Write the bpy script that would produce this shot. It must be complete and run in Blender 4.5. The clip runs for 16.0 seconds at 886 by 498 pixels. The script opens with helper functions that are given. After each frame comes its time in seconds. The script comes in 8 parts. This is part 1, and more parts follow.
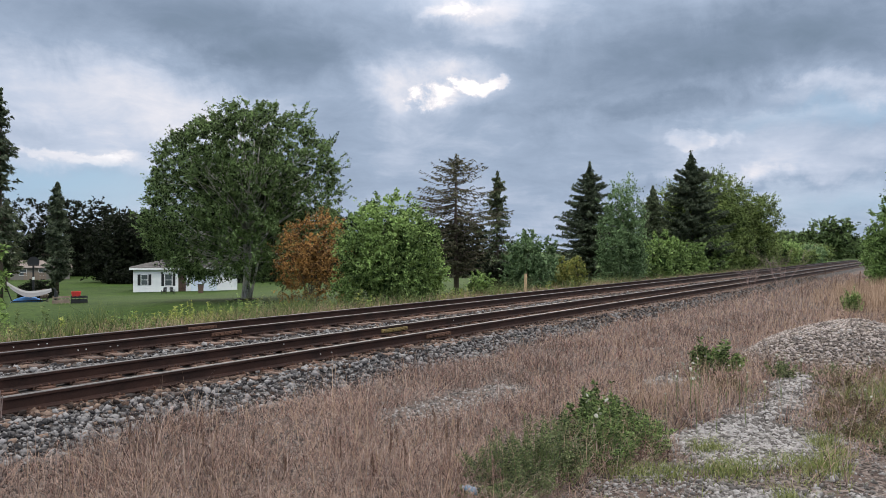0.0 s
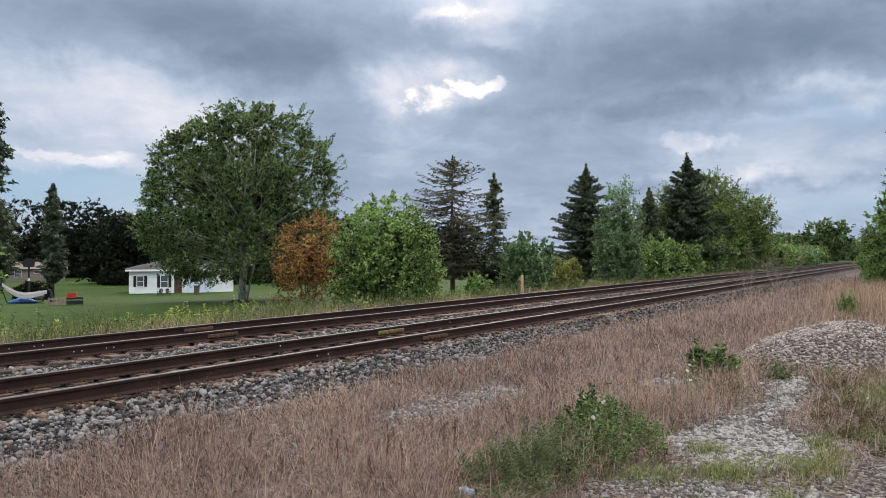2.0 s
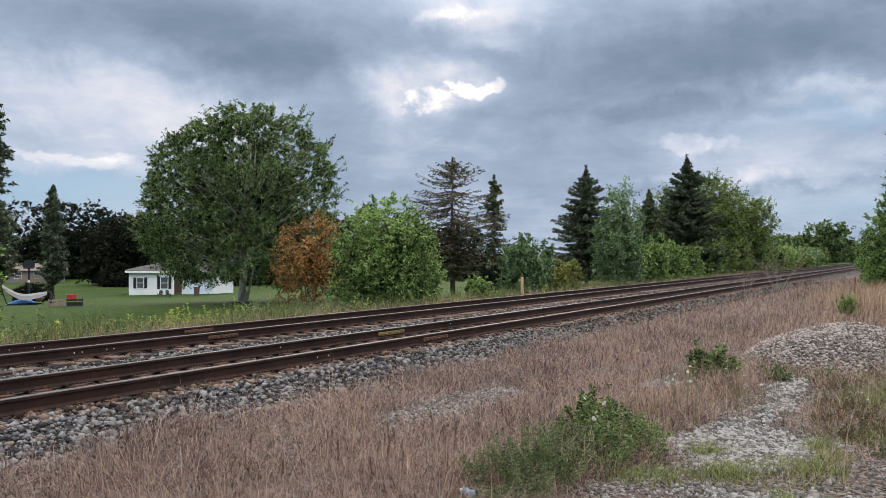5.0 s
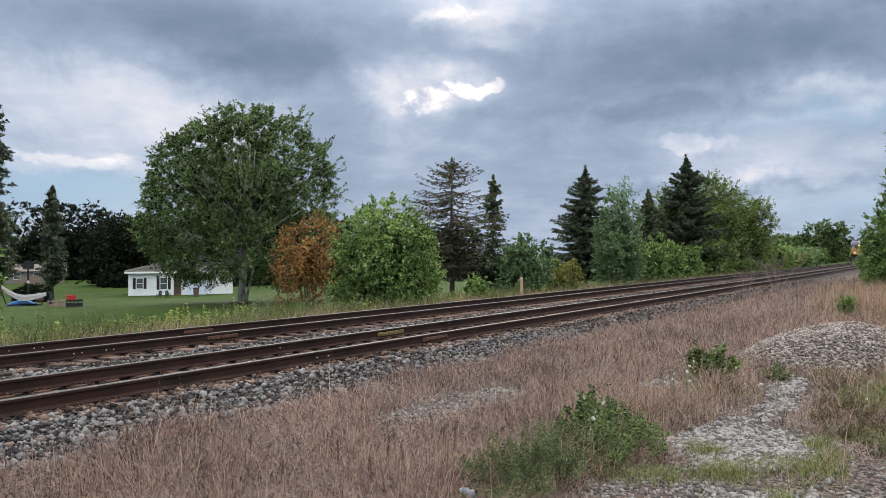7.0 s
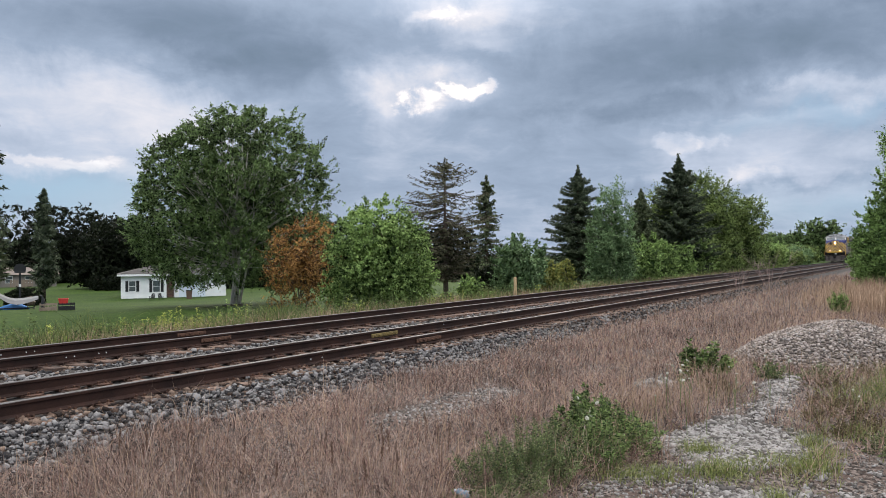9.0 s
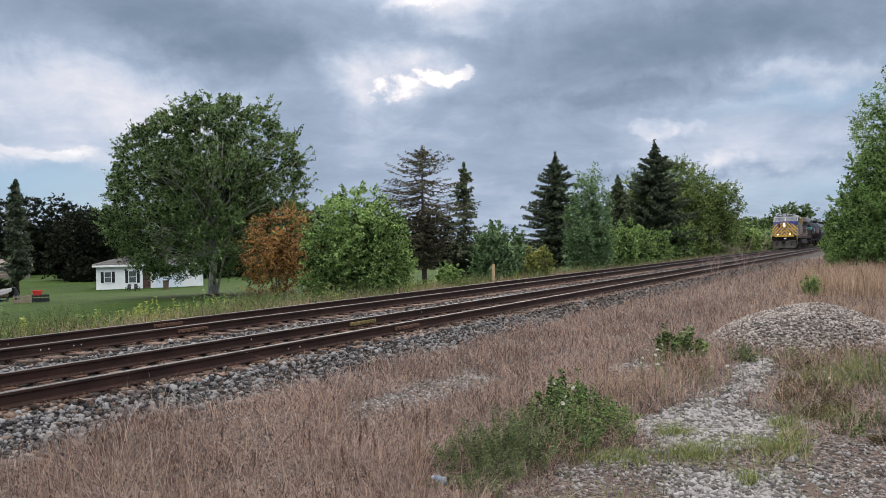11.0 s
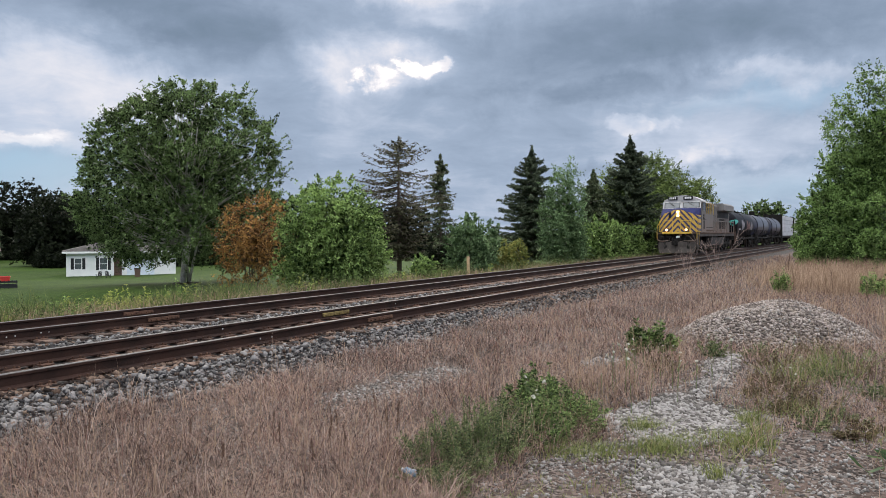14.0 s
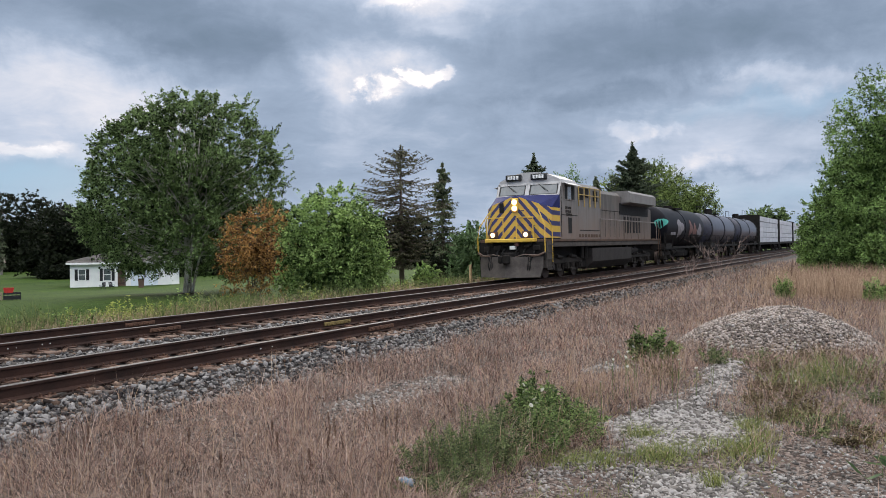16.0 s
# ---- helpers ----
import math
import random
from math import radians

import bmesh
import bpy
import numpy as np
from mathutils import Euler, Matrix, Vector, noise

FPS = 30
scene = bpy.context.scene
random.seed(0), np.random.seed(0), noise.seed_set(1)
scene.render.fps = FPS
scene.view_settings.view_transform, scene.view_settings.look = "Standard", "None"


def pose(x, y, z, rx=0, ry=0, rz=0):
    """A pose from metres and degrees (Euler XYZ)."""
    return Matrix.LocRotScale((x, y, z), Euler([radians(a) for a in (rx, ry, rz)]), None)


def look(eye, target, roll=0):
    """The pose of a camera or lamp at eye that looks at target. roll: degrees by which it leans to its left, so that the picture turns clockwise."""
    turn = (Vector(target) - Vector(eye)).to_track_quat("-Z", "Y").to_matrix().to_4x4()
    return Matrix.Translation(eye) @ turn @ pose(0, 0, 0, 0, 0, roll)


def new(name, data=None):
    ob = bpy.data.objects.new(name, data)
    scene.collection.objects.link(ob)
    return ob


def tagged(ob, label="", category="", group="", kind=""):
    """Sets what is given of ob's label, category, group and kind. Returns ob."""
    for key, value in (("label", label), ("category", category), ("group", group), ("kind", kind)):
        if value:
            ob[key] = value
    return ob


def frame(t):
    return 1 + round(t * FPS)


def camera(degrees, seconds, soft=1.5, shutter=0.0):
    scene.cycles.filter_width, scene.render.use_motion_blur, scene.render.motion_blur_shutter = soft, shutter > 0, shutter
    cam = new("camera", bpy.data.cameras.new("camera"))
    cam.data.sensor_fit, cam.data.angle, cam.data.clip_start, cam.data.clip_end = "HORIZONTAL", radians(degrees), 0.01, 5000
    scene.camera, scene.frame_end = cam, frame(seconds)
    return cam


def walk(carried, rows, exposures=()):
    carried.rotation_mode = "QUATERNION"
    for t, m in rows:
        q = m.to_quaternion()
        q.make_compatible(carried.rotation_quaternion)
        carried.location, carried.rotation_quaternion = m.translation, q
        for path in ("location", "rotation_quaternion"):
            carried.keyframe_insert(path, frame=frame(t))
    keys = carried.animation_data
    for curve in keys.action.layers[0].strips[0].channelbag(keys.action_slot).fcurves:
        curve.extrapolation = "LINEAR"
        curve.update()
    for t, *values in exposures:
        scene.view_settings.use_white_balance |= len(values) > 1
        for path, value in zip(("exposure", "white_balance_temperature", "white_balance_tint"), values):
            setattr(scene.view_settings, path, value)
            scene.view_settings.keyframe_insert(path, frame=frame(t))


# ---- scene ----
# The world: x runs along the railway towards the oncoming train, y away from the camera across it, z = 0 is the top of the rails.
LENS = 58.5


def carried(x, y, z, turn, tilt, lean):
    return pose(x, y, z, 90 + tilt, 0, turn - 90) @ pose(0, 0, 0, 0, 0, lean)


# seconds, eye x y z, turn from the railway, tilt, lean
PATH = [
    (0.0, 0.023, -0.001, 1.616, 32.633, 0.133, 0.010),
    (0.5, 0.025, 0.001, 1.616, 32.526, 0.137, -0.002),
    (1.0, 0.025, 0.004, 1.616, 32.447, 0.179, 0.099),
    (1.5, 0.023, 0.006, 1.616, 32.386, 0.183, 0.015),
    (2.0, 0.020, 0.007, 1.616, 32.366, 0.255, 0.051),
    (2.5, 0.018, 0.009, 1.615, 32.371, 0.301, 0.059),
    (3.0, 0.016, 0.010, 1.614, 32.355, 0.320, 0.025),
    (3.5, 0.015, 0.010, 1.612, 32.332, 0.373, 0.108),
    (4.0, 0.014, 0.010, 1.612, 32.368, 0.379, 0.090),
    (6.5, 0.004, 0.006, 1.611, 32.316, 0.377, 0.015),
    (7.0, 0.002, 0.004, 1.612, 32.318, 0.384, -0.018),
    (7.5, 0.001, 0.002, 1.613, 32.304, 0.373, -0.050),
    (8.0, 0.001, 0.001, 1.613, 32.223, 0.437, -0.200),
    (8.5, 0.003, 0.001, 1.613, 32.064, 0.451, -0.263),
    (9.0, 0.005, 0.000, 1.614, 31.846, 0.433, -0.386),
    (11.5, 0.005, -0.037, 1.622, 29.818, -0.800, -0.939),
    (12.0, 0.007, -0.036, 1.623, 29.385, -1.063, -0.798),
    (12.5, 0.012, -0.034, 1.623, 29.153, -1.167, -0.559),
    (13.0, 0.018, -0.035, 1.624, 28.977, -1.148, -0.261),
    (13.5, 0.024, -0.037, 1.625, 28.751, -1.153, -0.128),
    (14.0, 0.030, -0.043, 1.627, 28.551, -1.117, -0.031),
    (14.5, 0.037, -0.053, 1.628, 28.405, -0.986, 0.004),
    (15.0, 0.042, -0.069, 1.630, 28.421, -0.761, 0.004),
    (15.5, 0.047, -0.088, 1.631, 28.432, -0.592, -0.180),
    (16.0, 0.053, -0.106, 1.632, 28.814, -0.514, -0.470),
]
cam = camera(LENS, 16.0, soft=0.6)
walk(cam, [(row[0], carried(*row[1:])) for row in PATH], [(0.0, 0.3), (16.0, 0.3)])

# ---------------------------------------------------------------- sky and sun
SUN_TURN, SUN_LIFT = 32.0, 11.5


def world_sky():
    world = bpy.data.worlds.new("evening_sky")
    scene.world = world
    world.use_nodes = True
    nt = world.node_tree
    nt.nodes.clear()
    N, L = nt.nodes.new, nt.links.new
    out, bg = N("ShaderNodeOutputWorld"), N("ShaderNodeBackground")
    L(bg.outputs[0], out.inputs[0])
    tc = N("ShaderNodeTexCoord")
    forward = Vector((math.cos(radians(SUN_TURN)), math.sin(radians(SUN_TURN)), 0))
    right = Vector((forward.y, -forward.x, 0))

    def math_node(op, a, b=None, c=None, clamp=False):
        n = N("ShaderNodeMath")
        n.operation, n.use_clamp = op, clamp
        for i, v in enumerate((a, b, c)):
            if v is None:
                continue
            if isinstance(v, (int, float)):
                n.inputs[i].default_value = v
            else:
                L(v, n.inputs[i])
        return n.outputs[0]

    def vec(op, a, b):
        n = N("ShaderNodeVectorMath")
        n.operation = op
        for i, v in enumerate((a, b)):
            if isinstance(v, (tuple, list, Vector)):
                n.inputs[i].default_value = v
            else:
                L(v, n.inputs[i])
        return n

    def fractal(vector, scale, detail, rough, distortion=0.0):
        n = N("ShaderNodeTexNoise")
        n.inputs["Scale"].default_value, n.inputs["Detail"].default_value = scale, detail
        n.inputs["Roughness"].default_value, n.inputs["Distortion"].default_value = rough, distortion
        L(vector, n.inputs["Vector"])
        return n

    d = tc.outputs["Generated"]
    sep = N("ShaderNodeSeparateXYZ")
    L(d, sep.inputs[0])
    # the cloud sheet: the way to the sky spread over a level plane
    lift = math_node("ADD", math_node("MAXIMUM", sep.outputs[2], 0.0), 0.16)
    sheet = N("ShaderNodeCombineXYZ")
    L(math_node("DIVIDE", vec("DOT_PRODUCT", d, right).outputs["Value"], lift), sheet.inputs[0])
    L(math_node("DIVIDE", vec("DOT_PRODUCT", d, forward).outputs["Value"], lift), sheet.inputs[1])
    broad = fractal(sheet.outputs[0], 0.55, 3, 0.5).outputs["Fac"]
    billow = fractal(sheet.outputs[0], 1.9, 7, 0.58, 0.4).outputs["Fac"]
    fine = fractal(d, 9.0, 8, 0.6, 0.3)
    warp = vec("MULTIPLY", vec("SUBTRACT", fine.outputs["Color"], (0.5, 0.5, 0.5)).outputs[0], (0.16, 0.16, 0.12)).outputs[0]
    warped = vec("ADD", d, warp).outputs[0]

    def mass(px, pz, wx, wz, power=1.0, way=None):
        """A cloud mass round the slopes px (to the right) and pz (upwards), wx by wz wide."""
        c = (forward + right * px + Vector((0, 0, pz))).normalized()
        off = vec("SUBTRACT", way or warped, c).outputs[0]
        a = math_node("DIVIDE", vec("DOT_PRODUCT", off, right).outputs["Value"], wx)
        b = math_node("DIVIDE", vec("DOT_PRODUCT", off, Vector((0, 0, 1))).outputs["Value"], wz)
        e = math_node("DIVIDE", vec("DOT_PRODUCT", off, forward).outputs["Value"], 0.6)
        r2 = math_node("ADD", math_node("ADD", math_node("MULTIPLY", a, a), math_node("MULTIPLY", b, b)), math_node("MULTIPLY", e, e))
        return math_node("MULTIPLY", math_node("EXPONENT", math_node("MULTIPLY", r2, -1.0)), power)

    tone = math_node("MULTIPLY_ADD", broad, 0.34, math_node("MULTIPLY_ADD", billow, 0.36, 0.14))
    streak = fractal(vec("MULTIPLY", d, (1.0, 1.0, 2.4)).outputs[0], 13.0, 9, 0.62, 0.5).outputs["Fac"]
    tone = math_node("ADD", tone, math_node("MULTIPLY_ADD", streak, 0.30, -0.15))
    for m in MASSES:
        tone = math_node("ADD", tone, mass(*m))
    # openings and puffs with torn, crisp edges
    torn = fractal(vec("MULTIPLY", d, (1.0, 1.0, 1.35)).outputs[0], 17.0, 9, 0.6, 0.25)
    frayed = vec("ADD", d, vec("MULTIPLY", vec("SUBTRACT", torn.outputs["Color"], (0.5, 0.5, 0.5)).outputs[0], (0.07, 0.07, 0.05)).outputs[0]).outputs[0]
    for px, pz, wx, wz, weight, soft_edge in PUFFS:
        body = mass(px, pz, wx, wz, 1.0, frayed)
        tear = math_node("MULTIPLY", math_node("SUBTRACT", torn.outputs["Fac"], 0.5), math_node("MULTIPLY", body, 3.0, clamp=True))
        lump = math_node("MULTIPLY_ADD", tear, 1.9, body)
        edge = N("ShaderNodeMapRange")
        edge.interpolation_type = "SMOOTHSTEP"
        edge.inputs[1].default_value, edge.inputs[2].default_value = 0.55 - soft_edge, 0.55 + soft_edge
        L(lump, edge.inputs[0])
        tone = math_node("MULTIPLY_ADD", edge.outputs[0], weight, tone)
    ramp = N("ShaderNodeValToRGB")
    stops = ((0.0, (0.137, 0.19, 0.258)), (0.22, (0.195, 0.253, 0.346)), (0.45, (0.296, 0.366, 0.482)), (0.62, (0.46, 0.516, 0.628)), (0.8, (0.70, 0.69, 0.735)), (1.0, (1.1, 1.04, 1.0)))
    ramp.color_ramp.elements[0].position, ramp.color_ramp.elements[1].position = 0.0, 1.0
    for p, c in stops[1:-1]:
        ramp.color_ramp.elements.new(p)
    for e, (p, c) in zip(ramp.color_ramp.elements, stops):
        e.position, e.color = p, (*c, 1)
    L(math_node("ADD", tone, 0.0, clamp=True), ramp.inputs[0])
    # clear blue strips, where the sheet is open, show the sky itself
    sky = N("ShaderNodeTexSky")
    sky.sky_type, sky.sun_disc = "NISHITA", False
    sky.sun_elevation, sky.sun_rotation = radians(SUN_LIFT), radians(90 - SUN_TURN)
    dim = N("ShaderNodeVectorMath")
    dim.operation = "SCALE"
    dim.inputs["Scale"].default_value = 0.05
    L(sky.outputs[0], dim.inputs[0])
    clear = N("ShaderNodeMix")
    clear.data_type = "RGBA"
    clear.inputs[0].default_value = 0.85
    L(dim.outputs[0], clear.inputs[6])
    clear.inputs[7].default_value = (0.27, 0.44, 0.63, 1)
    gap = None
    for m in GAPS:
        g = mass(*m)
        gap = g if gap is None else math_node("ADD", gap, g, clamp=True)
    mix = N("ShaderNodeMix")
    mix.data_type = "RGBA"
    L(gap, mix.inputs[0])
    L(ramp.outputs[0], mix.inputs[6])
    L(clear.outputs[2], mix.inputs[7])
    # overhead the sheet is thick and neutral in colour
    over = N("ShaderNodeMix")
    over.data_type = "RGBA"
    L(math_node("MULTIPLY", math_node("SUBTRACT", sep.outputs[2], 0.28), 3.0, clamp=True), over.inputs[0])
    L(mix.outputs[2], over.inputs[6])
    over.inputs[7].default_value = (0.40, 0.405, 0.41, 1)
    L(over.outputs[2], bg.inputs[0])
    # the overcast sky is brighter overhead than at the horizon, and the clouds that face the low sun brighter than those before it
    above = math_node("MULTIPLY_ADD", math_node("MAXIMUM", math_node("SUBTRACT", sep.outputs[2], 0.28), 0.0), 7.2, 1.0)
    facing_sun = math_node("MULTIPLY_ADD", math_node("MULTIPLY", vec("DOT_PRODUCT", d, forward).outputs["Value"], -1.3, clamp=True), 0.6, 1.0)
    L(math_node("MULTIPLY", above, facing_sun), bg.inputs[1])


# slopes to the right and upwards, widths, weight
MASSES = [
    (-0.324, 0.290, 0.22, 0.050, -0.32), (-0.175, 0.16, 0.07, 0.09, -0.14), (-0.474, 0.193, 0.17, 0.055, 0.22), (-0.32, 0.165, 0.08, 0.035, 0.17), (-0.464, 0.112, 0.10, 0.014, 0.16),
    (-0.085, 0.210, 0.050, 0.040, 0.25), (0.026, 0.307, 0.085, 0.026, 0.30), (0.012, 0.207, 0.055, 0.022, 0.22), (0.055, 0.262, 0.05, 0.012, 0.16),
    (0.26, 0.243, 0.20, 0.045, -0.26), (0.476, 0.290, 0.15, 0.05, -0.26), (0.154, 0.178, 0.12, 0.02, -0.12), (0.10, 0.12, 0.16, 0.03, -0.06),
    (0.42, 0.120, 0.16, 0.045, 0.11), (0.308, 0.143, 0.060, 0.016, 0.08), (0.397, 0.105, 0.05, 0.012, 0.08), (0.37, 0.078, 0.20, 0.008, -0.12), (0.50, 0.20, 0.10, 0.016, 0.18),
]
# openings and puffs: slopes to the right and upwards, widths, weight, softness of the edge
PUFFS = [
    (-0.022, 0.196, 0.034, 0.018, 0.31, 0.25), (0.026, 0.208, 0.034, 0.012, 0.27, 0.2), (0.060, 0.213, 0.016, 0.010, 0.25, 0.2), (-0.055, 0.222, 0.06, 0.04, 0.10, 0.35),
    (0.000, 0.303, 0.045, 0.009, 0.17, 0.3), (0.302, 0.140, 0.028, 0.012, 0.13, 0.25), (0.345, 0.141, 0.018, 0.010, 0.10, 0.25), (0.405, 0.101, 0.03, 0.010, 0.08, 0.25),
    (-0.470, 0.119, 0.085, 0.008, 0.16, 0.25), (0.34, 0.188, 0.26, 0.016, -0.10, 0.35), (-0.20, 0.235, 0.13, 0.035, -0.08, 0.4),
]
GAPS = [(-0.474, 0.075, 0.17, 0.030, 1.0), (0.51, 0.175, 0.10, 0.012, 0.5), (0.497, 0.046, 0.12, 0.022, 0.6)]
world_sky()
sun = new("sun", bpy.data.lights.new("sun", "SUN"))
sun.data.energy, sun.data.angle, sun.data.color = 1.6, radians(40), (1.0, 0.9, 0.78)
toward = Vector((math.cos(radians(SUN_TURN)) * math.cos(radians(SUN_LIFT + 12)), math.sin(radians(SUN_TURN)) * math.cos(radians(SUN_LIFT + 12)), math.sin(radians(SUN_LIFT + 12))))
sun.matrix_world = look((0, 0, 60), Vector((0, 0, 60)) - toward)

# ---------------------------------------------------------------- materials
def material(name, color, dark, scale=4.0, rough=0.8, metal=0.0, bump=0.3, grain=60.0, contrast=1.0, island=0.0, translucent=0.0, third=None, coords="Object", spec=0.3, obrand=0.0):
    """A surface of two tones: stains at 'scale', grain at 'grain', a fine relief, and a shift from piece to piece (island)."""
    m = bpy.data.materials.new(name)
    m.use_nodes = True
    nt = m.node_tree
    nt.nodes.clear()
    N, L = nt.nodes.new, nt.links.new
    out, bsdf = N("ShaderNodeOutputMaterial"), N("ShaderNodeBsdfPrincipled")
    tc = N("ShaderNodeTexCoord")
    big, small = N("ShaderNodeTexNoise"), N("ShaderNodeTexNoise")
    big.inputs["Scale"].default_value, big.inputs["Detail"].default_value, big.inputs["Roughness"].default_value = scale, 6, 0.62
    small.inputs["Scale"].default_value, small.inputs["Detail"].default_value, small.inputs["Roughness"].default_value = grain, 4, 0.65
    for n in (big, small):
        L(tc.outputs[coords], n.inputs["Vector"])
    add = N("ShaderNodeMath")
    add.operation = "MULTIPLY_ADD"
    L(small.outputs["Fac"], add.inputs[0])
    add.inputs[1].default_value = 0.45
    L(big.outputs["Fac"], add.inputs[2])
    value = add.outputs[0]
    if island or obrand:
        src = N("ShaderNodeNewGeometry").outputs["Random Per Island"] if island else N("ShaderNodeObjectInfo").outputs["Random"]
        k = N("ShaderNodeMath")
        k.operation = "MULTIPLY_ADD"
        L(src, k.inputs[0])
        k.inputs[1].default_value = island or obrand
        sub = N("ShaderNodeMath")
        sub.operation = "SUBTRACT"
        L(value, sub.inputs[0])
        sub.inputs[1].default_value = (island or obrand) * 0.5
        L(sub.outputs[0], k.inputs[2])
        value = k.outputs[0]
    ramp = N("ShaderNodeValToRGB")
    e = ramp.color_ramp.elements
    half = 0.24 / contrast
    e[0].position, e[1].position = 0.725 - half, 0.725 + half
    e[0].color, e[1].color = (*dark, 1), (*color, 1)
    if third:
        x = e.new(0.725)
        x.color = (*third, 1)
    L(value, ramp.inputs[0])
    L(ramp.outputs[0], bsdf.inputs["Base Color"])
    bsdf.inputs["Roughness"].default_value, bsdf.inputs["Metallic"].default_value = rough, metal
    bsdf.inputs["Specular IOR Level"].default_value = spec
    if bump:
        b = N("ShaderNodeBump")
        b.inputs["Strength"].default_value, b.inputs["Distance"].default_value = bump, 0.02
        L(small.outputs["Fac"], b.inputs["Height"])
        L(b.outputs[0], bsdf.inputs["Normal"])
    last = bsdf.outputs[0]
    if translucent:
        t, mx = N("ShaderNodeBsdfTranslucent"), N("ShaderNodeMixShader")
        L(ramp.outputs[0], t.inputs[0])
        mx.inputs[0].default_value = translucent
        L(last, mx.inputs[1])
        L(t.outputs[0], mx.inputs[2])
        last = mx.outputs[0]
    L(last, out.inputs[0])
    return m


def leaf_material(name, color, dark, third=None, island=0.55):
    return material(name, color, dark, scale=0.5, rough=0.55, bump=0, grain=3.0, island=island, translucent=0.28, third=third, spec=0.08)


def glow_material(name, color, strength):
    m = bpy.data.materials.new(name)
    m.use_nodes = True
    b = m.node_tree.nodes["Principled BSDF"]
    b.inputs["Base Color"].default_value = (*color, 1)
    b.inputs["Emission Color"].default_value = (*color, 1)
    b.inputs["Emission Strength"].default_value = strength
    return m


# ---------------------------------------------------------------- mesh tools
rng = np.random.default_rng(7)


def part(name, bm, mats, parent=None, label="", smooth=False):
    """Links a bmesh as one mesh object, under a thing or a part."""
    me = bpy.data.meshes.new(name)
    if isinstance(bm, bpy.types.Mesh):
        me = bm
    else:
        bmesh.ops.recalc_face_normals(bm, faces=bm.faces)
        bm.to_mesh(me)
        bm.free()
        if smooth:
            me.shade_smooth()
    for m in mats if isinstance(mats, (list, tuple)) else [mats]:
        me.materials.append(m)
    ob = new(name, me)
    if parent is not None:
        ob.parent = parent
    return tagged(ob, label)


def piece(name, mesh, parent, m):
    """One more object on a shared mesh."""
    ob = new(name, mesh)
    ob.parent = parent
    ob.matrix_basis = m
    return ob


def thing(name, label, category, group="", kind="", at=None):
    ob = new(name)
    ob.empty_display_size = 0.2
    if at is not None:
        ob.matrix_basis = at
    return tagged(ob, label, category, group, kind)


def box(bm, x0, x1, y0, y1, z0, z1, bevel=0.0, mat=0, turn=None):
    m = Matrix.Translation(((x0 + x1) / 2, (y0 + y1) / 2, (z0 + z1) / 2)) @ Matrix.Diagonal((x1 - x0, y1 - y0, z1 - z0, 1))
    r = bmesh.ops.create_cube(bm, size=1, matrix=m)
    faces = list({f for v in r["verts"] for f in v.link_faces})
    if bevel:
        edges = list({e for v in r["verts"] for e in v.link_edges})
        r2 = bmesh.ops.bevel(bm, geom=edges, offset=bevel, segments=1, affect="EDGES")
        faces = list({*[f for f in faces if f.is_valid], *r2["faces"]})
    for f in faces:
        f.material_index = mat
    if turn is not None:
        bmesh.ops.transform(bm, matrix=turn, verts=list({v for f in faces for v in f.verts}))
    return faces


def tube(bm, points, radii, sides=8, mat=0, caps=True):
    """A round bar through points, with a radius at each."""
    pts = [Vector(p) for p in points]
    if isinstance(radii, (int, float)):
        radii = [radii] * len(pts)
    rings = []
    for i, p in enumerate(pts):
        d = (pts[min(i + 1, len(pts) - 1)] - pts[max(i - 1, 0)]).normalized()
        a = d.orthogonal().normalized() if abs(d.z) > 0.95 else d.cross(Vector((0, 0, 1))).normalized()
        b = d.cross(a)
        rings.append([bm.verts.new(p + (a * math.cos(t) + b * math.sin(t)) * radii[i]) for t in (2 * math.pi * k / sides for k in range(sides))])
    for r0, r1 in zip(rings, rings[1:]):
        for k in range(sides):
            f = bm.faces.new((r0[k], r0[(k + 1) % sides], r1[(k + 1) % sides], r1[k]))
            f.material_index = mat
    if caps:
        for r in (rings[0], rings[-1]):
            f = bm.faces.new(r)
            f.material_index = mat
    return rings


def loft(bm, sections, mat=0, caps=True):
    """Skin between closed sections of equally many points."""
    rings = [[bm.verts.new(p) for p in s] for s in sections]
    n = len(rings[0])
    for r0, r1 in zip(rings, rings[1:]):
        for k in range(n):
            f = bm.faces.new((r0[k], r0[(k + 1) % n], r1[(k + 1) % n], r1[k]))
            f.material_index = mat
    if caps:
        for r in (rings[0], rings[-1]):
            f = bm.faces.new(r)
            f.material_index = mat
    return rings


def array_mesh(name, verts, faces):
    """A mesh from arrays: verts (n, 3), faces (m, corners)."""
    me = bpy.data.meshes.new(name)
    m, k = faces.shape
    me.vertices.add(len(verts))
    me.vertices.foreach_set("co", np.ascontiguousarray(verts, dtype=np.float32).ravel())
    me.loops.add(m * k)
    me.loops.foreach_set("vertex_index", np.ascontiguousarray(faces, dtype=np.int32).ravel())
    me.polygons.add(m)
    me.polygons.foreach_set("loop_start", np.arange(0, m * k, k, dtype=np.int32))
    me.update(calc_edges=True)
    return me


def unit(v):
    return v / (np.linalg.norm(v, axis=1, keepdims=True) + 1e-9)


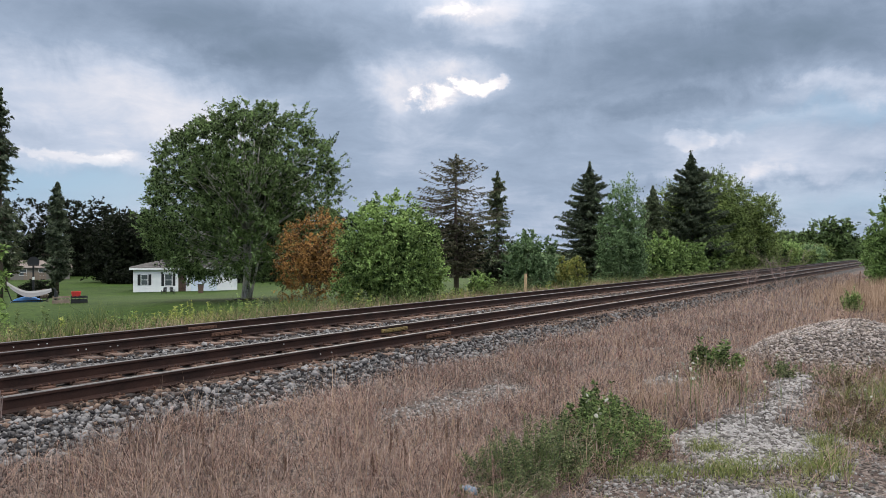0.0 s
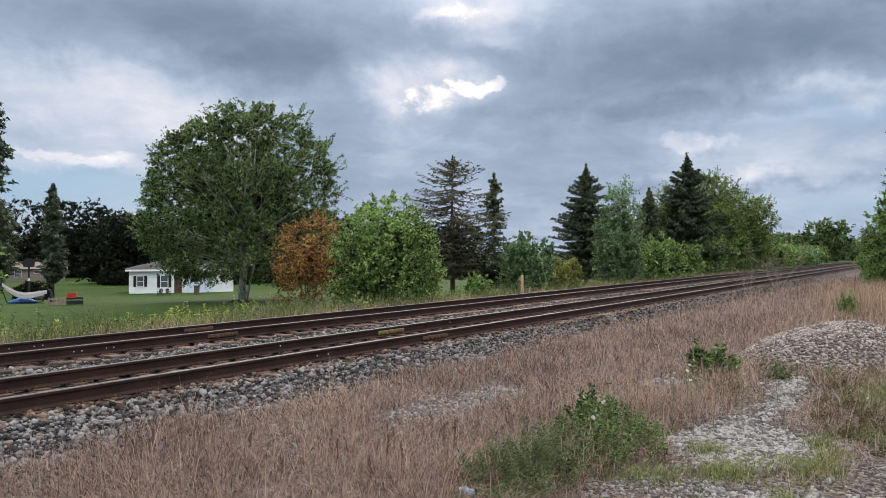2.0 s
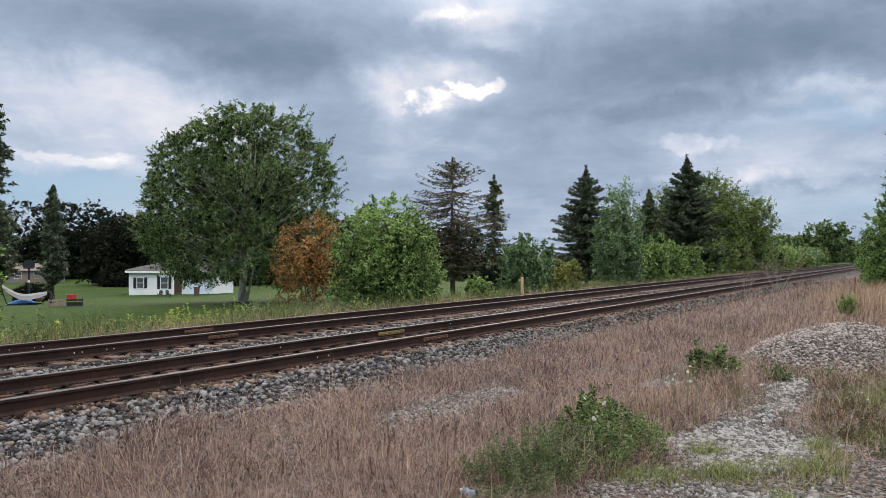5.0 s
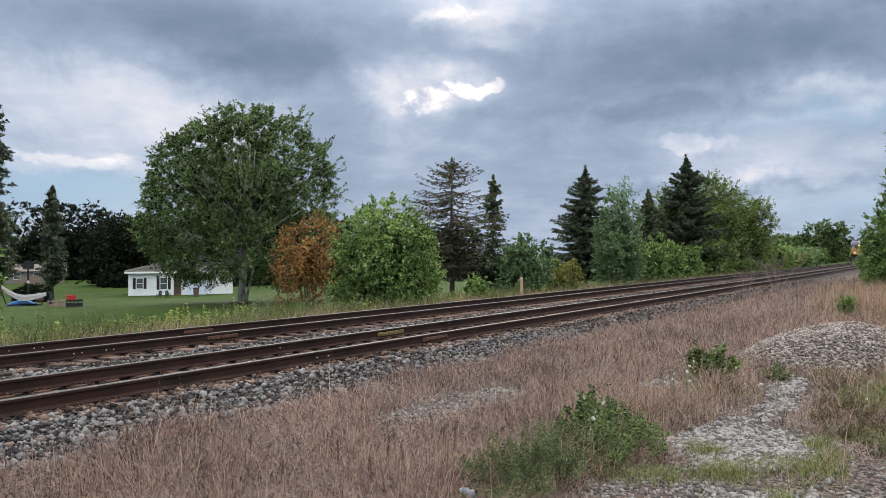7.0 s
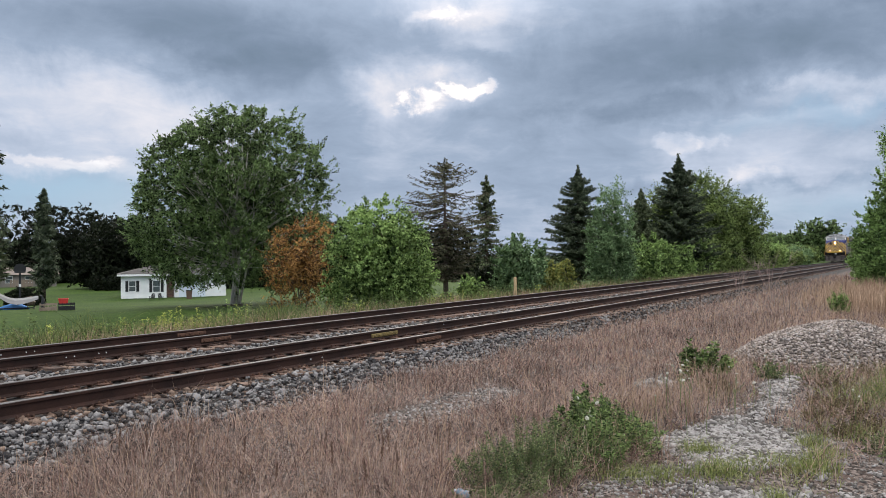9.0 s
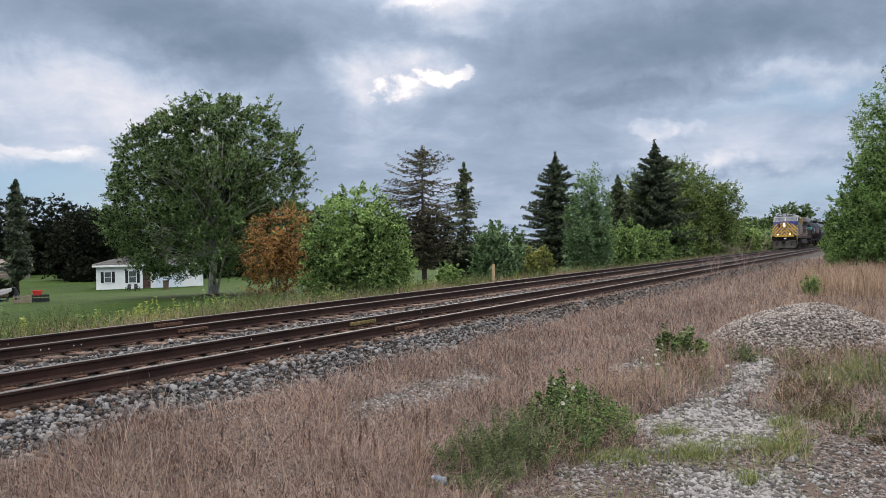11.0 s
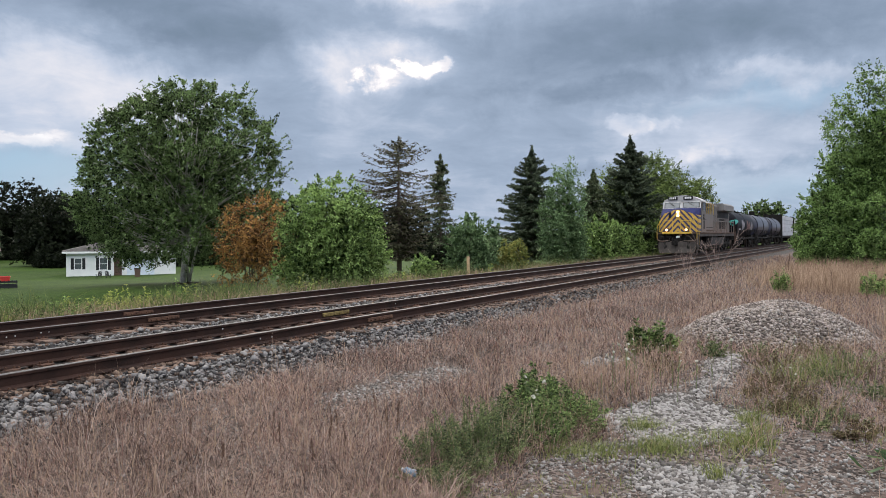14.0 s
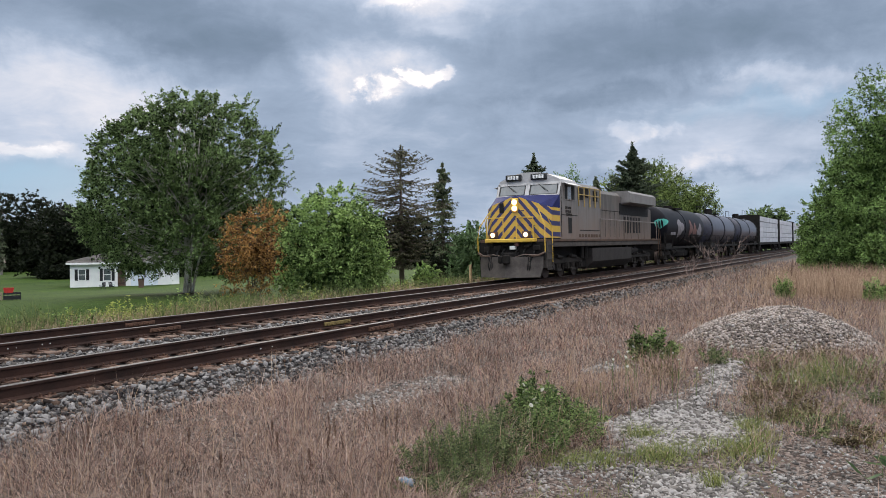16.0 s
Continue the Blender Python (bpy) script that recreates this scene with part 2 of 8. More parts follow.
def leaf_quads(centres, length, width, axis=None, lift=0.35, r=rng):
    """Small pointed leaves round the centres: four corners each."""
    n = len(centres)
    a = unit(r.normal(size=(n, 3))) if axis is None else unit(axis)
    nrm = unit(r.normal(size=(n, 3)) + np.array([0, 0, lift]))
    b = unit(np.cross(nrm, a))
    ln = (length * r.uniform(0.7, 1.3, n))[:, None]
    wd = (width * r.uniform(0.7, 1.3, n))[:, None]
    v = np.stack([centres - a * ln * 0.5, centres + b * wd * 0.5 - a * ln * 0.05, centres + a * ln * 0.5, centres - b * wd * 0.5 - a * ln * 0.05], 1)
    return v.reshape(-1, 3)


def leaf_tris(centres, length, width, axis=None, lift=0.35, r=rng):
    """The same with three corners each, for crowns that stay far off."""
    n = len(centres)
    a = unit(r.normal(size=(n, 3))) if axis is None else unit(axis)
    nrm = unit(r.normal(size=(n, 3)) + np.array([0, 0, lift]))
    b = unit(np.cross(nrm, a))
    ln = (length * r.uniform(0.7, 1.3, n))[:, None]
    wd = (width * r.uniform(0.8, 1.5, n))[:, None]
    v = np.stack([centres - a * ln * 0.5 + b * wd * 0.35, centres - a * ln * 0.35 - b * wd * 0.6, centres + a * ln * 0.6 + b * wd * 0.1], 1)
    return v.reshape(-1, 3)


def tri_faces(n):
    return np.arange(n * 3).reshape(n, 3)


def quad_faces(n):
    return np.arange(n * 4).reshape(n, 4)


# ---------------------------------------------------------------- the lie of the land
BEND, BEND_FROM = 0.00006, 20.0
RAIL_D, RAIL_C, RAIL_B, RAIL_A = 8.764, 10.269, 12.622, 14.127
TRACK_NEAR, TRACK_FAR = (RAIL_D + RAIL_C) / 2, (RAIL_A + RAIL_B) / 2
LEAN = 0.0136


def bend(x):
    return BEND / 2 * np.maximum(np.asarray(x, float) - BEND_FROM, 0) ** 2


def heading(x):
    return BEND * max(x - BEND_FROM, 0)


LAND_Y = [-200, -30, -6, 0, 4, 6.8, 7.6, 8.2, 14.6, 15.0, 16.4, 19, 35, 67, 95, 400]
LAND_Z = [-0.9, -0.7, -0.47, -0.42, -0.42, -0.40, -0.40, -0.55, -0.55, -0.62, -0.92, -0.98, -1.15, -2.40, -2.6, -3.0]


def land(x, y):
    """The height of the ground."""
    x, y = np.asarray(x, float), np.asarray(y, float)
    u = y - bend(np.minimum(x, 250))
    z = np.interp(u, LAND_Y, LAND_Z)
    away = 0.61 * x + 0.79 * y
    dip = np.interp(away, [30, 46, 78, 110, 400], [-1.0, -1.15, -2.5, -2.75, -3.0])
    w = np.clip((y / np.maximum(x, 0.5) - 0.75) / 0.4, 0, 1) * np.clip((u - 19) / 4, 0, 1)
    z = z * (1 - w) + dip * w
    near = np.exp(-((x - 10) / 25.0) ** 2) * np.clip((7.2 - u) / 1.5, 0, 1)
    return z + near * (0.035 * np.sin(x * 0.9 + 1) * np.cos(y * 1.1) + 0.025 * np.sin(x * 2.3 + y * 1.7))


def ground_sheet():
    xs = np.unique(np.concatenate([np.linspace(-3000, -60, 10), np.linspace(-60, -4, 20), np.arange(-4, 24, 0.25), np.arange(24, 70, 1.0), np.linspace(70, 300, 40), np.linspace(300, 3000, 12)]))
    ys = np.unique(np.concatenate([np.linspace(-3000, -40, 10), np.linspace(-40, -4, 12), np.arange(-4, 8.5, 0.25), np.arange(8.5, 30, 0.5), np.arange(30, 110, 2.0), np.linspace(110, 400, 12), np.linspace(400, 3000, 8)]))
    gx, gy = np.meshgrid(xs, ys, indexing="ij")
    v = np.stack([gx, gy, land(gx, gy)], -1).reshape(-1, 3)
    nx, ny = len(xs), len(ys)
    i, j = np.meshgrid(np.arange(nx - 1), np.arange(ny - 1), indexing="ij")
    a = (i * ny + j).ravel()
    me = array_mesh("ground", v, np.stack([a, a + ny, a + ny + 1, a + 1], 1))
    me.shade_smooth()
    ob = part("ground", me, MAT_GROUND)
    return tagged(ob, "dry reddish-brown verge and mown green lawn", "ground", kind="structure")


def ground_material():
    """Stony brown soil on the near side of the railway, mown lawn beyond it."""
    m = bpy.data.materials.new("verge_and_lawn")
    m.use_nodes = True
    nt = m.node_tree
    N, L = nt.nodes.new, nt.links.new
    bsdf = nt.nodes["Principled BSDF"]
    tc, sep = N("ShaderNodeTexCoord"), N("ShaderNodeSeparateXYZ")
    L(tc.outputs["Object"], sep.inputs[0])

    def noise_ramp(scale, detail, cols, lo=0.35, hi=0.65):
        n, r = N("ShaderNodeTexNoise"), N("ShaderNodeValToRGB")
        n.inputs["Scale"].default_value, n.inputs["Detail"].default_value, n.inputs["Roughness"].default_value = scale, detail, 0.65
        L(tc.outputs["Object"], n.inputs["Vector"])
        L(n.outputs["Fac"], r.inputs[0])
        r.color_ramp.elements[0].position, r.color_ramp.elements[1].position = lo, hi
        r.color_ramp.elements[0].color, r.color_ramp.elements[1].color = (*cols[0], 1), (*cols[1], 1)
        return n.outputs["Fac"], r.outputs[0]

    def mix(f, a, b):
        n = N("ShaderNodeMix")
        n.data_type = "RGBA"
        if isinstance(f, float):
            n.inputs[0].default_value = f
        else:
            L(f, n.inputs[0])
        L(a, n.inputs[6])
        L(b, n.inputs[7])
        return n.outputs[2]

    h, soil = noise_ramp(1.3, 7, ((0.032, 0.022, 0.018), (0.115, 0.08, 0.064)))
    _, straw = noise_ramp(14, 6, ((0.036, 0.023, 0.02), (0.15, 0.104, 0.088)))
    _, lawn = noise_ramp(0.22, 8, ((0.012, 0.03, 0.004), (0.046, 0.078, 0.011)))
    fineh, lawn2 = noise_ramp(3.0, 9, ((0.007, 0.021, 0.003), (0.046, 0.076, 0.011)), 0.4, 0.62)
    near = mix(0.55, soil, straw)
    cell, shade = N("ShaderNodeTexVoronoi"), N("ShaderNodeValToRGB")
    cell.inputs["Scale"].default_value = 34
    L(tc.outputs["Object"], cell.inputs["Vector"])
    L(cell.outputs["Color"], shade.inputs[0])
    shade.color_ramp.elements[0].color, shade.color_ramp.elements[1].color = (0.02, 0.0155, 0.0135, 1), (0.17, 0.14, 0.125, 1)
    shade.color_ramp.elements[0].position, shade.color_ramp.elements[1].position = 0.36, 0.72
    patchy, _ = noise_ramp(2.2, 5, ((0.0, 0.0, 0.0), (1.0, 1.0, 1.0)))
    share = N("ShaderNodeMapRange")
    share.inputs[1].default_value, share.inputs[2].default_value, share.inputs[4].default_value = 0.36, 0.55, 0.9
    L(patchy, share.inputs[0])
    near = mix(share.outputs[0], near, shade.outputs[0])
    far = mix(0.55, lawn, lawn2)
    step = N("ShaderNodeMapRange")
    step.inputs[1].default_value, step.inputs[2].default_value = 15.6, 19.0
    L(sep.outputs[1], step.inputs[0])
    L(mix(step.outputs[0], near, far), bsdf.inputs["Base Color"])
    bsdf.inputs["Roughness"].default_value = 0.95
    bsdf.inputs["Specular IOR Level"].default_value = 0.1
    b = N("ShaderNodeBump")
    b.inputs["Strength"].default_value, b.inputs["Distance"].default_value = 0.7, 0.04
    L(fineh, b.inputs["Height"])
    L(b.outputs[0], bsdf.inputs["Normal"])
    return m


MAT_GROUND = ground_material()
ground = ground_sheet()

# ---------------------------------------------------------------- the railway
MAT_RAIL = material("rusted_rail_steel", (0.05, 0.023, 0.016), (0.012, 0.0068, 0.006), 2.2, 0.75, 0.3, 0.3, 40)
MAT_RAILTOP = material("worn_rail_steel", (0.10, 0.093, 0.092), (0.045, 0.038, 0.036), 5, 0.55, 0.3, 0.05, 90)
MAT_TIE = material("rust_stained_wooden_tie", (0.1612, 0.1023, 0.0775), (0.0372, 0.0248, 0.0205), 6, 0.9, 0, 0.5, 70, obrand=0.5)
MAT_PLATE = material("rusty_tie_plate", (0.124, 0.0651, 0.0434), (0.0341, 0.0198, 0.0161), 9, 0.85, 0.2, 0.3, 80, obrand=0.3)
# darker than the stones on it: shade between them is in the bed's colour
MAT_BALLAST = material("rock_bed_with_gap_shade", (0.0599, 0.049, 0.0439), (0.00998, 0.00902, 0.00902), 9, 0.95, 0, 1.0, 26)
MAT_STONE = material("crushed_ballast_rock", (0.2, 0.19, 0.188), (0.024, 0.0225, 0.024), 1.2, 0.9, 0, 0.4, 60, island=1.0, third=(0.1, 0.094, 0.093), spec=0.15)
MAT_RUSTY_STONE = material("rust_dusted_ballast_rock", (0.165, 0.116, 0.0893), (0.0223, 0.0161, 0.0138), 1.2, 0.9, 0, 0.4, 60, island=1.0, third=(0.0804, 0.0513, 0.0379), spec=0.15)
MAT_CINDER = material("fine_dark_ballast_grit", (0.1488, 0.1333, 0.124), (0.0186, 0.0174, 0.0174), 1.2, 0.9, 0, 0.4, 60, island=1.0, third=(0.0558, 0.0508, 0.0496), spec=0.15)
MAT_YELLOW_BAR = material("worn_yellow_paint", (0.2812, 0.2146, 0.074), (0.0518, 0.0311, 0.0222), 16, 0.7, 0.1, 0.3, 60)
MAT_RUST_BAR = material("bright_rust", (0.156, 0.0813, 0.052), (0.0325, 0.0182, 0.0143), 14, 0.85, 0.1, 0.3, 60)


def track_point(x, u, z):
    return Vector((x - u * heading(x) * 0, float(u + bend(x)), z))


def strip(bm, profile, xs, mats=None):
    """Extrudes a closed profile (u, z) along the railway."""
    sections = [[track_point(x, u, z) for u, z in profile] for x in xs]
    rings = [[bm.verts.new(p) for p in s] for s in sections]
    n = len(profile)
    for r0, r1 in zip(rings, rings[1:]):
        for k in range(n):
            f = bm.faces.new((r0[k], r0[(k + 1) % n], r1[(k + 1) % n], r1[k]))
            f.material_index = mats[k] if mats else 0
    for r in (rings[0], rings[-1]):
        bm.faces.new(r)


ALONG = [-40, -20] + list(range(-4, 20, 4)) + list(range(20, 320, 6))


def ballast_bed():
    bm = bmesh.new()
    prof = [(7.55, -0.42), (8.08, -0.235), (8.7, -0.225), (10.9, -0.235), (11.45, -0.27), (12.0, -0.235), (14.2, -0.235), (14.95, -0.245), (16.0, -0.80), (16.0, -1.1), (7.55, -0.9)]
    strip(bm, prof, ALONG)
    return tagged(part("ballast_bed", bm, MAT_BALLAST), "grey crushed-rock ballast bed under two tracks, darkened for shaded gaps", "ballast", kind="structure")


def railway(name, u0, lift):
    """One track: two rails on ties with plates. lift: how much the near rail stands higher than the far one."""
    track = thing(name, "rust-brown steel rails on weathered wooden ties", "railway track", "two parallel tracks")
    h, hw, bw = 0.186, 0.037, 0.076
    for side, z0 in ((-0.7525, lift / 2), (0.7525, -lift / 2)):
        u = u0 + side
        prof = [(u - bw, z0 - h), (u - bw, z0 - h + 0.012), (u - 0.012, z0 - h + 0.04), (u - 0.009, z0 - 0.05), (u - hw, z0 - 0.038), (u - hw, z0 - 0.008), (u - hw + 0.01, z0),
                (u + hw - 0.01, z0), (u + hw, z0 - 0.008), (u + hw, z0 - 0.038), (u + 0.009, z0 - 0.05), (u + 0.012, z0 - h + 0.04), (u + bw, z0 - h + 0.012), (u + bw, z0 - h)]
        bm = bmesh.new()
        strip(bm, prof, ALONG, [0, 0, 0, 0, 0, 1, 1, 1, 0, 0, 0, 0, 0, 0])
        part("rail", bm, [MAT_RAIL, MAT_RAILTOP], track)
    tie = bmesh.new()
    box(tie, -0.115, 0.115, -1.3, 1.3, -0.17, 0, 0.012)
    tie_mesh = bpy.data.meshes.new("tie")
    tie.to_mesh(tie_mesh)
    tie.free()
    tie_mesh.materials.append(MAT_TIE)
    plate = bmesh.new()
    box(plate, -0.1, 0.1, -0.2, 0.19, 0, 0.016, 0.003)
    for sx in (-0.06, 0.06):
        for sy in (-0.1, 0.095):
            box(plate, sx - 0.012, sx + 0.012, sy - 0.016, sy + 0.016, 0.016, 0.05)
    box(plate, 0.13, 0.155, -0.085, 0.085, -0.01, 0.03)
    box(plate, -0.155, -0.13, -0.085, 0.085, -0.01, 0.03)
    plate_mesh = bpy.data.meshes.new("tie_plate")
    plate.to_mesh(plate_mesh)
    plate.free()
    plate_mesh.materials.append(MAT_PLATE)
    r = random.Random(u0)
    far_ties = bmesh.new()
    x, count = -0.6, 0
    while x < 150:
        skew, dz, dy = r.uniform(-1.5, 1.5), r.uniform(-0.008, 0.006), r.uniform(-0.06, 0.06)
        m = Matrix.Translation((x, u0 + dy + float(bend(x)), -0.203 + dz)) @ Matrix.Rotation(radians(skew), 4, "Z") @ Matrix.Rotation(-lift / 1.5, 4, "X")
        if count < 120:
            piece("tie", tie_mesh, track, m)
        else:
            box(far_ties, x - 0.115, x + 0.115, u0 - 1.3 + float(bend(x)), u0 + 1.3 + float(bend(x)), -0.37, -0.203)
        if count < 75:
            for side, z0 in ((-0.7525, lift / 2), (0.7525, -lift / 2)):
                piece("tie_plate", plate_mesh, track, Matrix.Translation((x, u0 + side + float(bend(x)), z0 - 0.186 - 0.0165)))
        x += 0.515 + r.uniform(-0.03, 0.03)
        count += 1
    tagged(part("far_ties", far_ties, MAT_TIE, track), kind="stuff")

    def joint(x, side, mat, label, length=0.95):
        """A bolted joint bar against both faces of a rail's web."""
        bm = bmesh.new()
        z0 = -lift / 2 * (1 if side > 0 else -1)
        for s in (-1, 1):
            y = u0 + side * 0.7525 + float(bend(x)) + s * 0.03
            box(bm, x - length / 2, x + length / 2, y - 0.018, y + 0.018, z0 - 0.140, z0 - 0.058, 0.008)
            for k in range(6):
                bx = x - length / 2 + (k + 0.5) * length / 6
                tube(bm, [(bx, y + s * 0.02, z0 - 0.1), (bx, y + s * 0.055, z0 - 0.1)], 0.018, 6)
        part("joint_bar", bm, mat, track, label)

    return track, joint


ballast_bed()
near_track, near_joint = railway("railway_track", TRACK_NEAR, 0.0204)
far_track, far_joint = railway("railway_track", TRACK_FAR, 0.0204)
near_joint(14.05, 1, MAT_YELLOW_BAR, "joint bar in worn yellow paint", 0.95)
near_joint(13.5, -1, MAT_RUST_BAR, "rusty joint bar", 0.9)
far_joint(11.4, -1, MAT_RUST_BAR, "bright rust joint bar", 0.8)
far_joint(12.05, 1, MAT_RUST_BAR, "bright rust joint bar", 0.8)



def paint_dots(track, u, z, xs):
    """Dabs of white paint on a rail's web."""
    for x in xs:
        bm = bmesh.new()
        tube(bm, [(x, u - 0.0175, z), (x, u - 0.0075, z)], 0.011, 8)
        part("paint_dab", bm, DAB_WHITE, track, "dab of white paint")


DAB_WHITE = material("white_paint_dab", (0.7, 0.7, 0.68), (0.5, 0.5, 0.48), 20, 0.7, 0, 0, 50)
paint_dots(far_track, RAIL_A, -0.11, (7.81, 8.27, 8.43))
paint_dots(far_track, RAIL_B, -0.09, (8.09, 8.24, 8.71, 8.86))
paint_dots(near_track, RAIL_D, -0.09, (9.94, 10.22))
paint_dots(near_track, RAIL_C, -0.09, (10.64, 16.52))
# ---------------------------------------------------------------- trees and shrubs
BARK_GREY = material("pale_grey_bark", (0.6, 0.57, 0.53), (0.25, 0.225, 0.2), 5, 0.9, 0, 0.6, 30)
BARK_BROWN = material("dark_brown_bark", (0.12, 0.09, 0.0713), (0.045, 0.0338, 0.027), 5, 0.95, 0, 0.7, 30)
BARK_DEAD = material("bleached_dead_wood", (0.28, 0.21, 0.185), (0.13, 0.095, 0.082), 8, 0.9, 0, 0.3, 40)
LEAF_OLIVE = leaf_material("dull_olive_leaves", (0.2, 0.285, 0.108), (0.0072, 0.013, 0.0055))
LEAF_GREEN = leaf_material("fresh_green_leaves", (0.315, 0.445, 0.143), (0.025, 0.048, 0.014))
LEAF_DEEP = leaf_material("deep_green_leaves", (0.235, 0.355, 0.11), (0.013, 0.029, 0.009))
LEAF_MID = leaf_material("mid_green_leaves", (0.235, 0.305, 0.095), (0.015, 0.028, 0.009))
LEAF_LIGHT = leaf_material("grey_green_poplar_leaves", (0.22, 0.32, 0.15), (0.045, 0.078, 0.034))
# near-black: the shade among these crowns is put into the leaf colour
LEAF_DARK = leaf_material("shade_toned_dark_leaves", (0.0191, 0.0248, 0.0124), (0.00562, 0.00788, 0.0045))
LEAF_RUSSET = leaf_material("rust_brown_leaves", (0.44, 0.248, 0.0825), (0.055, 0.0308, 0.0154), third=(0.242, 0.13, 0.0462))
LEAF_YELLOW = leaf_material("yellowing_leaves", (0.277, 0.268, 0.0739), (0.111, 0.139, 0.0416))
NEEDLE_DARK = leaf_material("dark_spruce_needles", (0.117, 0.144, 0.0871), (0.0267, 0.0369, 0.0236))
NEEDLE_DULL = leaf_material("thin_browning_needles", (0.14, 0.135, 0.08), (0.0375, 0.0375, 0.0238))
NEEDLE_BLUE = leaf_material("grey_green_needles", (0.129, 0.154, 0.0815), (0.033, 0.0436, 0.0238))


def limb_points(a, b, sag, r, n=5):
    a, b = np.array(a, float), np.array(b, float)
    side = r.normal(size=3) * np.linalg.norm(b - a) * 0.085
    t = np.linspace(0, 1, n)[:, None]
    return a + (b - a) * t + np.sin(t * math.pi) * (side + np.array([0, 0, sag]))


def broadleaf(name, label, at, height, width, leaves, bark, crown_from=0.2, clumps=160, per=110, leaf=0.16, trunk=0.2, stems=1, seed=1, flat=1.0,
              limbs=26, spread=0.62, category="tree", group="", clump_size=0.065, top=0.55, sprigs=0, y_width=None, singly=False, foot=None, even=False, thin_low=0.0, open_side=None, lobe_count=11, core=1.9):
    """A tapered trunk or several stems, limbs, and a crown of many leaves in loose clumps."""
    r = np.random.default_rng(seed)
    x, y = at[0], at[1]
    z = at[2] if len(at) > 2 else float(land(x, y))
    root = thing(name, label, category, group, at=Matrix.Translation((x, y, z - 0.03)))
    size = max(width, height) * clump_size
    h0 = height * crown_from
    rx = width / 2 - 0.8 * size
    ry = (y_width or width * flat) / 2 - 0.8 * size
    clumps, per, limbs = int(clumps * 2.2), max(per // 2, 16), min(limbs, clumps)
    # crown: clump centres within an uneven egg
    d = unit(r.normal(size=(clumps, 3)))
    # boughs swell the crown in lobes, with creases between them
    lobes = unit(r.normal(size=(lobe_count, 3)) + np.array([0, 0, 0.25]))
    swell = np.max(d @ lobes.T, axis=1)
    lump = (0.94 if even else 0.88) + (0.08 if even else 0.15) * np.clip((swell - 0.55) / 0.4, 0, 1) + (0.03 if even else 0.06) * np.sin(d[:, 2] * 7 + d[:, 0] * 6 + seed * 3)
    rad = np.where(r.random(clumps) < 0.72, r.uniform(0.84, 1.0, clumps), r.uniform(0.2, 0.84, clumps)) * lump
    mid = h0 + (height - h0) * (1 - top)
    height -= 0.8 * size
    up = np.where(d[:, 2] > 0, (height - mid), (mid - h0))
    level = np.hypot(d[:, 0], d[:, 1]) + 1e-6
    girth = np.where(d[:, 2] < 0, (1 - np.abs(d[:, 2]) ** 3.2) ** 0.5, (1 - np.abs(d[:, 2]) ** (2.5 if even else 2.8)) ** 0.5) / level
    c = np.stack([d[:, 0] * girth * rad * rx, d[:, 1] * girth * rad * ry, mid + d[:, 2] * rad * up], 1)
    if thin_low:
        # the lower crown is loose, so that the limbs show
        drop = thin_low * np.clip(1.15 - c[:, 2] / (0.55 * height), 0, 1) * np.where(rad < 0.75, 1.25, 0.4)
        if open_side:
            # fewer leaves on the side that faces the railway
            drop = drop + 0.2 * np.clip((d[:, 0] * open_side[0] + d[:, 1] * open_side[1] - 0.25) * 2, 0, 1) * np.clip(1.3 - c[:, 2] / (0.75 * height), 0, 1)
        # an open hollow round the trunks
        drop = np.where((c[:, 2] < 0.27 * height) & (np.hypot(c[:, 0], c[:, 1]) < 0.45 * rx), 1.0, drop)
        stay = r.random(clumps) > drop
        c, rad = c[stay], rad[stay]
        clumps = len(c)
    # each clump is a handful of twigs with leaves along them; deep in the crown the leaves are larger, to shut out
    # light
    twigs, each = 4, max(per // 4, 4)
    weight = r.uniform(0.6, 1.35, clumps)
    out = unit(c - np.array([0, 0, mid * 0.8]))
    way = unit(out[:, None, :] * 0.8 + r.normal(size=(clumps, twigs, 3)) * 0.62 + np.array([0, 0, 0.15]))
    span = size * weight[:, None, None, None] * r.uniform(0.9, 2.5, (clumps, twigs, 1, 1))
    t = r.random((clumps, twigs, each, 1)) ** 0.75
    pos = c[:, None, None, :] + way[:, :, None, :] * span * t + r.normal(size=(clumps, twigs, each, 3)) * size * 0.17 - np.array([0, 0, 0.4]) * size * t ** 2
    axes = np.broadcast_to(way[:, :, None, :] * 0.9, pos.shape) + r.normal(size=pos.shape) * 0.55 - np.array([0, 0, 0.15])
    sizes = np.broadcast_to(np.where(rad < 0.7, leaf * core, leaf)[:, None, None], pos.shape[:3]).reshape(-1)
    pos, axes = pos.reshape(-1, 3), axes.reshape(-1, 3)
    high = pos[:, 2] > 0.03 * height
    pos, axes, sizes = pos[high], axes[high], sizes[high]
    # oversized leaves added in the heart of the crown to block light and darken it
    heart = unit(r.normal(size=(len(pos) // 14, 3))) * r.uniform(0.1, 0.76 - 0.3 * thin_low, (len(pos) // 14, 1))
    if open_side:
        heart = heart[heart[:, 0] * open_side[0] + heart[:, 1] * open_side[1] < 0.08]
    # at the far side the heart reaches down behind the trunks as a dark backdrop
    behind = heart @ np.array([*open_side, 0]) < -0.12 if open_side else np.zeros(len(heart), bool)
    heart = heart[(heart[:, 2] > -0.55) | behind]
    heart = np.array([0, 0, mid]) + heart * np.stack([np.full(len(heart), rx), np.full(len(heart), ry), np.where(heart[:, 2] > 0, height - mid, mid - h0)], 1)
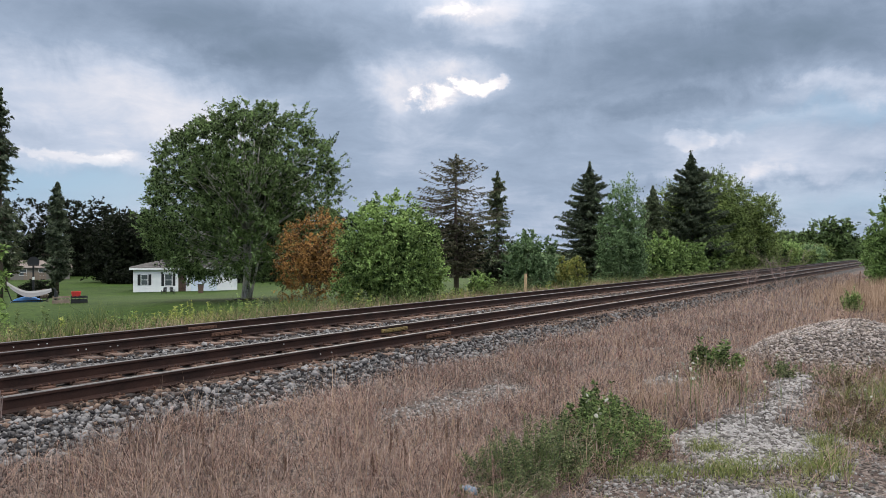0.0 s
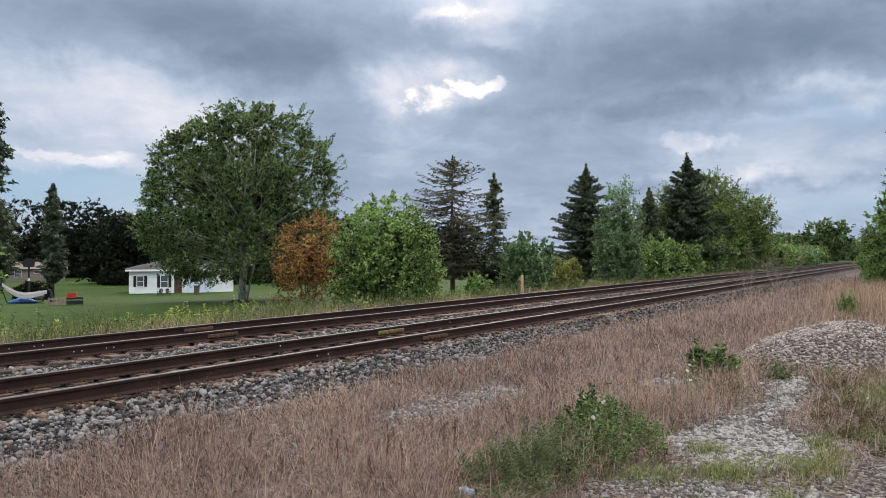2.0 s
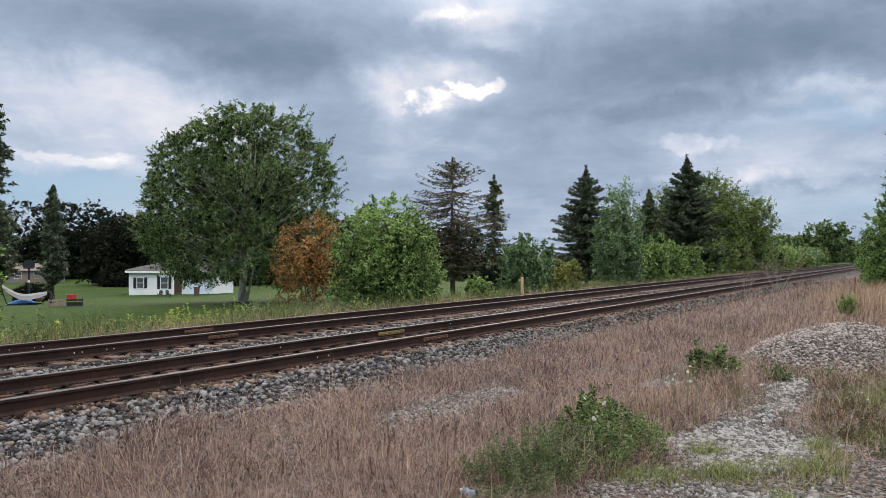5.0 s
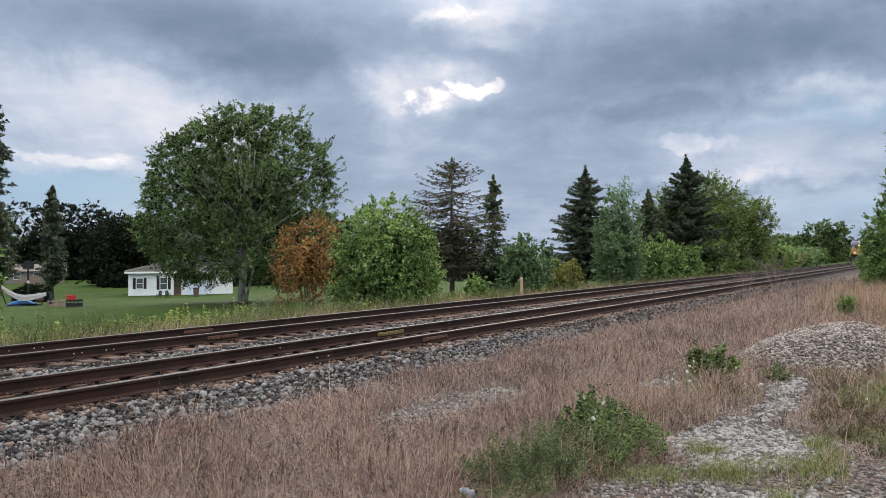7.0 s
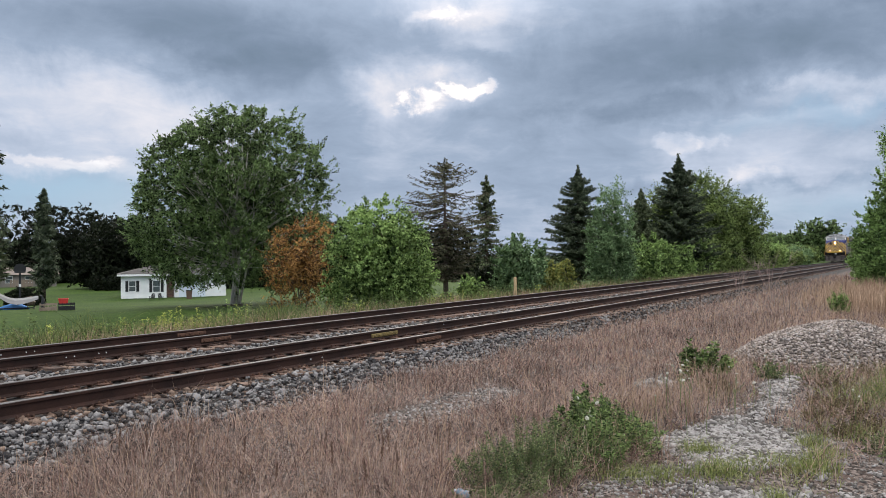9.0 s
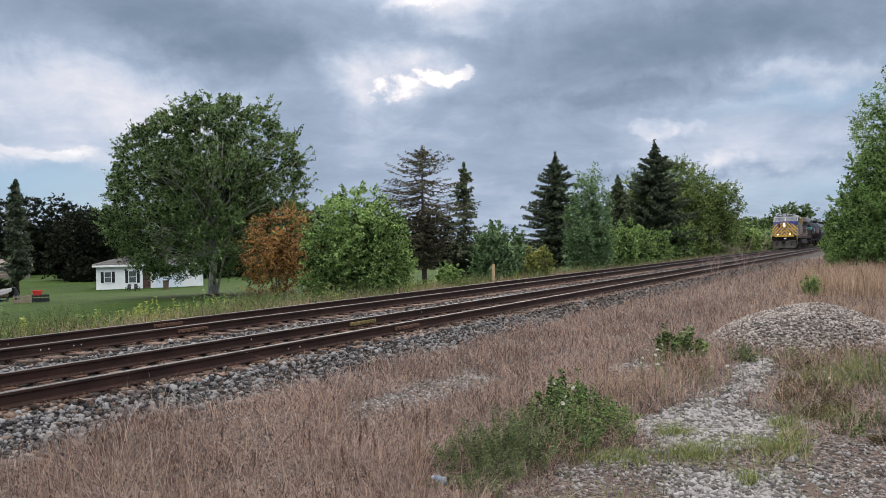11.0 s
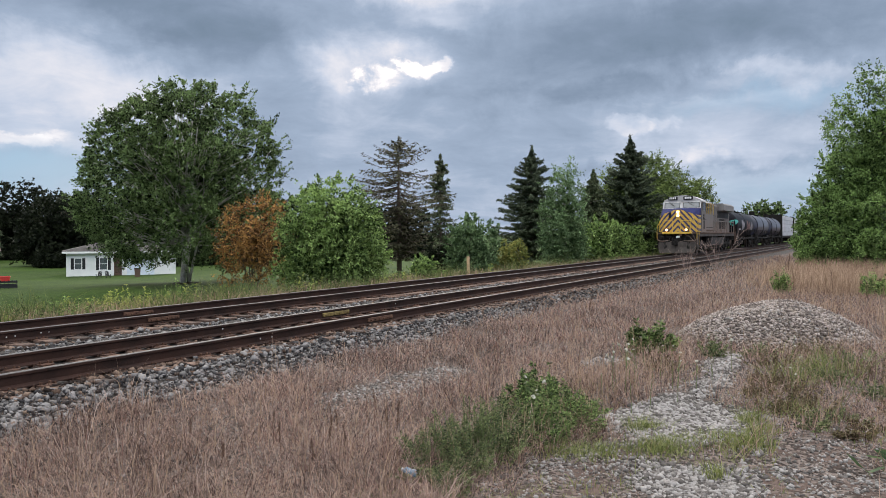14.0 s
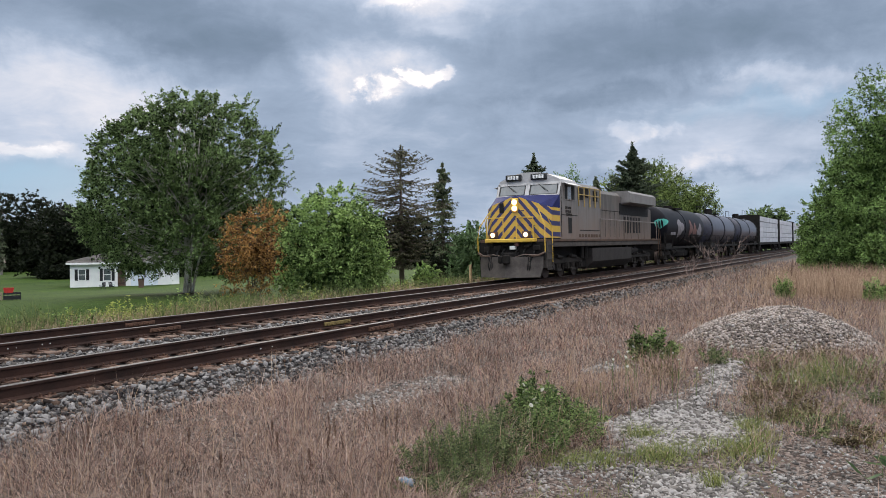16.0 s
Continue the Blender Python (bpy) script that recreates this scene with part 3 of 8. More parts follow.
    pos, axes = np.concatenate([pos, heart]), np.concatenate([axes, r.normal(size=heart.shape)])
    sizes = np.concatenate([sizes, np.full(len(heart), leaf * 2.4)])
    if sprigs:
        # thin shoots that stand out from the crown's edge
        outer = c[np.argsort(-rad)[:sprigs]]
        way = unit((outer - np.array([0, 0, mid])) * np.array([1, 1, 0.6]) + np.array([0, 0, 0.35 * height]))
        t = r.uniform(0, 1, (sprigs, 40))
        sh = outer[:, None, :] + way[:, None, :] * (t[..., None] * size * (3.4 if singly else 1.9)) + r.normal(size=(sprigs, 40, 3)) * size * 0.16
        pos = np.concatenate([pos, sh.reshape(-1, 3)])
        axes = np.concatenate([axes, np.repeat(way, 40, axis=0) + r.normal(size=(sprigs * 40, 3)) * 0.7])
        sizes = np.concatenate([sizes, np.full(sprigs * 40, leaf)])
    v = leaf_tris(pos, sizes, sizes * 0.7, axis=axes, lift=0.9, r=r)
    me = array_mesh("crown", v, tri_faces(len(pos)))
    bm = bmesh.new()
    fork = h0 * 1.05 + 0.05 * height
    step = (foot or trunk * 1.2) * (stems > 1)
    bases = [(r.normal() * step, r.normal() * step, 0) for _ in range(stems)]
    tips = []
    for k, b in enumerate(bases):
        tip = np.array([b[0] * 3.2 + r.normal() * 0.06 * width, b[1] * 3.2 + r.normal() * 0.06 * width, height * r.uniform(0.62, 0.82)])
        p = limb_points(b, tip, 0, r, 7)
        p[0] = (b[0], b[1], -0.12)
        tube(bm, p, [trunk * (1.25 - 1.05 * i / 6) * (1.15 if i == 0 else 1) / (stems ** 0.35) for i in range(7)], 8)
        tips.append(p)
    part("trunk", bm, bark, root, smooth=True)
    bm = bmesh.new()
    order = r.permutation(clumps)[:limbs]
    if open_side:
        # the limbs on the open side show between the leaves
        front = np.flatnonzero((c[:, :2] @ np.array(open_side) > 0.35 * rx) & (c[:, 2] > 0.3 * height) & (rad > 0.75))
        order = np.concatenate([r.permutation(front)[:50], order[50:]])
    for k in order:
        p = tips[k % stems]
        hz = min(max(c[k][2] * 0.55, h0 * 0.6, 0.2 * height if singly else 0.0), height * 0.7)
        j = np.interp(hz, p[:, 2], np.arange(7))
        start = p[int(j)] + (p[min(int(j) + 1, 6)] - p[int(j)]) * (j - int(j))
        q = limb_points(start, c[k], 0.04 * height * r.uniform(-0.2, 0.9), r, 6)
        w = trunk * (0.56 if singly else 0.46) / (stems ** 0.25)
        tube(bm, q, [w * (1 - 0.16 * i) * (0.9 if i else 1.1) for i in range(6)], 5)
        for _ in range(2):
            e = q[4] + r.normal(size=3) * size * 1.4
            tube(bm, limb_points(q[3], e, 0.0, r, 4), [w * 0.35, w * 0.26, w * 0.16, w * 0.06], 3)
        if singly:
            part("limb", bm, bark, root, smooth=True)
            bm = bmesh.new()
    if not singly:
        tagged(part("branchwork", bm, bark, root, smooth=True), kind="stuff")
    part("crown", me, leaves, root)
    return root


def conifer(name, label, at, height, width, needles, bark, seed=1, bare=0.06, whorls=26, arms=9, droop=0.18, dense=26, spray=0.36, trunk=0.16, power=0.85, gap=0.0, category="tree", top_bare=0.0, ragged=0.25, group="", profile=None, slim=0.3, hug=1.0):
    """A straight leader with whorls of boughs that carry hanging sprays of needles."""
    r = np.random.default_rng(seed)
    x, y = at[0], at[1]
    z = at[2] if len(at) > 2 else float(land(x, y))
    root = thing(name, label, category, group, at=Matrix.Translation((x, y, z - 0.03)))
    bm = bmesh.new()
    tube(bm, [(0, 0, -0.15), (0.02, 0, height * 0.3), (-0.02, 0.02, height * 0.65), (0, 0, height)], [trunk * 1.2, trunk * 0.9, trunk * 0.5, 0.015], 8)
    part("trunk", bm, bark, root, smooth=True)
    bm = bmesh.new()
    pos, axes, scale = [], [], []
    for i in range(whorls):
        t = (i + r.uniform(-0.3, 0.3)) / whorls
        hz = height * (bare + (0.985 - bare) * t)
        reach = width / 2 * max(1 - t, 0.03) ** power * (1 if t > 0.12 else 0.75 + t * 2)
        if profile:
            reach = width / 2 * float(np.interp(t, [p[0] for p in profile], [p[1] for p in profile]))
        thick = 1.0 if not profile else float(np.interp(t, [p[0] for p in profile], [p[2] for p in profile]))
        for k in range(arms):
            if r.random() < gap:
                continue
            a = r.uniform(0, 2 * math.pi)
            ln = reach * r.uniform(1 - ragged * 1.6, 1 + ragged)
            out = np.array([math.cos(a), math.sin(a), 0])
            rise = (0.25 if t > 0.75 else 0.0) - droop * r.uniform(0.4, 1.3)
            tip = out * ln + np.array([0, 0, rise * ln])
            base = np.array([0, 0, hz + height / whorls * r.uniform(-0.5, 0.5)])
            mid = base + tip * 0.55 + np.array([0, 0, -0.05 * ln])
            pts = [base, mid, base + tip + np.array([0, 0, 0.07 * ln])]
            tube(bm, pts, [trunk * 0.16 * (1 - t * 0.6) + 0.008, trunk * 0.1 * (1 - t * 0.6) + 0.006, 0.006], 3, caps=False)
            n = max(4, int(dense * thick * (0.35 + ln / (width / 2))))
            s = r.uniform(0.12 + top_bare * 0.4, 1.04, n)[:, None]
            line = np.where(s < 0.55, base + (mid - base) * (s / 0.55), mid + (pts[2] - mid) * ((s - 0.55) / 0.45))
            sway = np.cross(out, [0, 0, 1]) * (r.normal(size=(n, 1)) * 0.10 * hug * ln * (1.15 - s))
            pos.append(line + sway + r.normal(size=(n, 3)) * 0.05 * hug + np.array([0, 0, -0.05]))
            axes.append(out * 0.8 + r.normal(size=(n, 3)) * 0.42 + np.array([0, 0, -0.35]))
    n = 60
    hz = height * r.uniform(0.93, 1.015, n)
    pos.append(np.stack([r.normal(size=n) * 0.05, r.normal(size=n) * 0.05, hz], 1))
    axes.append(np.stack([r.normal(size=n), r.normal(size=n), np.full(n, 0.9)], 1))
    tagged(part("branchwork", bm, bark, root), kind="stuff")
    pos, axes = np.concatenate(pos), np.concatenate(axes)
    v = leaf_tris(pos, spray, spray * slim * 1.2, axis=axes, lift=1.2, r=r)
    part("needles", array_mesh("needles", v, tri_faces(len(pos))), needles, root)
    return root


def far_side():
    broadleaf("large_broadleaf_tree", "large round olive-green tree with several pale grey trunks on a lawn", (31.85, 33.72), 11.6, 10.9, LEAF_OLIVE, BARK_GREY, 0.07, 1560, 112, 0.112, 0.125, 6, 11, limbs=150, clump_size=0.024, top=0.60, sprigs=60, singly=True, foot=0.18, even=True, thin_low=0.42, open_side=(-0.69, -0.72))
    broadleaf("russet_shrub", "rust-brown leaved shrub beside a green bush", (27.4, 24.6), 4.5, 3.5, LEAF_RUSSET, BARK_BROWN, 0.06, 120, 84, 0.09, 0.05, 4, 12, core=1.0, thin_low=0.3, clump_size=0.06, category="shrub", sprigs=24)
    broadleaf("green_bush", "broad fresh green bush at the edge of the railway", (26.2, 19.3), 4.85, 4.5, LEAF_GREEN, BARK_BROWN, 0.03, 420, 105, 0.095, 0.05, 5, 13, clump_size=0.045, category="bush", sprigs=24, top=0.6, lobe_count=8)
    conifer("half_bare_conifer", "tall conifer with thin half-bare drooping boughs", (38.32, 23.63), 8.1, 5.4, NEEDLE_DULL, BARK_BROWN, 21, 0.16, 36, 9, 0.07, 44, 0.17, 0.14, 0.55, 0.05, ragged=0.25, hug=0.45,
            profile=[(0, 0.35, 0.5), (0.12, 0.55, 1.5), (0.44, 0.55, 1.5), (0.50, 1.05, 0.62), (0.62, 1.0, 0.58), (0.75, 0.82, 0.58), (0.9, 0.47, 0.65), (0.97, 0.2, 0.6), (1.0, 0.03, 0.5)])
    conifer("narrow_conifer", "narrow upright conifer with sparse lower boughs", (43.96, 24.05), 7.6, 2.5, NEEDLE_BLUE, BARK_BROWN, 22, 0.05, 34, 9, 0.15, 34, 0.22, 0.11, 0.6,
            hug=0.7, ragged=0.4, profile=[(0, 0.9, 0.45), (0.35, 1.0, 0.42), (0.6, 0.75, 0.6), (0.8, 0.5, 1.3), (0.93, 0.26, 1.4), (1.0, 0.03, 1.2)])
    broadleaf("hedge_shrub", "green shrub beneath the conifers, shade in its dark leaf colour", (40.5, 21.5), 2.3, 3.0, LEAF_DARK, BARK_BROWN, 0.04, 60, 110, 0.12, 0.04, 3, 31, category="shrub")
    broadleaf("leafy_shrub", "loose mid-green shrub with bare gaps", (37.85, 18.76), 3.5, 2.9, LEAF_LIGHT, BARK_BROWN, 0.08, 90, 75, 0.14, 0.05, 3, 32, category="shrub", sprigs=40)
    broadleaf("yellowing_shrub", "yellowing shrub beside the railway", (39.6, 17.3), 2.5, 1.9, LEAF_YELLOW, BARK_BROWN, 0.06, 60, 80, 0.10, 0.03, 3, 33, category="shrub")
    broadleaf("small_bush", "small fresh green bush beside a wooden post", (31.5, 17.9), 1.7, 1.7, LEAF_GREEN, BARK_BROWN, 0.0, 60, 90, 0.09, 0.03, 3, 39, category="bush", sprigs=14, top=0.66)
    conifer("dark_spruce", "dark full spruce behind the shrubs", (56.49, 22.96), 9.3, 5.4, NEEDLE_DARK, BARK_BROWN, 23, 0.10, 34, 13, 0.1, 150, 0.25, 0.15, slim=0.2, power=0.8, ragged=0.36, hug=0.7, profile=[(0, 0.6, 0.8), (0.2, 0.92, 1.0), (0.5, 0.76, 1.0), (0.75, 0.45, 0.8), (0.9, 0.17, 0.6), (0.97, 0.05, 0.4), (1.0, 0.01, 0.3)])
    broadleaf("young_poplar", "young grey-green poplar with upright shoots", (50.0, 18.0), 7.3, 3.2, LEAF_LIGHT, BARK_GREY, 0.06, 170, 100, 0.12, 0.06, 3, 34, sprigs=40, top=0.7, clump_size=0.055)
    conifer("tall_spruce", "tall dark spruce rising over broadleaf trees", (72.0, 19.6), 11.5, 6.0, NEEDLE_DARK, BARK_BROWN, 24, 0.04, 32, 13, -0.08, 160, 0.33, 0.2, 0.8, slim=0.24, ragged=0.38, hug=0.7, profile=[(0, 0.85, 0.8), (0.2, 1.0, 1.0), (0.5, 0.82, 0.9), (0.75, 0.48, 0.8), (0.9, 0.18, 0.6), (0.97, 0.05, 0.4), (1.0, 0.01, 0.3)])
    conifer("small_spruce", "small spruce among broadleaf trees", (68.0, 21.8), 8.2, 5.6, NEEDLE_BLUE, BARK_BROWN, 25, 0.04, 34, 12, 0.2, 60, 0.3, 0.14)
    broadleaf("broadleaf_tree", "mid-green broadleaf tree beside a tall spruce", (88.0, 21.5), 11.3, 8.0, LEAF_MID, BARK_BROWN, 0.08, 300, 110, 0.17, 0.16, 2, 35, sprigs=40, clump_size=0.055)
    broadleaf("broadleaf_tree", "olive broadleaf tree with a ragged edge", (94.0, 19.2), 10.0, 7.2, LEAF_MID, BARK_BROWN, 0.06, 210, 100, 0.17, 0.14, 2, 36, sprigs=40, clump_size=0.06)
    broadleaf("broadleaf_tree", "light green broadleaf tree among spruces", (73.5, 21.0), 9.6, 5.2, LEAF_MID, BARK_BROWN, 0.06, 160, 100, 0.16, 0.12, 2, 37, sprigs=20)
    for k, (x, y, h, w, m) in enumerate([(55.5, 18.0, 3.4, 3.6, LEAF_GREEN), (60.5, 18.3, 4.0, 3.4, LEAF_GREEN), (66.0, 18.6, 3.6, 4.2, LEAF_GREEN), (72.5, 18.8, 4.6, 4.4, LEAF_GREEN), (79.0, 19.2, 4.4, 4.6, LEAF_MID), (87.0, 19.4, 5.2, 5.0, LEAF_MID), (98.0, 19.8, 4.0, 5.0, LEAF_OLIVE)]):
        broadleaf("trackside_shrub", "leafy green shrub at the foot of the trees", (x, y), h, w, m, BARK_BROWN, 0.03, 90, 100, 0.16, 0.05, 3, 50 + k, category="shrub", group="trackside shrubs", sprigs=16, top=0.62)
    # the distance along the railway
    for k, (x, y, h, w, m) in enumerate([(125, 22, 3.4, 7, LEAF_MID), (138, 24, 4.6, 8, LEAF_GREEN), (152, 24, 3.6, 9, LEAF_MID), (165, 24, 4.2, 9, LEAF_LIGHT), (180, 25, 4.6, 10, LEAF_MID), (115, 24, 3.0, 6, LEAF_OLIVE)]):
        broadleaf("distant_bush", "distant rounded green bush", (x, y), h, w, m, BARK_BROWN, 0.02, 90, 70, 0.3, 0.06, 2, 70 + k, category="bush", group="bushes along the railway")
    for k, (x, y, h, w) in enumerate([(243, 27.5, 12.5, 13), (250, 38, 9.5, 15), (290, 52, 9.5, 20), (300, 26, 8.5, 20), (330, 40, 9, 26)]):
        broadleaf("distant_tree", "distant dark green tree", (x, y), h, w, LEAF_OLIVE, BARK_BROWN, 0.05, 110, 70, 0.55, 0.2, 2, 80 + k, group="trees on the horizon")
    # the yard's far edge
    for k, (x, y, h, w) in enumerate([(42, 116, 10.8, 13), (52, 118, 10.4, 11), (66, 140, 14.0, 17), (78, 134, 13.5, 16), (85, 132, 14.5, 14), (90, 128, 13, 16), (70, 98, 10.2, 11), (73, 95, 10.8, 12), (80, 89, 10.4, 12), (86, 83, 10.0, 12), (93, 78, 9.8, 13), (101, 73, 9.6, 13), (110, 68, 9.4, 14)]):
        broadleaf("dark_yard_tree", "dense green tree at the edge of the yard, shade in its dark leaf colour", (x, y), h, w, LEAF_DARK, BARK_BROWN, 0.0, 190, 52, 0.44, 0.2, 1, 90 + k, group="dark trees behind the yard", clump_size=0.05, top=0.72)
    # shrubs added to fill the bright gap under the trees with shade colour
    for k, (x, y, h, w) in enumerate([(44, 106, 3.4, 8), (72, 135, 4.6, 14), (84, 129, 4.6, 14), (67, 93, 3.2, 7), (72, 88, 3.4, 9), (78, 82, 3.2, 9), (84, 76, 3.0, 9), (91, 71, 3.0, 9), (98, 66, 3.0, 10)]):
        broadleaf("dark_hedge_shrub", "low shrub beneath the yard's trees, shade in its dark leaf colour", (x, y), h, w, LEAF_DARK, BARK_BROWN, 0.0, 90, 60, 0.36, 0.06, 2, 130 + k, category="shrub", group="dark shrubs behind the yard", clump_size=0.06, top=0.8)
    conifer("columnar_tree", "tall narrow dark columnar tree on the lawn", (46.49, 76.2), 11.0, 2.8, NEEDLE_DARK, BARK_BROWN, 26, 0.11, 34, 9, -0.35, 26, 0.4, 0.14, 0.5)
    conifer("columnar_tree", "grey-green narrow tree behind the hammock", (44.5, 82.0), 9.4, 3.6, NEEDLE_BLUE, BARK_BROWN, 27, 0.24, 28, 9, 0.1, 26, 0.45, 0.14, 0.6)
    conifer("tall_yard_conifer", "tall dark conifer in the yard", (32.4, 60.6), 15.8, 3.6, NEEDLE_DARK, BARK_BROWN, 28, 0.22, 34, 7, 0.16, 22, 0.4, 0.2, 0.5, ragged=0.45)
    broadleaf("light_green_shrub", "light green shrub beside the railway ditch", (11.85, 24.5), 3.5, 2.4, LEAF_GREEN, BARK_BROWN, 0.04, 120, 100, 0.12, 0.05, 3, 38, category="shrub", sprigs=20)


def near_side():
    broadleaf("trackside_bush", "dense mid-green bush beside the verge", (51.0, 1.72), 5.0, 5.5, LEAF_DEEP, BARK_BROWN, 0.0, 430, 130, 0.095, 0.06, 4, 41, category="bush", sprigs=50, top=0.66, clump_size=0.042)
    broadleaf("trackside_bush", "dense fresh green bush beside the verge", (48.6, 1.95), 2.8, 3.6, LEAF_DEEP, BARK_BROWN, 0.0, 190, 120, 0.09, 0.05, 4, 42, category="bush", sprigs=30, top=0.66, clump_size=0.05)
    broadleaf("tall_broadleaf_tree", "tall fresh green tree above a bush", (54.5, -1.1), 12.0, 7.9, LEAF_DEEP, BARK_BROWN, 0.05, 600, 120, 0.12, 0.16, 2, 43, sprigs=50, clump_size=0.036, top=0.6)
    broadleaf("trackside_tree", "fresh green young tree rising out of a bush", (52.4, 1.25), 7.2, 4.4, LEAF_DEEP, BARK_BROWN, 0.02, 220, 120, 0.13, 0.08, 3, 45, sprigs=30, clump_size=0.045, top=0.6)
    broadleaf("trackside_bush", "dense fresh green bush beside the verge", (47.5, -2.0), 5.0, 6.0, LEAF_DEEP, BARK_BROWN, 0.0, 180, 100, 0.13, 0.06, 4, 44, category="bush", top=0.66, clump_size=0.045)


far_side()
near_side()

# ---------------------------------------------------------------- the train
def grimy_paint(name, dark, light):
    """Grey paint with streaks that run down it and brown dust thrown up along the deck."""
    m = bpy.data.materials.new(name)
    m.use_nodes = True
    nt = m.node_tree
    N, L = nt.nodes.new, nt.links.new
    bsdf = nt.nodes["Principled BSDF"]
    tc, mp, sep = N("ShaderNodeTexCoord"), N("ShaderNodeMapping"), N("ShaderNodeSeparateXYZ")
    mp.inputs["Scale"].default_value = (3.2, 3.2, 0.35)
    L(tc.outputs["Object"], mp.inputs["Vector"])
    L(tc.outputs["Object"], sep.inputs[0])
    streak, broad = N("ShaderNodeTexNoise"), N("ShaderNodeTexNoise")
    streak.inputs["Scale"].default_value, streak.inputs["Detail"].default_value, streak.inputs["Roughness"].default_value = 1.3, 6, 0.55
    broad.inputs["Scale"].default_value, broad.inputs["Detail"].default_value = 0.9, 6
    L(mp.outputs[0], streak.inputs["Vector"])
    L(tc.outputs["Object"], broad.inputs["Vector"])
    ramp = N("ShaderNodeValToRGB")
    ramp.color_ramp.elements[0].position, ramp.color_ramp.elements[1].position = 0.36, 0.66
    ramp.color_ramp.elements[0].color, ramp.color_ramp.elements[1].color = (*dark, 1), (*light, 1)
    L(streak.outputs["Fac"], ramp.inputs[0])
    low = N("ShaderNodeMapRange")
    low.inputs[1].default_value, low.inputs[2].default_value, low.inputs[3].default_value, low.inputs[4].default_value = 1.7, 3.4, 0.66, 0.0
    L(sep.outputs[2], low.inputs[0])
    k = N("ShaderNodeMath")
    k.operation, k.use_clamp = "MULTIPLY_ADD", True
    k.inputs[1].default_value = 0.9
    L(broad.outputs["Fac"], k.inputs[0])
    sub = N("ShaderNodeMath")
    sub.operation = "SUBTRACT"
    sub.inputs[1].default_value = 0.42
    L(low.outputs[0], sub.inputs[0])
    L(sub.outputs[0], k.inputs[2])
    mix = N("ShaderNodeMix")
    mix.data_type = "RGBA"
    L(k.outputs[0], mix.inputs[0])
    L(ramp.outputs[0], mix.inputs[6])
    mix.inputs[7].default_value = (0.17, 0.115, 0.088, 1)
    L(mix.outputs[2], bsdf.inputs["Base Color"])
    bsdf.inputs["Roughness"].default_value = 0.62
    bsdf.inputs["Specular IOR Level"].default_value = 0.3
    return m


GREY_PAINT = grimy_paint("weathered_grey_paint", (0.108, 0.098, 0.093), (0.168, 0.16, 0.156))
# the same grimy paint, darker: the rear hood's shade is in its colour
SHADED_PAINT = grimy_paint("shade_darkened_grey_paint", (0.06, 0.054, 0.05), (0.112, 0.104, 0.099))
HOUSING_GREY = material("mid_grey_paint", (0.192, 0.182, 0.177), (0.117, 0.107, 0.102), 1.0, 0.6, 0, 0.05, 12)
TRUCK_DUST = material("dusty_truck_steel", (0.027, 0.0223, 0.0194), (0.0072, 0.00612, 0.00576), 3.0, 0.85, 0, 0.3, 30, spec=0.2)
PALE_PAINT = material("pale_grey_paint", (0.45, 0.44, 0.44), (0.32, 0.31, 0.31), 1.0, 0.6, 0, 0.05, 12)
BLUE_PAINT = material("deep_blue_paint", (0.0154, 0.0196, 0.101), (0.0084, 0.0105, 0.049), 2.0, 0.7, 0, 0.03, 30, spec=0.15)
YELLOW_PAINT = material("safety_yellow_paint", (0.612, 0.399, 0.051), (0.425, 0.264, 0.0425), 3.0, 0.5, 0, 0.05, 30)
# grime, darkened further to hold the shade beneath the train
UNDER_DARK = material("grimy_shade_dark_underframe", (0.0158, 0.0135, 0.0124), (0.0045, 0.00413, 0.00394), 2.5, 0.85, 0, 0.3, 30, spec=0.2)
PLOW_GREY = material("dusty_dark_grey_paint", (0.0825, 0.0713, 0.0638), (0.0338, 0.0285, 0.0263), 2.5, 0.75, 0, 0.15, 25, spec=0.2)
SILL_RUST = material("rust_stained_sill", (0.105, 0.0651, 0.0465), (0.0465, 0.031, 0.0248), 2.0, 0.8, 0, 0.15, 25, spec=0.2)
GRILLE = material("dark_grille", (0.015, 0.014, 0.0135), (0.006, 0.006, 0.006), 6, 0.7, 0.3, 0.2, 60)
GLASS_DARK = material("smoky_window_glass", (0.10, 0.115, 0.125), (0.06, 0.07, 0.08), 2, 0.08, 0, 0, 10, spec=0.9)
WHITE_MARK = material("white_lettering", (0.75, 0.75, 0.74), (0.6, 0.6, 0.6), 5, 0.6, 0, 0, 30)
BLACK_BOARD = material("black_number_board", (0.02, 0.02, 0.022), (0.012, 0.012, 0.012), 5, 0.5, 0, 0, 30)
WHEEL_STEEL = material("dull_wheel_steel", (0.07, 0.05, 0.0425), (0.03, 0.0225, 0.02), 6, 0.6, 0.5, 0.1, 30)
LAMP_WARM = glow_material("lit_headlamp", (1.0, 0.56, 0.24), 3.4)
TANK_BLACK = material("black_tank_paint", (0.01, 0.01, 0.014), (0.005, 0.005, 0.007), 1.3, 0.5, 0, 0.05, 12, spec=0.06)
TANK_GREY = material("dull_charcoal_tank_paint", (0.05, 0.052, 0.074), (0.022, 0.022, 0.032), 1.3, 0.36, 0, 0.05, 12, spec=0.35)
GRAFFITI_TEAL = material("teal_spray_paint", (0.06, 0.312, 0.264), (0.036, 0.216, 0.186), 4, 0.5, 0, 0, 20)
GRAFFITI_PALE = material("faded_pale_spray_paint", (0.252, 0.234, 0.252), (0.096, 0.087, 0.096), 5, 0.6, 0, 0, 20)
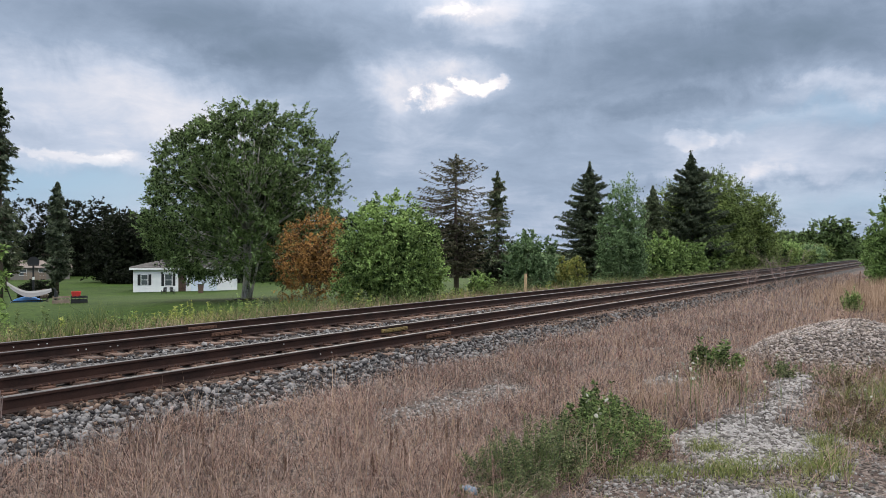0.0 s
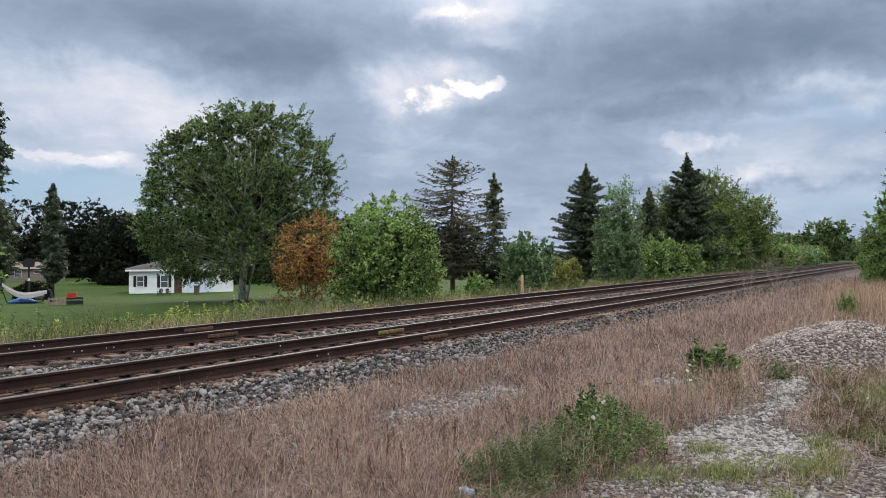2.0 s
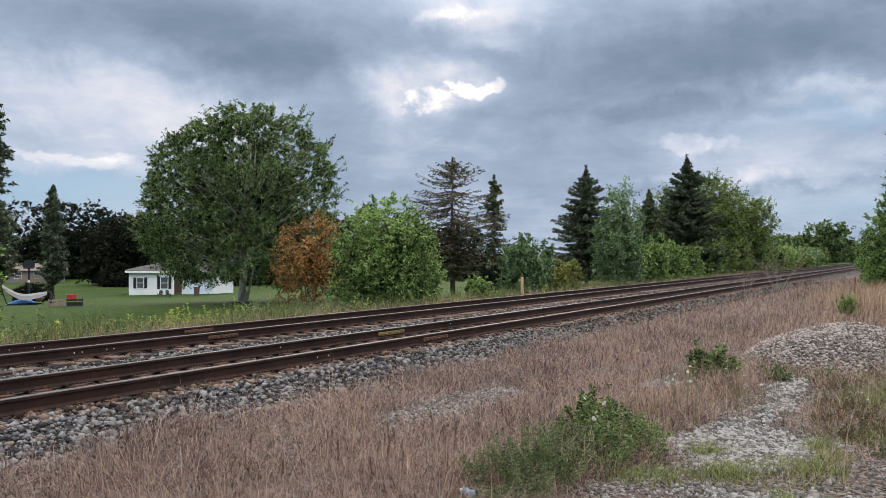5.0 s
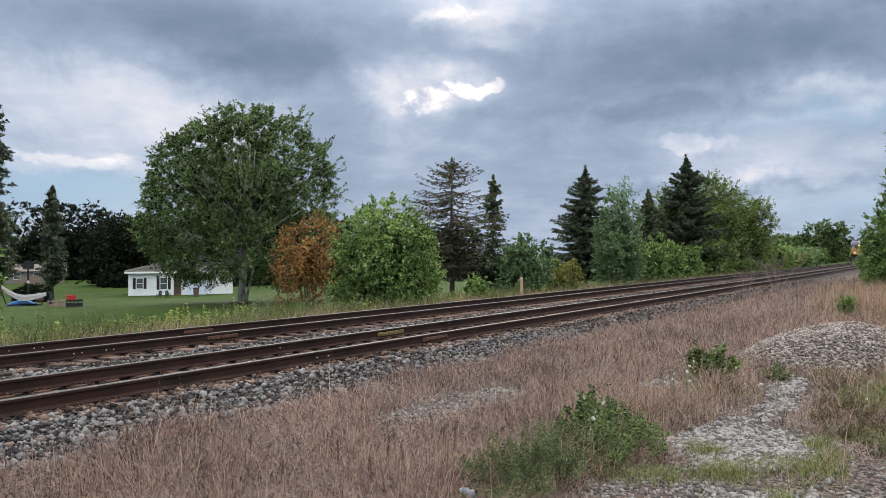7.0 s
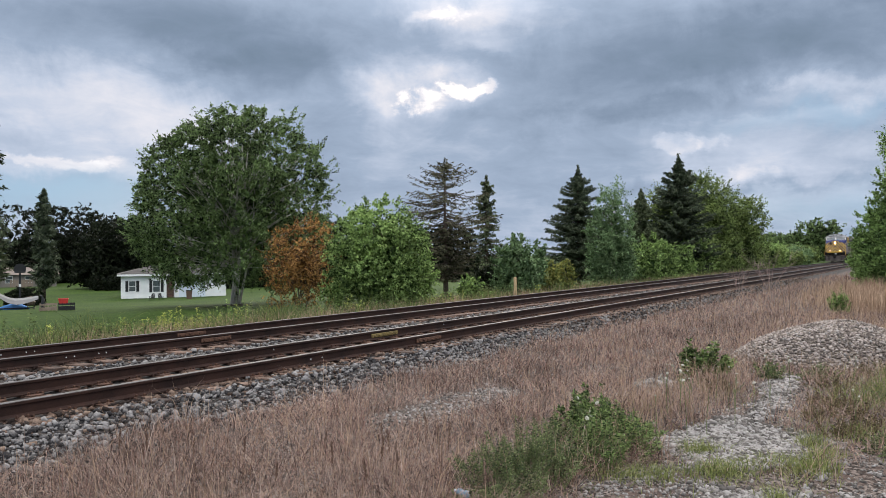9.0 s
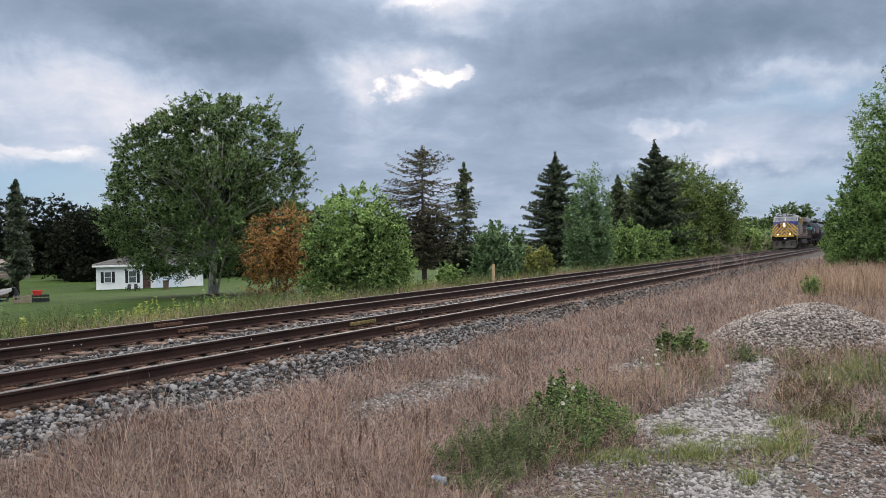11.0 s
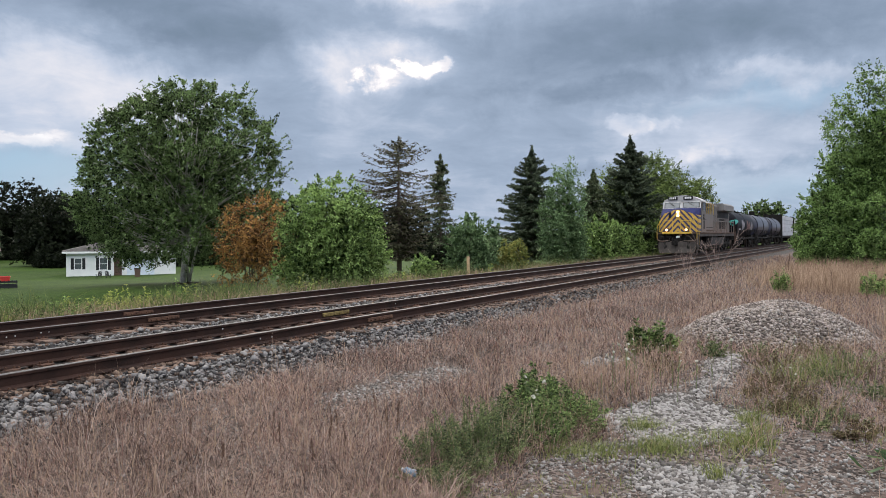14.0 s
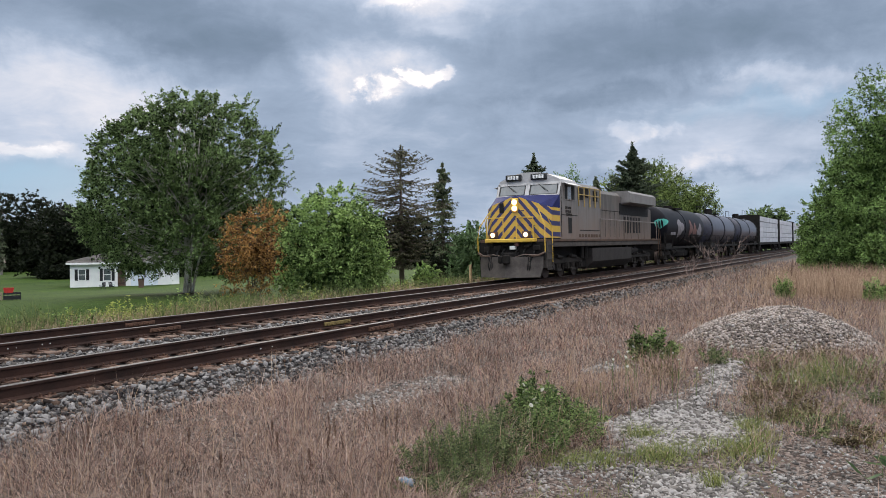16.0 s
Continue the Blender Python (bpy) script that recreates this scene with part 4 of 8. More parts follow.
GRAFFITI_RED = material("faded_red_spray_paint", (0.216, 0.102, 0.084), (0.066, 0.036, 0.033), 5, 0.6, 0, 0, 20)
WRAP_WHITE = material("white_lumber_wrap", (0.448, 0.455, 0.484), (0.303, 0.31, 0.339), 1.5, 0.5, 0, 0.2, 14, obrand=0.3)


def chevron_material():
    """Yellow and blue bars that run down and outwards from the middle of the nose."""
    m = bpy.data.materials.new("blue_and_yellow_chevrons")
    m.use_nodes = True
    nt = m.node_tree
    N, L = nt.nodes.new, nt.links.new
    bsdf = nt.nodes["Principled BSDF"]
    tc, sep = N("ShaderNodeTexCoord"), N("ShaderNodeSeparateXYZ")
    L(tc.outputs["Object"], sep.inputs[0])

    def op(kind, a, b, c=None):
        n = N("ShaderNodeMath")
        n.operation = kind
        for i, v in enumerate((a, b, c)):
            if v is None:
                continue
            if isinstance(v, (int, float)):
                n.inputs[i].default_value = v
            else:
                L(v, n.inputs[i])
        return n.outputs[0]

    out = op("MULTIPLY", op("ABSOLUTE", sep.outputs[1], 0), 1.12)
    v = op("MULTIPLY_ADD", op("ADD", sep.outputs[2], out), 1 / 0.46, 0.24)
    dist = op("ABSOLUTE", op("SUBTRACT", op("FRACT", v, 0), 0.5), 0)
    yellow = op("LESS_THAN", dist, 0.285)
    noise_n = N("ShaderNodeTexNoise")
    noise_n.inputs["Scale"].default_value, noise_n.inputs["Detail"].default_value = 7, 5
    L(tc.outputs["Object"], noise_n.inputs["Vector"])
    mix = N("ShaderNodeMix")
    mix.data_type = "RGBA"
    L(yellow, mix.inputs[0])
    mix.inputs[6].default_value, mix.inputs[7].default_value = (0.021, 0.022, 0.105, 1), (0.60, 0.37, 0.05, 1)
    dirt = N("ShaderNodeMix")
    dirt.data_type, dirt.blend_type = "RGBA", "MULTIPLY"
    dirt.inputs[0].default_value = 0.45
    L(mix.outputs[2], dirt.inputs[6])
    L(noise_n.outputs["Color"], dirt.inputs[7])
    L(mix.outputs[2], dirt.inputs[6])
    L(dirt.outputs[2], bsdf.inputs["Base Color"])
    bsdf.inputs["Roughness"].default_value = 0.5
    return m


CHEVRON = chevron_material()
DULL_YELLOW = material("dull_yellow_paint", (0.42, 0.30, 0.10), (0.24, 0.17, 0.07), 3, 0.7, 0, 0.05, 30)


def wheelset_mesh(radius=0.52):
    bm = bmesh.new()
    tube(bm, [(0, -0.85, 0), (0, 0.85, 0)], 0.085, 10)
    for s in (-1, 1):
        y = s * 0.7525
        tube(bm, [(0, y - 0.07, 0), (0, y + 0.065, 0)], radius, 28)
        tube(bm, [(0, y - s * 0.10, 0), (0, y - s * 0.07, 0)], radius + 0.028, 28)
        tube(bm, [(0, y + s * 0.065, 0), (0, y + s * 0.10, 0)], radius * 0.32, 12)
        for k in range(4):
            a = k * math.pi / 2
            tube(bm, [(math.cos(a) * radius * 0.62, y + s * 0.066, math.sin(a) * radius * 0.62), (math.cos(a) * radius * 0.62, y + s * 0.08, math.sin(a) * radius * 0.62)], 0.07, 8)
    me = bpy.data.meshes.new("wheelset")
    bmesh.ops.recalc_face_normals(bm, faces=bm.faces)
    bm.to_mesh(me)
    bm.free()
    me.materials.append(WHEEL_STEEL)
    return me


LOCO_WHEEL, CAR_WHEEL = wheelset_mesh(0.52), wheelset_mesh(0.46)
WHEELS = []


def truck(parent, x, axles, wheel_mesh, radius, reach, label):
    """A bogie: two side frames with springs, a bolster, a dark filling block, and its wheelsets."""
    bm = bmesh.new()
    box(bm, x - 0.35, x + 0.35, -0.95, 0.95, 0.55, 0.95, 0.03)
    # block added between the wheels to stand in for the shade there
    box(bm, x - reach, x + reach, -0.6, 0.6, 0.3, 0.98, 0.03)
    frame_ob = part("truck", bm, UNDER_DARK, parent, label)
    for s in (-1, 1):
        bm = bmesh.new()
        y = s * 1.06
        box(bm, x - reach, x + reach, y - 0.09, y + 0.09, 0.62, 0.86, 0.04)
        for a in axles:
            box(bm, x + a - 0.17, x + a + 0.17, y - 0.13 * 1, y + 0.15, 0.34, 0.70, 0.05)
            tube(bm, [(x + a, y, 0.50), (x + a, y + s * 0.17, 0.50)], 0.14, 12)
        for k in range(len(axles) - 1):
            mx = x + (axles[k] + axles[k + 1]) / 2
            box(bm, mx - 0.28, mx + 0.28, y - 0.08, y + 0.08, 0.26, 0.40, 0.03)
            for q in (-0.18, 0.0, 0.18):
                tube(bm, [(mx + q, y, 0.38), (mx + q, y, 0.66)], 0.075, 8)
            tube(bm, [(mx - 0.45, y + s * 0.1, 0.95), (mx + 0.25, y + s * 0.1, 0.88)], 0.08, 8)
            tube(bm, [(mx + 0.4, y + s * 0.06, 0.66), (mx + 0.52, y + s * 0.06, 0.16)], 0.03, 6)
        part("side_frame", bm, TRUCK_DUST, frame_ob)
    for a in axles:
        if len(axles) == 3:
            bm = bmesh.new()
            box(bm, x + a + 0.1, x + a + 0.95, -0.62, 0.62, 0.16, 0.92, 0.06)
            part("traction_motor", bm, UNDER_DARK, frame_ob)
        w = piece("wheelset", wheel_mesh, frame_ob, Matrix.Translation((x + a, 0, radius)))
        WHEELS.append((w, x + a, radius))


def locomotive():
    t = thing("locomotive", "grey diesel locomotive with blue and yellow striped nose, lamps lit", "locomotive")
    # underframe
    bm = bmesh.new()
    box(bm, 0.75, 20.6, -1.5, 1.5, 1.585, 1.70, 0.02)
    part("walkway_edge", bm, SILL_RUST, t, "rust-stained walkway edge")
    bm = bmesh.new()
    box(bm, 0.78, 20.55, -1.46, 1.46, 1.36, 1.583, 0.02)
    part("side_sill", bm, PLOW_GREY, t, "grimy dark side sill")
    bm = bmesh.new()
    box(bm, 1.0, 20.3, -0.9, 0.9, 0.95, 1.40)
    for x in (6.0, 6.6, 14.3, 14.9):
        tube(bm, [(x, -1.25, 0.8), (x, -1.25, 1.4)], 0.10, 8)
        tube(bm, [(x, 1.25, 0.8), (x, 1.25, 1.4)], 0.10, 8)
    # blocks added to close the bright gaps beside the fuel tank with dark
    for x0, x1 in ((6.25, 6.95), (13.95, 14.6)):
        box(bm, x0, x1, -1.15, 1.15, 0.36, 1.4, 0.05)
    part("frame", bm, UNDER_DARK, t)
    bm = bmesh.new()
    prof = [(-1.45, 1.26), (-1.45, 0.62), (-1.05, 0.26), (1.05, 0.26), (1.45, 0.62), (1.45, 1.26)]
    loft(bm, [[(x, y, z) for y, z in prof] for x in (7.0, 13.9)])
    part("fuel_tank", bm, material("grimy_fuel_tank_paint", (0.036, 0.031, 0.029), (0.014, 0.012, 0.0115), 2.0, 0.7, 0, 0.1, 25, spec=0.2), t, "dark grey fuel tank")
    bm = bmesh.new()
    tube(bm, [(14.0, -1.2, 1.05), (15.6, -1.2, 1.05)], 0.17, 12)
    part("air_reservoir", bm, UNDER_DARK, t)
    truck(t, 4.25, (-1.85, 0.0, 1.85), LOCO_WHEEL, 0.52, 2.55, "grimy three-axle truck")
    truck(t, 16.75, (-1.85, 0.0, 1.85), LOCO_WHEEL, 0.52, 2.55, "grimy three-axle truck")
    # pilot: a vee plow, the end plate, the coupler and its hoses
    bm = bmesh.new()
    low = [(0.0, 0.0), (0.30, -0.8), (0.55, -1.42), (0.62, -1.42), (0.36, -0.78), (0.07, 0.0), (0.36, 0.78), (0.62, 1.42), (0.55, 1.42), (0.30, 0.8)]
    loft(bm, [[(x - 0.08, y * 0.94, 0.13) for x, y in low], [(x + 0.05, y, 0.55) for x, y in low], [(x + 0.12, y, 0.98) for x, y in low]])
    part("snow_plow", bm, PLOW_GREY, t, "dusty dark grey snow plow")
    bm = bmesh.new()
    box(bm, 0.70, 0.80, -1.5, 1.5, 0.85, 1.60, 0.015)
    part("end_plate", bm, UNDER_DARK, t)
    bm = bmesh.new()
    box(bm, 0.05, 0.75, -0.16, 0.16, 0.74, 1.02, 0.05)
    box(bm, -0.22, 0.10, -0.22, 0.05, 0.68, 1.08, 0.06)
    box(bm, -0.25, 0.06, 0.08, 0.24, 0.72, 1.04, 0.05)
    part("coupler", bm, UNDER_DARK, t)
    for y in (-0.95, -0.85, -0.42, 0.42, 0.8, 0.9, 0.72):
        bm = bmesh.new()
        tube(bm, [(0.68, y, 1.05), (0.42, y * 1.02, 0.95), (0.33, y * 1.03, 0.62), (0.35, y * 0.98, 0.42)], 0.028, 7)
        part("air_hose", bm, GRILLE, t)
    # draft-gear housing, pipe brackets and hose couplings crowd the end plate
    bm = bmesh.new()
    box(bm, 0.45, 0.72, -0.42, 0.42, 0.68, 1.16, 0.05)
    part("draft_gear_housing", bm, UNDER_DARK, t)
    for y, z, w, h_ in ((-1.15, 1.34, 0.3, 0.2), (-0.72, 1.42, 0.22, 0.14), (0.62, 1.36, 0.34, 0.2), (1.12, 1.30, 0.26, 0.26), (0.28, 1.46, 0.2, 0.12)):
        bm = bmesh.new()
        box(bm, 0.58, 0.72, y - w / 2, y + w / 2, z - h_ / 2, z + h_ / 2, 0.03)
        part("pilot_bracket", bm, TRUCK_DUST, t)
    for y, bow in ((-1.05, 0.12), (-0.62, 0.2), (-0.3, 0.26), (0.3, 0.24), (0.55, 0.2), (1.02, 0.14)):
        bm = bmesh.new()
        tube(bm, [(0.66, y, 1.30), (0.66 - bow, y * 1.03, 1.16), (0.62 - bow * 1.2, y * 0.92, 0.86), (0.56 - bow, y * 0.8, 0.70)], 0.034, 7)
        part("brake_hose", bm, GRILLE, t)
        bm = bmesh.new()
        tube(bm, [(0.60 - bow, y * 0.82, 0.74), (0.58 - bow, y * 0.76, 0.62)], 0.05, 8)
        part("hose_coupling", bm, TRUCK_DUST, t, "dull metal hose coupling")
    for s in (-1, 1):
        bm = bmesh.new()
        loft(bm, [[(0.80, s * 1.5, 1.62), (1.52, s * 1.5, 1.62), (1.52, s * 1.5, 0.42), (0.98, s * 1.5, 0.42)], [(0.80, s * 1.46, 1.62), (1.52, s * 1.46, 1.62), (1.52, s * 1.46, 0.42), (0.98, s * 1.46, 0.42)]])
        part("stepwell_panel", bm, PLOW_GREY, t, "dusty stepwell panel")
        bm = bmesh.new()
        tube(bm, [(0.60, s * 0.86, 1.50), (0.68, s * 0.86, 1.50)], 0.075, 12)
        part("marker_lamp", bm, GRILLE, t)
    for s in (-1, 1):
        bm = bmesh.new()
        tube(bm, [(0.45, s * 0.25, 0.98), (0.40, s * 0.7, 1.08), (0.52, s * 1.25, 1.05), (0.62, s * 1.55, 1.2)], 0.018, 6)
        part("uncoupling_lever", bm, GREY_PAINT, t)
    bm = bmesh.new()
    box(bm, 0.52, 0.72, -0.22, 0.03, 1.28, 1.44, 0.02)
    part("number_tag", bm, WHITE_MARK, t, "small white tag")
    bm = bmesh.new()
    tube(bm, [(0.55, -0.28, 1.5), (0.71, -0.28, 1.5)], 0.09, 14)
    part("red_marker", bm, GRAFFITI_RED, t, "dull red round marker")
    # front platform
    bm = bmesh.new()
    box(bm, 0.42, 0.82, -1.12, 1.12, 1.58, 1.74, 0.03)
    part("anticlimber", bm, YELLOW_PAINT, t, "yellow anticlimber bar")
    bm = bmesh.new()
    box(bm, 0.80, 2.6, -1.5, 1.5, 1.705, 1.75)
    part("front_deck", bm, UNDER_DARK, t)
    for s in (-1, 1):
        bm = bmesh.new()
        for k in range(4):
            z = 0.55 + k * 0.3
            box(bm, 0.85, 1.45, s * 1.5 - 0.16 + (0.1 if s < 0 else -0.1), s * 1.5 + 0.16 + (0.1 if s < 0 else -0.1), z, z + 0.035)
        box(bm, 0.82, 0.86, s * 1.42 - 0.12, s * 1.42 + 0.12, 0.5, 1.6)
        box(bm, 1.44, 1.48, s * 1.42 - 0.12, s * 1.42 + 0.12, 0.5, 1.6)
        part("steps", bm, PLOW_GREY, t)
        y = s * 1.53
        for pts, m in (([(0.62, y, 1.15), (0.60, y, 1.75), (0.72, y * 0.98, 2.25), (1.0, y * 0.72, 2.95)], YELLOW_PAINT), ([(1.46, y, 0.72), (1.46, y, 2.2), (1.15, y * 0.95, 2.6)], YELLOW_PAINT),
                       ([(0.62, y, 1.15), (0.46, y * 0.86, 1.02), (0.45, y * 0.55, 1.0)], SILL_RUST)):
            bm = bmesh.new()
            tube(bm, pts, 0.022, 7)
            part("handrail", bm, m, t, "yellow handrail" if m is YELLOW_PAINT else "")
        bm = bmesh.new()
        q = [(0.52, s * 0.30, 1.74), (0.52, s * 0.30, 2.62), (0.52, s * 1.05, 2.62), (0.52, s * 1.05, 1.74)]
        tube(bm, q[:2], 0.022, 7)
        tube(bm, q[1:3], 0.022, 7)
        tube(bm, q[2:], 0.022, 7)
        part("front_railing", bm, YELLOW_PAINT, t, "yellow front railing")
        # ditch lamps
        bm = bmesh.new()
        box(bm, 0.44, 0.66, s * 0.75 - 0.17, s * 0.75 + 0.17, 1.745, 2.05, 0.03)
        lamp = part("ditch_light", bm, SILL_RUST, t, "lit ditch light in a square case")
        bm = bmesh.new()
        tube(bm, [(0.425, s * 0.75, 1.90), (0.445, s * 0.75, 1.90)], 0.1, 16)
        part("lens", bm, LAMP_WARM, lamp, "glowing lens")
    # nose
    bm = bmesh.new()
    lower = [(1.05, 0.0), (1.05, -1.10), (1.46, -1.48), (2.52, -1.5), (2.52, 1.5), (1.46, 1.48), (1.05, 1.10)]
    def ring(z_mid, z_edge, z_back, pull):
        zs = [z_mid, z_mid - (z_mid - z_edge) * 0.72, z_edge, z_back, z_back, z_edge, z_mid - (z_mid - z_edge) * 0.72]
        return [(x + (pull if i not in (3, 4) else 0), y, z) for i, ((x, y), z) in enumerate(zip(lower, zs))]
    rings = loft(bm, [[(x, y, 1.74) for x, y in lower], ring(3.57, 3.04, 3.04, 0.12)], caps=False)
    top_ring = rings[1]
    back = [bm.verts.new(p) for p in ((2.52, -1.5, 3.62), (2.52, 0.0, 3.66), (2.52, 1.5, 3.62))]
    for vs in ((top_ring[0], top_ring[1], back[0], back[1]), (top_ring[1], top_ring[2], back[0]), (top_ring[2], top_ring[3], back[0]), (top_ring[0], back[1], back[2], top_ring[6]), (top_ring[6], back[2], top_ring[5]), (top_ring[5], back[2], top_ring[4])):
        bm.faces.new(vs)
    bmesh.ops.recalc_face_normals(bm, faces=bm.faces)
    for f in bm.faces:
        c = f.calc_center_median()
        f.material_index = 1 if (f.normal.z > 0.35 or (abs(f.normal.y) > 0.9 and c.x > 1.9 and c.z > 2.9)) else 0
    part("nose", bm, [CHEVRON, BLUE_PAINT], t, "blue nose with yellow chevrons")
    bm = bmesh.new()
    box(bm, 1.06, 1.35, -0.15, 0.15, 2.88, 3.46, 0.03)
    hl = part("headlight", bm, YELLOW_PAINT, t, "twin headlight in a yellow case")
    for z in (3.03, 3.29):
        bm = bmesh.new()
        tube(bm, [(1.04, 0, z), (1.07, 0, z)], 0.12, 18)
        part("lens", bm, LAMP_WARM, hl, "glowing lens")
    bm = bmesh.new()
    box(bm, 1.08, 1.14, 0.52, 0.72, 2.85, 3.28, 0.02)
    part("nose_window", bm, GRILLE, t)
    bm = bmesh.new()
    for z in (1.95, 2.25, 2.55):
        box(bm, 1.0, 1.03, -0.95, -0.65, z, z + 0.03)
        box(bm, 1.0, 1.03, -0.45, -0.15, z + 0.35, z + 0.38)
    part("grab_irons", bm, BLUE_PAINT, t)
    # cab
    bm = bmesh.new()
    lo = [(2.52, -1.5), (2.52, 1.5), (4.8, 1.5), (4.8, -1.5)]
    sec = [[(x, y, 1.70) for x, y in lo], [(x, y, 3.62) for x, y in lo], [(x + (0.26 if x < 3 else 0), y * 0.97, 4.20) for x, y in lo]]
    loft(bm, sec)
    cab = part("cab", bm, GREY_PAINT, t, "grey cab")
    bm = bmesh.new()
    arch = [(-1.47, 4.16), (-1.42, 4.32), (-0.85, 4.58), (-0.3, 4.68), (0.3, 4.68), (0.85, 4.58), (1.42, 4.32), (1.47, 4.16)]
    loft(bm, [[(2.74, y, z) for y, z in arch], [(2.98, y, z - (0.0 if abs(y) > 1 else 0.0)) for y, z in arch], [(4.85, y, z) for y, z in arch]])
    part("roof", bm, PALE_PAINT, cab, "pale grey arched roof")
    bm = bmesh.new()
    face = lambda z: 2.50 + (z - 3.62) * 0.26 / 0.58
    for y0, y1 in ((-1.49, -1.40), (-0.07, 0.12), (1.38, 1.49)):
        loft(bm, [[(face(3.62) - 0.03, y0, 3.62), (face(3.62) - 0.03, y1, 3.62), (face(3.62) + 0.05, y1, 3.62), (face(3.62) + 0.05, y0, 3.62)], [(face(4.2) - 0.03, y0, 4.2), (face(4.2) - 0.03, y1, 4.2), (face(4.2) + 0.05, y1, 4.2), (face(4.2) + 0.05, y0, 4.2)]])
    for z0, z1 in ((3.60, 3.66), (4.11, 4.24)):
        loft(bm, [[(face(z0) - 0.03, -1.47, z0), (face(z0) - 0.03, 1.47, z0), (face(z0) + 0.05, 1.47, z0), (face(z0) + 0.05, -1.47, z0)], [(face(z1) - 0.03, -1.47, z1), (face(z1) - 0.03, 1.47, z1), (face(z1) + 0.05, 1.47, z1), (face(z1) + 0.05, -1.47, z1)]])
    part("window_surround", bm, PALE_PAINT, cab, "pale windshield surround")
    for y0, y1 in ((-1.38, -0.09), (0.14, 1.36)):
        bm = bmesh.new()
        loft(bm, [[(face(z) - 0.012, y0, z), (face(z) - 0.012, y1, z), (face(z) + 0.004, y1, z), (face(z) + 0.004, y0, z)] for z in (3.66, 4.11)])
        pane = part("windshield", bm, GLASS_DARK, cab, "dark windshield pane")
        bm = bmesh.new()
        for za, zb, ya, yb in ((3.655, 3.69, y0, y1), (4.085, 4.12, y0, y1), (3.69, 4.085, y0, y0 + 0.04), (3.69, 4.085, y1 - 0.04, y1)):
            loft(bm, [[(face(z) - 0.022, ya, z), (face(z) - 0.022, yb, z), (face(z) - 0.013, yb, z), (face(z) - 0.013, ya, z)] for z in (za, zb)])
        part("gasket", bm, BLACK_BOARD, pane, "black rubber gasket")
        bm = bmesh.new()
        ym = (y0 + y1) / 2
        tube(bm, [(face(4.12) - 0.05, ym + 0.25, 4.14), (face(3.86) - 0.05, ym - 0.08, 3.86)], 0.014, 5)
        tube(bm, [(face(4.0) - 0.05, ym + 0.05, 4.02), (face(3.78) - 0.05, ym - 0.22, 3.80)], 0.012, 5)
        part("wiper", bm, GRILLE, cab)
    for y in (-0.48, 0.72):
        bm = bmesh.new()
        box(bm, 2.62, 2.80, y - 0.37, y + 0.37, 4.33, 4.60, 0.03)
        nb = part("number_board", bm, BLACK_BOARD, cab, "black number board with white marks")
        for k in range(4):
            bm = bmesh.new()
            x0 = y - 0.26 + k * 0.14
            box(bm, 2.605, 2.62, x0, x0 + 0.095, 4.39, 4.545, 0.004)
            part("mark", bm, WHITE_MARK, nb, "white bar")
    for s in (-1, 1):
        y = s * 1.5
        bm = bmesh.new()
        box(bm, 3.02, 4.42, y - 0.02, y + 0.02, 3.40, 4.12, 0.01)
        w = part("side_window", bm, GREY_PAINT, cab, "side window in a grey frame")
        for x0, x1, m in ((3.10, 3.40, GRILLE), (3.46, 3.88, GLASS_DARK), (3.95, 4.34, GRILLE)):
            bm = bmesh.new()
            box(bm, x0, x1, y + s * 0.012 - 0.012, y + s * 0.012 + 0.012, 3.46, 4.06)
            part("pane", bm, m, w)
        bm = bmesh.new()
        loft(bm, [[(3.0, y, 4.16), (4.5, y, 4.16), (4.5, y, 4.19), (3.0, y, 4.19)], [(3.0, y + s * 0.32, 4.05), (4.5, y + s * 0.32, 4.05), (4.5, y + s * 0.32, 4.075), (3.0, y + s * 0.32, 4.075)]])
        part("sun_visor", bm, PALE_PAINT, cab, "pale sun visor")
        bm = bmesh.new()
        box(bm, 3.55, 3.98, y - 0.02, y + 0.02, 1.95, 2.65, 0.01)
        part("side_door_window", bm, GRILLE, cab)
        for k, (x0, z0) in enumerate(((3.2, 3.02), (3.2, 2.86), (3.32, 2.72))):
            for j in range(3):
                bm = bmesh.new()
                box(bm, x0 + j * 0.25, x0 + j * 0.25 + 0.18, y - 0.012 + s * 0.002, y + 0.012 + s * 0.002, z0, z0 + 0.11)
                part("mark", bm, TRUCK_DUST, cab)
        bm = bmesh.new()
        box(bm, 2.7, 4.75, y - 0.012, y + 0.012, 2.74, 2.77)
        box(bm, 2.66, 2.70, y - 0.012, y + 0.012, 1.8, 4.0)
        part("seam", bm, UNDER_DARK, cab)
    # hood
    bm = bmesh.new()
    prof = [(-1.42, 1.70), (-1.42, 4.10), (-1.2, 4.30), (-0.6, 4.42), (0.6, 4.42), (1.2, 4.30), (1.42, 4.10), (1.42, 1.70)]
    loft(bm, [[(x, y, z) for y, z in prof] for x in (4.8, 8.5)])
    part("equipment_hood", bm, GREY_PAINT, t, "grey equipment hood behind the cab")
    bm = bmesh.new()
    prof = [(-1.0, 1.70), (-1.0, 4.05), (-0.82, 4.24), (0.82, 4.24), (1.0, 4.05), (1.0, 1.70)]
    loft(bm, [[(x, y, z) for y, z in prof] for x in (8.5, 16.8)])
    part("engine_hood", bm, SHADED_PAINT, t, "grey engine hood streaked with grime, darkened for shade")
    bm = bmesh.new()
    loft(bm, [[(x, y, min(z, top)) for y, z in prof] for x, top in ((16.8, 3.72), (20.1, 3.5))])
